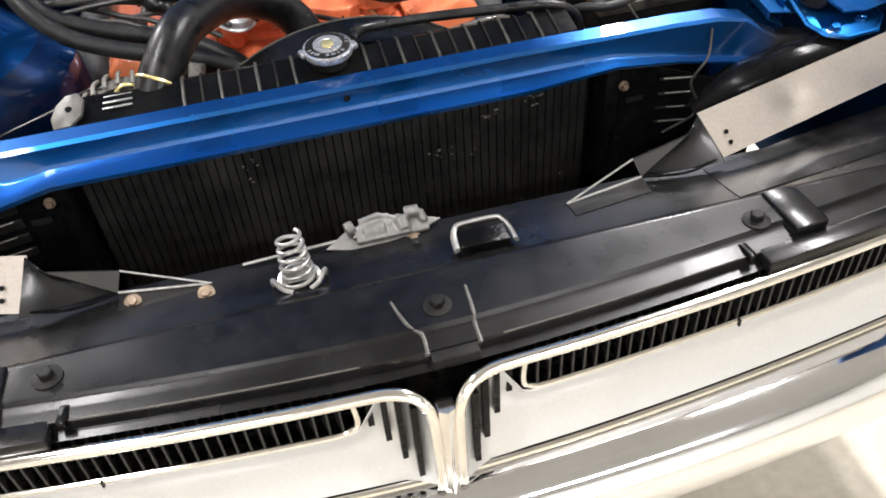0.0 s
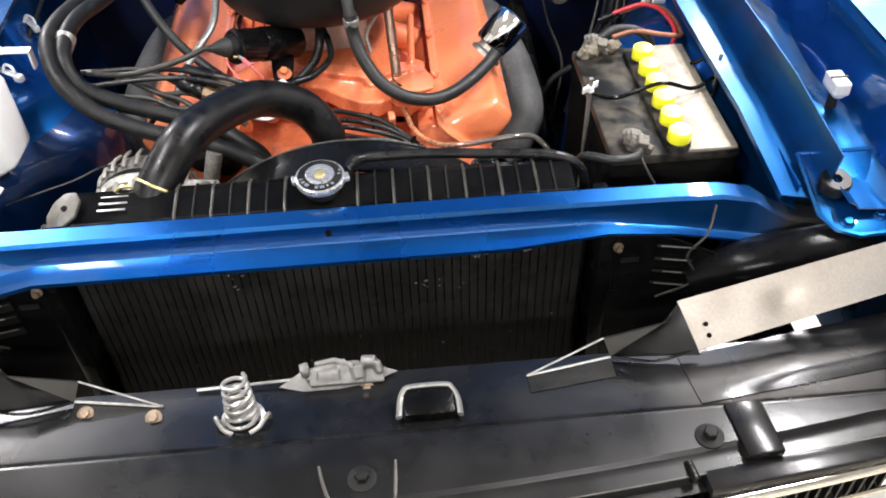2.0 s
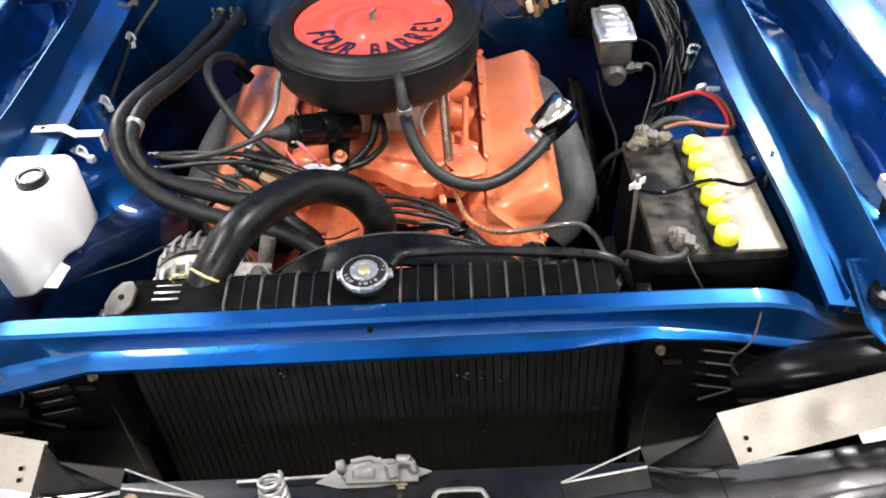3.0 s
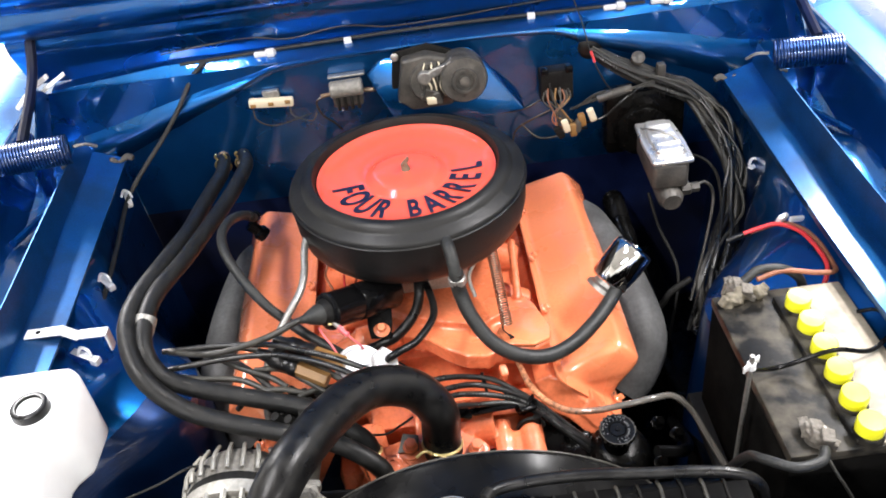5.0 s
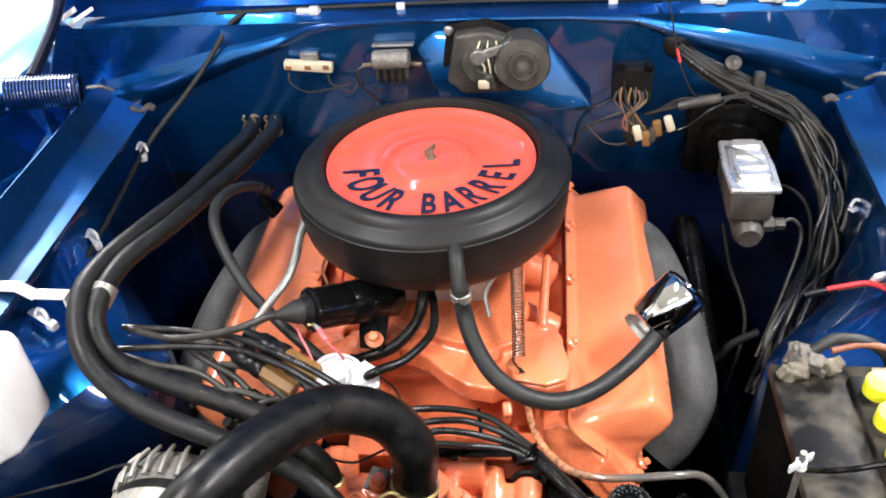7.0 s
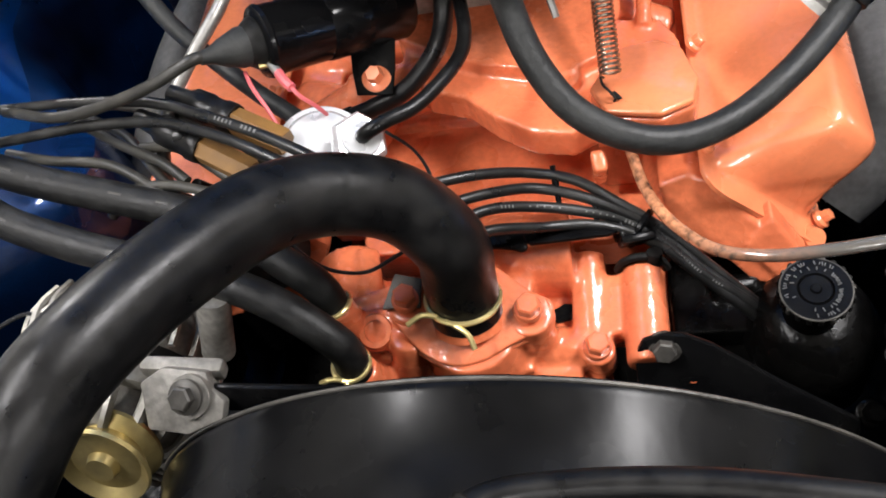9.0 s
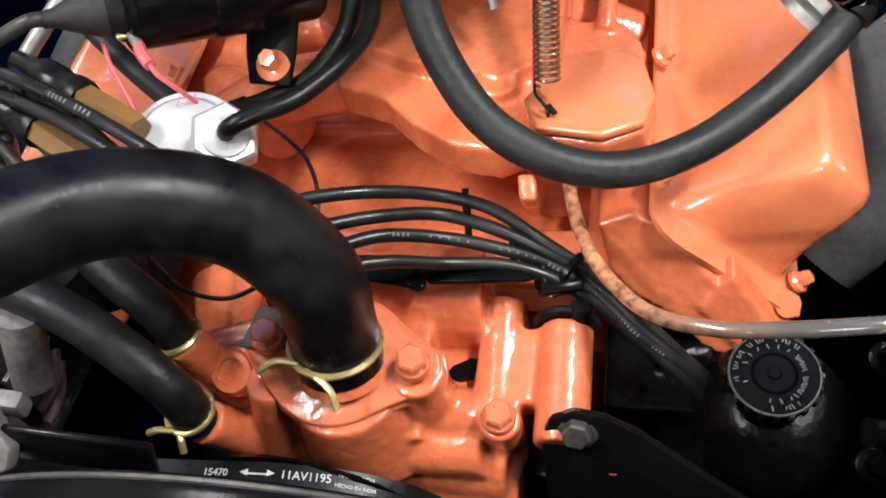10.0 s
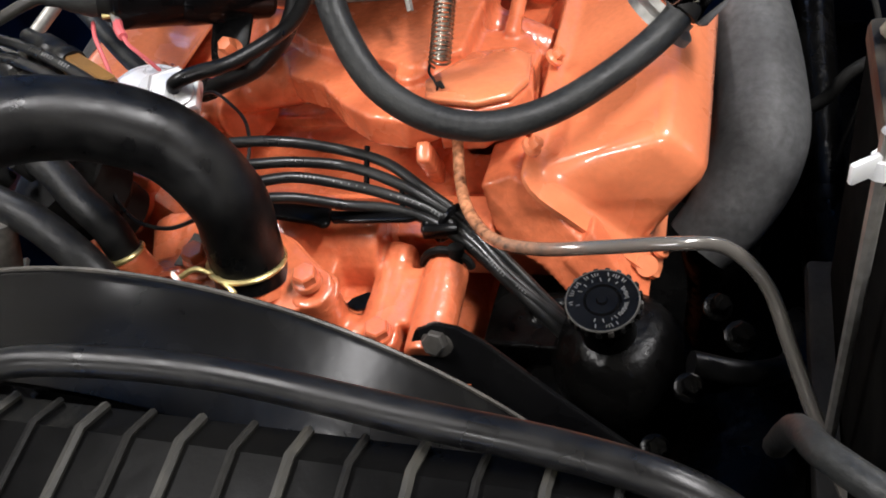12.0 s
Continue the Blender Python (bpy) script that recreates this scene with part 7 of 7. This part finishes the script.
part("dusty_half", box(0.492, 0.196, 0.8075, 0.068, 0.262, 0.006, 0.002), BATT_TAN, bat, "tan dust-covered cover half")
part("cell_rib", box(0.447, 0.19, 0.809, 0.034, 0.245, 0.010, 0.004), BATT, bat)
for k in range(6):
    y = 0.079 + 0.041 * k
    c_ = (0.4475 + 0.0008 * k, y, 0.8165)
    part("cap_collar", lathe([(0.0165, 0), (0.0165, 0.008), (0.0150, 0.010), (0.001, 0.010)], (0.4475 + 0.0008 * k, y - 0.002, 0.808), (0, 0, 1), 24), BATT, bat, "black collar under the cap")
    part("cell_cap", lathe([(0.0150, 0), (0.0155, 0.002), (0.0155, 0.015), (0.0145, 0.018), (0.001, 0.0185)], c_, (0, -0.04, 1), 28), YELLOW, bat, "bright yellow cap")
for y, tag in ((0.083, "front"), (0.330, "rear")):
    part("terminal", lathe([(0.010, 0), (0.009, 0.018), (0.001, 0.018)], (0.392, y, 0.807), (0, 0, 1), 18), ZINC, bat)
    rng_t = random.Random(3)
    lumps = [slab(0.392 + rng_t.uniform(-0.016, 0.016), y + rng_t.uniform(-0.014, 0.014), 0.814 + rng_t.uniform(-0.003, 0.010), rng_t.uniform(0.007, 0.016), rng_t.uniform(0.007, 0.016), rng_t.uniform(0.008, 0.016), (rng_t.uniform(-30, 30), rng_t.uniform(-30, 30), rng_t.uniform(0, 90))) for k in range(9)]
    part("clamp", cast(lumps + [rod((0.392, y, 0.806), (0.392, y, 0.823), 0.013)], 0.0014, 2), CRUST, bat, "crusted pale cable clamp", 60)
rng_t = random.Random(8)
part("corrosion", cast([slab(0.392 + rng_t.uniform(-0.026, 0.030), 0.326 + rng_t.uniform(-0.014, 0.014), 0.812 + rng_t.uniform(-0.003, 0.009), rng_t.uniform(0.010, 0.024), rng_t.uniform(0.008, 0.016), rng_t.uniform(0.006, 0.016), (rng_t.uniform(-40, 40), rng_t.uniform(-40, 40), rng_t.uniform(0, 90))) for k in range(13)], 0.0015, 2), mat("brown_corrosion", (0.11, 0.095, 0.068), 0.8, grain=0.4, grain_scale=120, stain=(0.28, 0.25, 0.19), stain_amount=0.5, stain_scale=90, bump=0.8, bump_scale=120), bat, "brown corroded terminal crust", 60)
hold = thing("battery_clamp", (0.35, 0.17, 0.66), "thin black battery hold-down with wing nuts", "bracket")
part("bar", tube([(0.346, 0.165, 0.842), (0.372, 0.180, 0.822), (0.40, 0.186, 0.818), (0.45, 0.182, 0.838), (0.50, 0.190, 0.820), (0.536, 0.21, 0.822)], 0.0030, 8), BLACK, hold)
for x, y, z in ((0.345, 0.166, 0.846), (0.547, 0.225, 0.834)):
    part("stud", tube([(x, y, z + 0.018), (x, y, z - 0.20)], 0.0032, 8, 2), ZINC, hold)
    part("wing_nut", join(lathe([(0.006, 0), (0.005, 0.008)], (x, y, z - 0.002), (0, 0, 1), 12), box(x, y, z + 0.004, 0.030, 0.0028, 0.010, 0.0012, (0, 0, 35))), WHITE_METAL, hold, "pale wing nut")
part("hook_rod", tube([(0.520, 0.262, 0.815), (0.535, 0.245, 0.830), (0.545, 0.215, 0.828), (0.535, 0.20, 0.80)], 0.0026, 8), BLACK, hold)
solo("battery_cable", tube([(0.392, 0.062, 0.816), (0.380, 0.045, 0.820), (0.350, 0.040, 0.822), (0.325, 0.060, 0.815), (0.318, 0.085, 0.79), (0.315, 0.12, 0.72)], 0.0058, 10), RUBBER_GREY, "grey ground cable of the battery", "cable")
solo("ground_wire", tube([(0.392, 0.068, 0.812), (0.398, 0.045, 0.80), (0.41, 0.03, 0.78), (0.425, 0.015, 0.75)], 0.0018, 6), WIRE_GREY, "thin grey ground wire from the battery", "wire")
POS = [(0.472, 0.498, 0.772), (0.490, 0.494, 0.781), (0.515, 0.486, 0.792), (0.534, 0.455, 0.800), (0.540, 0.415, 0.803), (0.537, 0.370, 0.806)]
pos = thing("battery_cable", POS[0], "rusty brown positive cable looping to the battery", "cable", "positive cables")
part("tube", tube(POS + [(0.528, 0.344, 0.814), (0.500, 0.336, 0.822), (0.455, 0.342, 0.828), (0.418, 0.336, 0.824)], 0.0036, 10), RUST, pos)
pos = thing("battery_cable", POS[0], "faded red positive cable beside the battery", "cable", "positive cables")
part("tube", tube([Vector(p_) + Vector((-0.010, -0.004, 0.003)) for p_ in POS] + [(0.515, 0.340, 0.800), (0.500, 0.330, 0.770)], 0.0034, 10), RED, pos)
part("sleeve", tube([(0.440, 0.500, 0.760), (0.455, 0.497, 0.768), (0.472, 0.493, 0.777)], 0.0050, 10), RUBBER, pos, "black rubber end sleeve")
solo("battery_cable", tube([(0.398, 0.336, 0.822), (0.425, 0.348, 0.830), (0.460, 0.346, 0.826), (0.485, 0.345, 0.80), (0.49, 0.345, 0.75)], 0.0065, 10), RUBBER_GREY, "thick dark cable on the corroded battery terminal", "cable")
solo("cable_clip", join(box(0.514, 0.487, 0.800, 0.018, 0.008, 0.018, 0.003, (20, 0, 25)), box(0.534, 0.482, 0.800, 0.024, 0.006, 0.009, 0.002, (0, 10, 10))), WHITE_METAL, "white plastic cable clip on the wing", "clip")
part("tray", box(0.443, 0.2, 0.59, 0.20, 0.30, 0.02, 0.004), BLACK_DUSTY, body, "black battery tray")

# ---- washer tank ----
tank = thing("washer_tank", (-0.55, 0.22, 0.70), "white plastic washer tank with a black-ringed cap", "tank")
TK = [(-0.640, 0.315), (-0.494, 0.315), (-0.477, 0.298), (-0.480, 0.228), (-0.500, 0.205), (-0.502, 0.150), (-0.520, 0.118), (-0.640, 0.108)]
part("bottle", prism(TK, 0.122, Matrix.Translation((0, 0, 0.733)), 0.012, 3), WHITE_PLASTIC, tank)
part("cap_ring", lathe([(0.0225, 0), (0.0235, 0.003), (0.0225, 0.0125), (0.0205, 0.0135), (0.0165, 0.0135), (0.0158, 0.008)], (-0.520, 0.238, 0.854), (0, 0, 1), 36), RUBBER, tank, "black ring")
part("cap", lathe([(0.016, 0.0), (0.0155, 0.009), (0.012, 0.011), (0.001, 0.0115)], (-0.520, 0.238, 0.854), (0, 0, 1), 26), WHITE_PLASTIC, tank, "white cap centre")
part("tab", prism([(0, 0), (0.018, 0.004), (0.022, 0.05), (0.006, 0.056)], 0.003, Matrix.Translation((-0.502, 0.120, 0.752)) @ Euler((0, radians(20), 0)).to_matrix().to_4x4(), 0.001), WHITE_PLASTIC, tank)

# ---- clips, bracket and washer line along the wings ----
solo("washer_line", tube([(-0.372, 0.935, 0.974), (-0.398, 0.913, 0.957), (-0.430, 0.882, 0.915), (-0.465, 0.856, 0.875), (-0.510, 0.824, 0.832), (-0.540, 0.802, 0.799), (-0.545, 0.77, 0.790), (-0.540, 0.68, 0.782), (-0.536, 0.58, 0.775), (-0.535, 0.50, 0.768), (-0.530, 0.42, 0.745), (-0.525, 0.36, 0.72)], 0.0042, 8), RUBBER_GREY, "thin dark washer hose clipped along the wing", "hose")


def wing_clip(x, y, z, rz, long=0.034):
    c = thing("wing_clip", (x, y, z), "white bent metal clip on the wing", "clip", "white wing clips")
    part("strap", join(box(x, y, z, long, 0.010, 0.003, 0.001, (0, 12, rz)), box(x + 0.35 * long * math.cos(radians(rz)), y + 0.35 * long * math.sin(radians(rz)), z - 0.006, 0.014, 0.012, 0.012, 0.003, (0, 0, rz))), WHITE_METAL, c)
    part("loop", tube([(x - 0.010, y, z + 0.002), (x - 0.004, y + 0.004, z + 0.012), (x + 0.006, y, z + 0.010), (x + 0.010, y - 0.004, z)], 0.0025, 6), WHITE_METAL, c)


wing_clip(-0.546, 0.80, 0.795, -70)
wing_clip(-0.537, 0.578, 0.782, -45)
wing_clip(-0.530, 0.400, 0.772, -30)
wing_clip(-0.513, 0.388, 0.800, -25, 0.044)
wing_clip(0.557, 0.70, 0.752, 40)
hb = thing("hose_bracket", (-0.52, 0.39, 0.82), "white stepped metal strap holding the heater hoses", "bracket")
part("strap", join(box(-0.553, 0.390, 0.8505, 0.050, 0.018, 0.003, 0.001), box(-0.520, 0.391, 0.843, 0.026, 0.018, 0.003, 0.001, (0, 38, 0)), box(-0.492, 0.395, 0.834, 0.038, 0.018, 0.003, 0.001, (0, 6, 6))), WHITE_METAL, hb)
part("hole", lathe([(0.0, 0), (0.0035, 0), (0.0035, 0.0006), (0.0, 0.0006)], (-0.560, 0.390, 0.852), (0, 0, 1), 12), GREASE_AND_SHADE, hb)
part("leg", box(-0.474, 0.397, 0.818, 0.004, 0.016, 0.032, 0.001), WHITE_METAL, hb)

# ---- firewall things ----
wm = thing("wiper_motor", (0.04, 0.86, 0.87), "dirty grey wiper motor bolted to the firewall", "motor")
part("gear_case", prism([(-0.075, -0.03), (-0.06, 0.045), (-0.015, 0.052), (0.045, 0.030), (0.055, -0.02), (0.02, -0.050), (-0.05, -0.052)], 0.028, Matrix(((1, 0, 0, 0.035), (0, 0, -1, 0.884), (0, 1, 0, 0.912), (0, 0, 0, 1))), 0.006, 3), MOTOR, wm)
part("gasket", prism([(-0.085, -0.038), (-0.072, 0.050), (-0.01, 0.060), (0.05, 0.035), (0.058, -0.03), (0.02, -0.062), (-0.06, -0.062)], 0.006, Matrix(((1, 0, 0, 0.033), (0, 0, -1, 0.892), (0, 1, 0, 0.912), (0, 0, 0, 1))), 0.002), BLACK_DUSTY, wm, "dark gasket plate")
part("can", lathe([(0.020, -0.002), (0.041, 0.0), (0.042, 0.006), (0.042, 0.048), (0.039, 0.054), (0.023, 0.056), (0.022, 0.060), (0.017, 0.060), (0.016, 0.056), (0.010, 0.056), (0.009, 0.062), (0.001, 0.063)], (0.077, 0.878, 0.917), (0.05, -1, 0.12), 36), MOTOR, wm, "round motor can")
part("gear_dome", lathe([(0.037, 0), (0.037, 0.014), (0.034, 0.018), (0.020, 0.017), (0.018, 0.020), (0.001, 0.020)], (0.022, 0.862, 0.916), (0, -1, 0.1), 34), MOTOR, wm)
part("crank_arm", cast([slab(0.034, 0.838, 0.940, 0.060, 0.008, 0.014, (0, -18, 0)), rod((0.060, 0.842, 0.949), (0.060, 0.830, 0.949), 0.010), rod((0.012, 0.844, 0.932), (0.012, 0.832, 0.932), 0.012), slab(0.078, 0.842, 0.948, 0.044, 0.010, 0.008, (0, 28, 0))], 0.0014, 2), ZINC, wm, "pale crank arm", 60)
part("gear_lug", cast([slab(0.020, 0.838, 0.902, 0.024, 0.016, 0.018, (10, 20, 0)), slab(0.032, 0.834, 0.893, 0.012, 0.014, 0.022, (0, -15, 0)), slab(0.008, 0.840, 0.895, 0.014, 0.012, 0.010)], 0.0014, 2), MOTOR, wm, "cast lug", 60)
for k in range(5):
    part("lead", tube([(0.015 + 0.006 * k, 0.850, 0.952), (0.010 + 0.008 * k, 0.838, 0.935), (0.022 + 0.004 * k, 0.832, 0.915), (0.014 + 0.008 * k, 0.836, 0.893)], 0.0016, 6), WIRE_GREY if k % 2 else CERAMIC, wm)
part("connector", box(0.020, 0.832, 0.890, 0.018, 0.012, 0.014, 0.003), CERAMIC, wm)
for x, z in ((-0.036, 0.955), (-0.035, 0.872), (0.085, 0.865)):
    part("screw", bolt((x, 0.883, z), (0, -1, 0.1), 0.005, 0.005), ZINC, wm)

res = thing("ballast_resistor", (-0.268, 0.90, 0.888), "cream ceramic ballast resistor", "resistor")
part("body", box(-0.268, 0.890, 0.898, 0.080, 0.014, 0.016, 0.003, (0, 5, 0)), CERAMIC, res)
for x in (-0.300, -0.268, -0.238):
    part("slot", box(x, 0.8825, 0.898, 0.010, 0.003, 0.007, 0.001, (0, 5, 0)), TAN, res)
part("bracket", box(-0.266, 0.897, 0.910, 0.030, 0.010, 0.018, 0.002), ZINC, res)
for k, x in enumerate((-0.302, -0.236)):
    part("wire", tube([(x, 0.885, 0.890), (x + 0.004, 0.878, 0.872), (x + 0.035, 0.876, 0.858), (-0.20 + 0.01 * k, 0.885, 0.868)], 0.0014, 6), WIRE_GREY, res)
rel = thing("starter_relay", (-0.128, 0.885, 0.872), "dirty cylindrical relay on the firewall", "relay")
part("body", box(-0.128, 0.883, 0.897, 0.054, 0.032, 0.038, 0.006, (-8, 0, 0), 3), MOTOR, rel)
part("can", lathe([(0.0, 0.0), (0.013, 0.0), (0.0155, 0.003), (0.0155, 0.055), (0.013, 0.058), (0.0, 0.058)], (-0.157, 0.872, 0.914), (1, 0, 0.03), 24), DIRTY_ALU, rel, "dull metal cylinder")
part("bracket", box(-0.126, 0.892, 0.931, 0.066, 0.020, 0.004, 0.001, (-10, 0, 0)), ZINC, rel)
for k in range(4):
    part("rib", box(-0.146 + 0.012 * k, 0.863, 0.890, 0.006, 0.006, 0.026, 0.002), BLACK_DUSTY, rel)
for s in SIDES:
    part("terminal", lathe([(0.004, 0), (0.004, 0.018)], (-0.128 + s * 0.030, 0.876, 0.905), (s, -0.2, 0), 10), BRASS_DULL, rel)
solo("relay_wire", tube([(-0.165, 0.876, 0.905), (-0.185, 0.872, 0.895), (-0.178, 0.868, 0.870), (-0.160, 0.870, 0.850), (-0.15, 0.878, 0.83)], 0.0020, 6), WIRE, "thin dark relay wire", "wire")

con = thing("bulkhead_connector", (0.248, 0.90, 0.83), "black bulkhead connector crowded with wires", "connector")
part("block", box(0.248, 0.888, 0.862, 0.060, 0.030, 0.060, 0.004), BLACK_DUSTY, con)
for s in SIDES:
    part("lug", box(0.248 + s * 0.022, 0.874, 0.894, 0.014, 0.014, 0.012, 0.003), BLACK, con)
rng = random.Random(4)
for k in range(14):
    x = 0.224 + 0.0036 * k
    part("wire", tube([(x, 0.873, 0.862 + rng.uniform(-0.015, 0.01)), (x + rng.uniform(-0.004, 0.004), 0.862, 0.840), (0.245 + rng.uniform(-0.01, 0.014), 0.855, 0.815), (0.255 + rng.uniform(-0.016, 0.02), 0.852, 0.795), (0.27 + rng.uniform(-0.02, 0.03), 0.858, 0.775)], 0.0016, 6, 4), (WIRE_GREY, MOTOR, RUST, WIRE, WIRE_GREY, WIRE, TAN)[k % 7], con)
for x, z, m_ in ((0.258, 0.792, CERAMIC), (0.288, 0.800, TAN), (0.306, 0.808, CERAMIC), (0.272, 0.782, TAN), (0.246, 0.780, BLACK_DUSTY), (0.281, 0.789, MOTOR)):
    part("plug", box(x, 0.850, z, 0.013, 0.012, 0.026, 0.003, (0, rng.uniform(-30, 30), 0)), m_, con)
# harness running over to the wing and down
HAR = [(0.316, 0.902, 0.916), (0.360, 0.880, 0.893), (0.402, 0.868, 0.874), (0.445, 0.860, 0.858), (0.490, 0.850, 0.835), (0.530, 0.815, 0.790), (0.545, 0.755, 0.738), (0.525, 0.69, 0.692), (0.490, 0.62, 0.66), (0.455, 0.57, 0.62), (0.430, 0.52, 0.56)]
for k in range(18):
    o_ = Vector((rng.uniform(-0.020, 0.010), rng.uniform(-0.014, 0.008), rng.uniform(-0.024, 0.008)))
    pts_ = [Vector(p) + o_ * min(1, 0.4 + 0.25 * i) + Vector((rng.uniform(-1, 1), rng.uniform(-1, 1), rng.uniform(-1, 1))) * (0.003 if i < 5 else 0.014) for i, p in enumerate(HAR)]
    solo("harness_wire", tube(pts_, rng.choice((0.0026, 0.0036, 0.0050, 0.0066)), 8), WIRE if k % 5 else WIRE_GREY, "dark harness wire along firewall and wing", "wire", "engine bay harness")
for k in range(4):
    solo("harness_wire", tube([(0.27 + 0.004 * k, 0.868, 0.815), (0.32, 0.860, 0.832 + 0.004 * k), (0.37, 0.852, 0.848), (0.42, 0.850, 0.852 + 0.003 * k)], 0.0026, 8), WIRE_GREY if k % 2 else WIRE, "dark harness wire along firewall and wing", "wire", "engine bay harness")
solo("tape_wrap", tube([(0.318, 0.853, 0.836), (0.345, 0.850, 0.845), (0.378, 0.848, 0.853)], [0.007, 0.0085, 0.007], 12), MOTOR, "pale grey tape wrapped round the harness", "tape")
solo("harness_clip", box(0.432, 0.858, 0.874, 0.016, 0.016, 0.030, 0.004), MOTOR, "grey harness clip on the firewall", "clip")
solo("harness_clip", lathe([(0.012, 0), (0.012, 0.010), (0.005, 0.014)], (0.392, 0.868, 0.896), (0, -0.6, 0.8), 16), MOTOR, "grey harness clip on the firewall", "clip")
solo("harness_grommet", lathe([(0.022, 0), (0.022, 0.006), (0.014, 0.012)], (0.314, 0.906, 0.916), (0, -1, 0), 22), RUBBER, "black rubber grommet in the firewall", "grommet")
solo("antenna_wire", tube([(0.285, 0.95, 1.02), (0.300, 0.90, 0.965), (0.310, 0.86, 0.915), (0.330, 0.85, 0.87), (0.345, 0.85, 0.850)], 0.0013, 6), WIRE, "thin dark wire with a red joint", "wire")
solo("wire_joint", tube([(0.308, 0.866, 0.926), (0.313, 0.857, 0.908)], 0.0024, 8), RED, "small red wire joint", "wire")

for k, pts_ in enumerate(([(0.235, 0.880, 0.845), (0.19, 0.884, 0.82), (0.14, 0.89, 0.815), (0.08, 0.893, 0.822), (0.03, 0.894, 0.818)], [(0.24, 0.870, 0.82), (0.20, 0.875, 0.80), (0.17, 0.885, 0.775), (0.16, 0.89, 0.73)], [(0.26, 0.865, 0.80), (0.29, 0.855, 0.79), (0.33, 0.85, 0.80), (0.36, 0.845, 0.83), (0.40, 0.85, 0.855)], [(0.28, 0.862, 0.79), (0.25, 0.858, 0.77), (0.21, 0.865, 0.765), (0.18, 0.88, 0.79)])):
    solo("firewall_wire", tube(pts_, 0.0019, 6), WIRE_GREY if k % 2 else WIRE, "thin dark wire looping along the firewall", "wire", "firewall wires")

# ---- brake master cylinder ----
BRIGHT = mat("bright_pressed_steel", (0.80, 0.79, 0.77), 0.30, metal=0.8, grain=0.05, stain=(0.6, 0.58, 0.54), stain_amount=0.3, stain_scale=30)
mc = thing("master_cylinder", (0.41, 0.76, 0.70), "brake master cylinder with a bright metal lid", "brake part")
part("booster", lathe([(0.02, 0), (0.048, 0.006), (0.052, 0.012), (0.052, 0.06)], (0.405, 0.845, 0.755), (0, 1, 0), 30), GREASE_AND_SHADE, mc, "black mounting plate")
part("reservoir", box(0.408, 0.745, 0.765, 0.062, 0.130, 0.050, 0.008, (0, 0, -2), 3), MOTOR, mc)
part("lid", prism([(-0.035, -0.068), (0.035, -0.068), (0.037, 0.0), (0.033, 0.068), (-0.033, 0.068), (-0.037, 0.0)], 0.010, Matrix.Translation((0.408, 0.745, 0.790)), 0.004, 3), BRIGHT, mc, "bright pressed metal lid")
part("lid_dome", prism([(-0.021, -0.053), (0.021, -0.053), (0.025, -0.046), (0.026, 0.0), (0.022, 0.048), (0.016, 0.053), (-0.016, 0.053), (-0.022, 0.048), (-0.026, 0.0), (-0.025, -0.046)], 0.016, Matrix.Translation((0.408, 0.745, 0.796)), 0.006, 4), BRIGHT, mc, "raised rounded lid top")
for yy in (0.716, 0.745, 0.774):
    part("lid_rib", tube([(0.389, yy, 0.8115), (0.408, yy - 0.003, 0.8135), (0.427, yy, 0.8115)], 0.0028, 8), BRIGHT, mc)
part("bail", tube([(0.380, 0.80, 0.795), (0.392, 0.76, 0.815), (0.408, 0.74, 0.818), (0.425, 0.72, 0.812), (0.44, 0.685, 0.79)], 0.0020, 6), ZINC, mc)
part("cylinder", lathe([(0.022, 0), (0.022, 0.13), (0.016, 0.14), (0.001, 0.14)], (0.408, 0.81, 0.732), (0, -1, -0.1), 26), MOTOR, mc)
part("fitting", lathe([(0.012, 0), (0.012, 0.016), (0.009, 0.018), (0.009, 0.032)], (0.428, 0.695, 0.728), (1, 0, 0), 6), MOTOR, mc)
for k, q in enumerate(([(0.455, 0.70, 0.725), (0.475, 0.705, 0.728), (0.490, 0.70, 0.70), (0.47, 0.66, 0.64), (0.43, 0.60, 0.55)], [(0.435, 0.77, 0.73), (0.47, 0.76, 0.75), (0.50, 0.72, 0.73), (0.49, 0.65, 0.66), (0.45, 0.58, 0.56)], [(0.38, 0.72, 0.71), (0.39, 0.68, 0.66), (0.41, 0.62, 0.60), (0.38, 0.55, 0.52)])):
    part("brake_line", tube(q, 0.0028, 8), MOTOR if k == 0 else BLACK_DUSTY, mc, "thin steel brake line")
solo("firewall_block", box(0.410, 0.882, 0.772, 0.150, 0.045, 0.130, 0.012), GREASE_AND_SHADE, "sooty black bracket behind the brake cylinder", "bracket")
solo("brake_linkage", tube([(0.30, 0.56, 0.55), (0.36, 0.57, 0.57), (0.385, 0.575, 0.60), (0.42, 0.58, 0.62)], 0.006, 10), BLACK_DUSTY, "sooty steel linkage deep in the bay", "linkage")
solo("steering_column", tube([(0.36, 0.92, 0.58), (0.37, 0.70, 0.50), (0.38, 0.45, 0.42)], 0.022, 14), GREASE_AND_SHADE, "greasy dark steering shaft", "shaft")
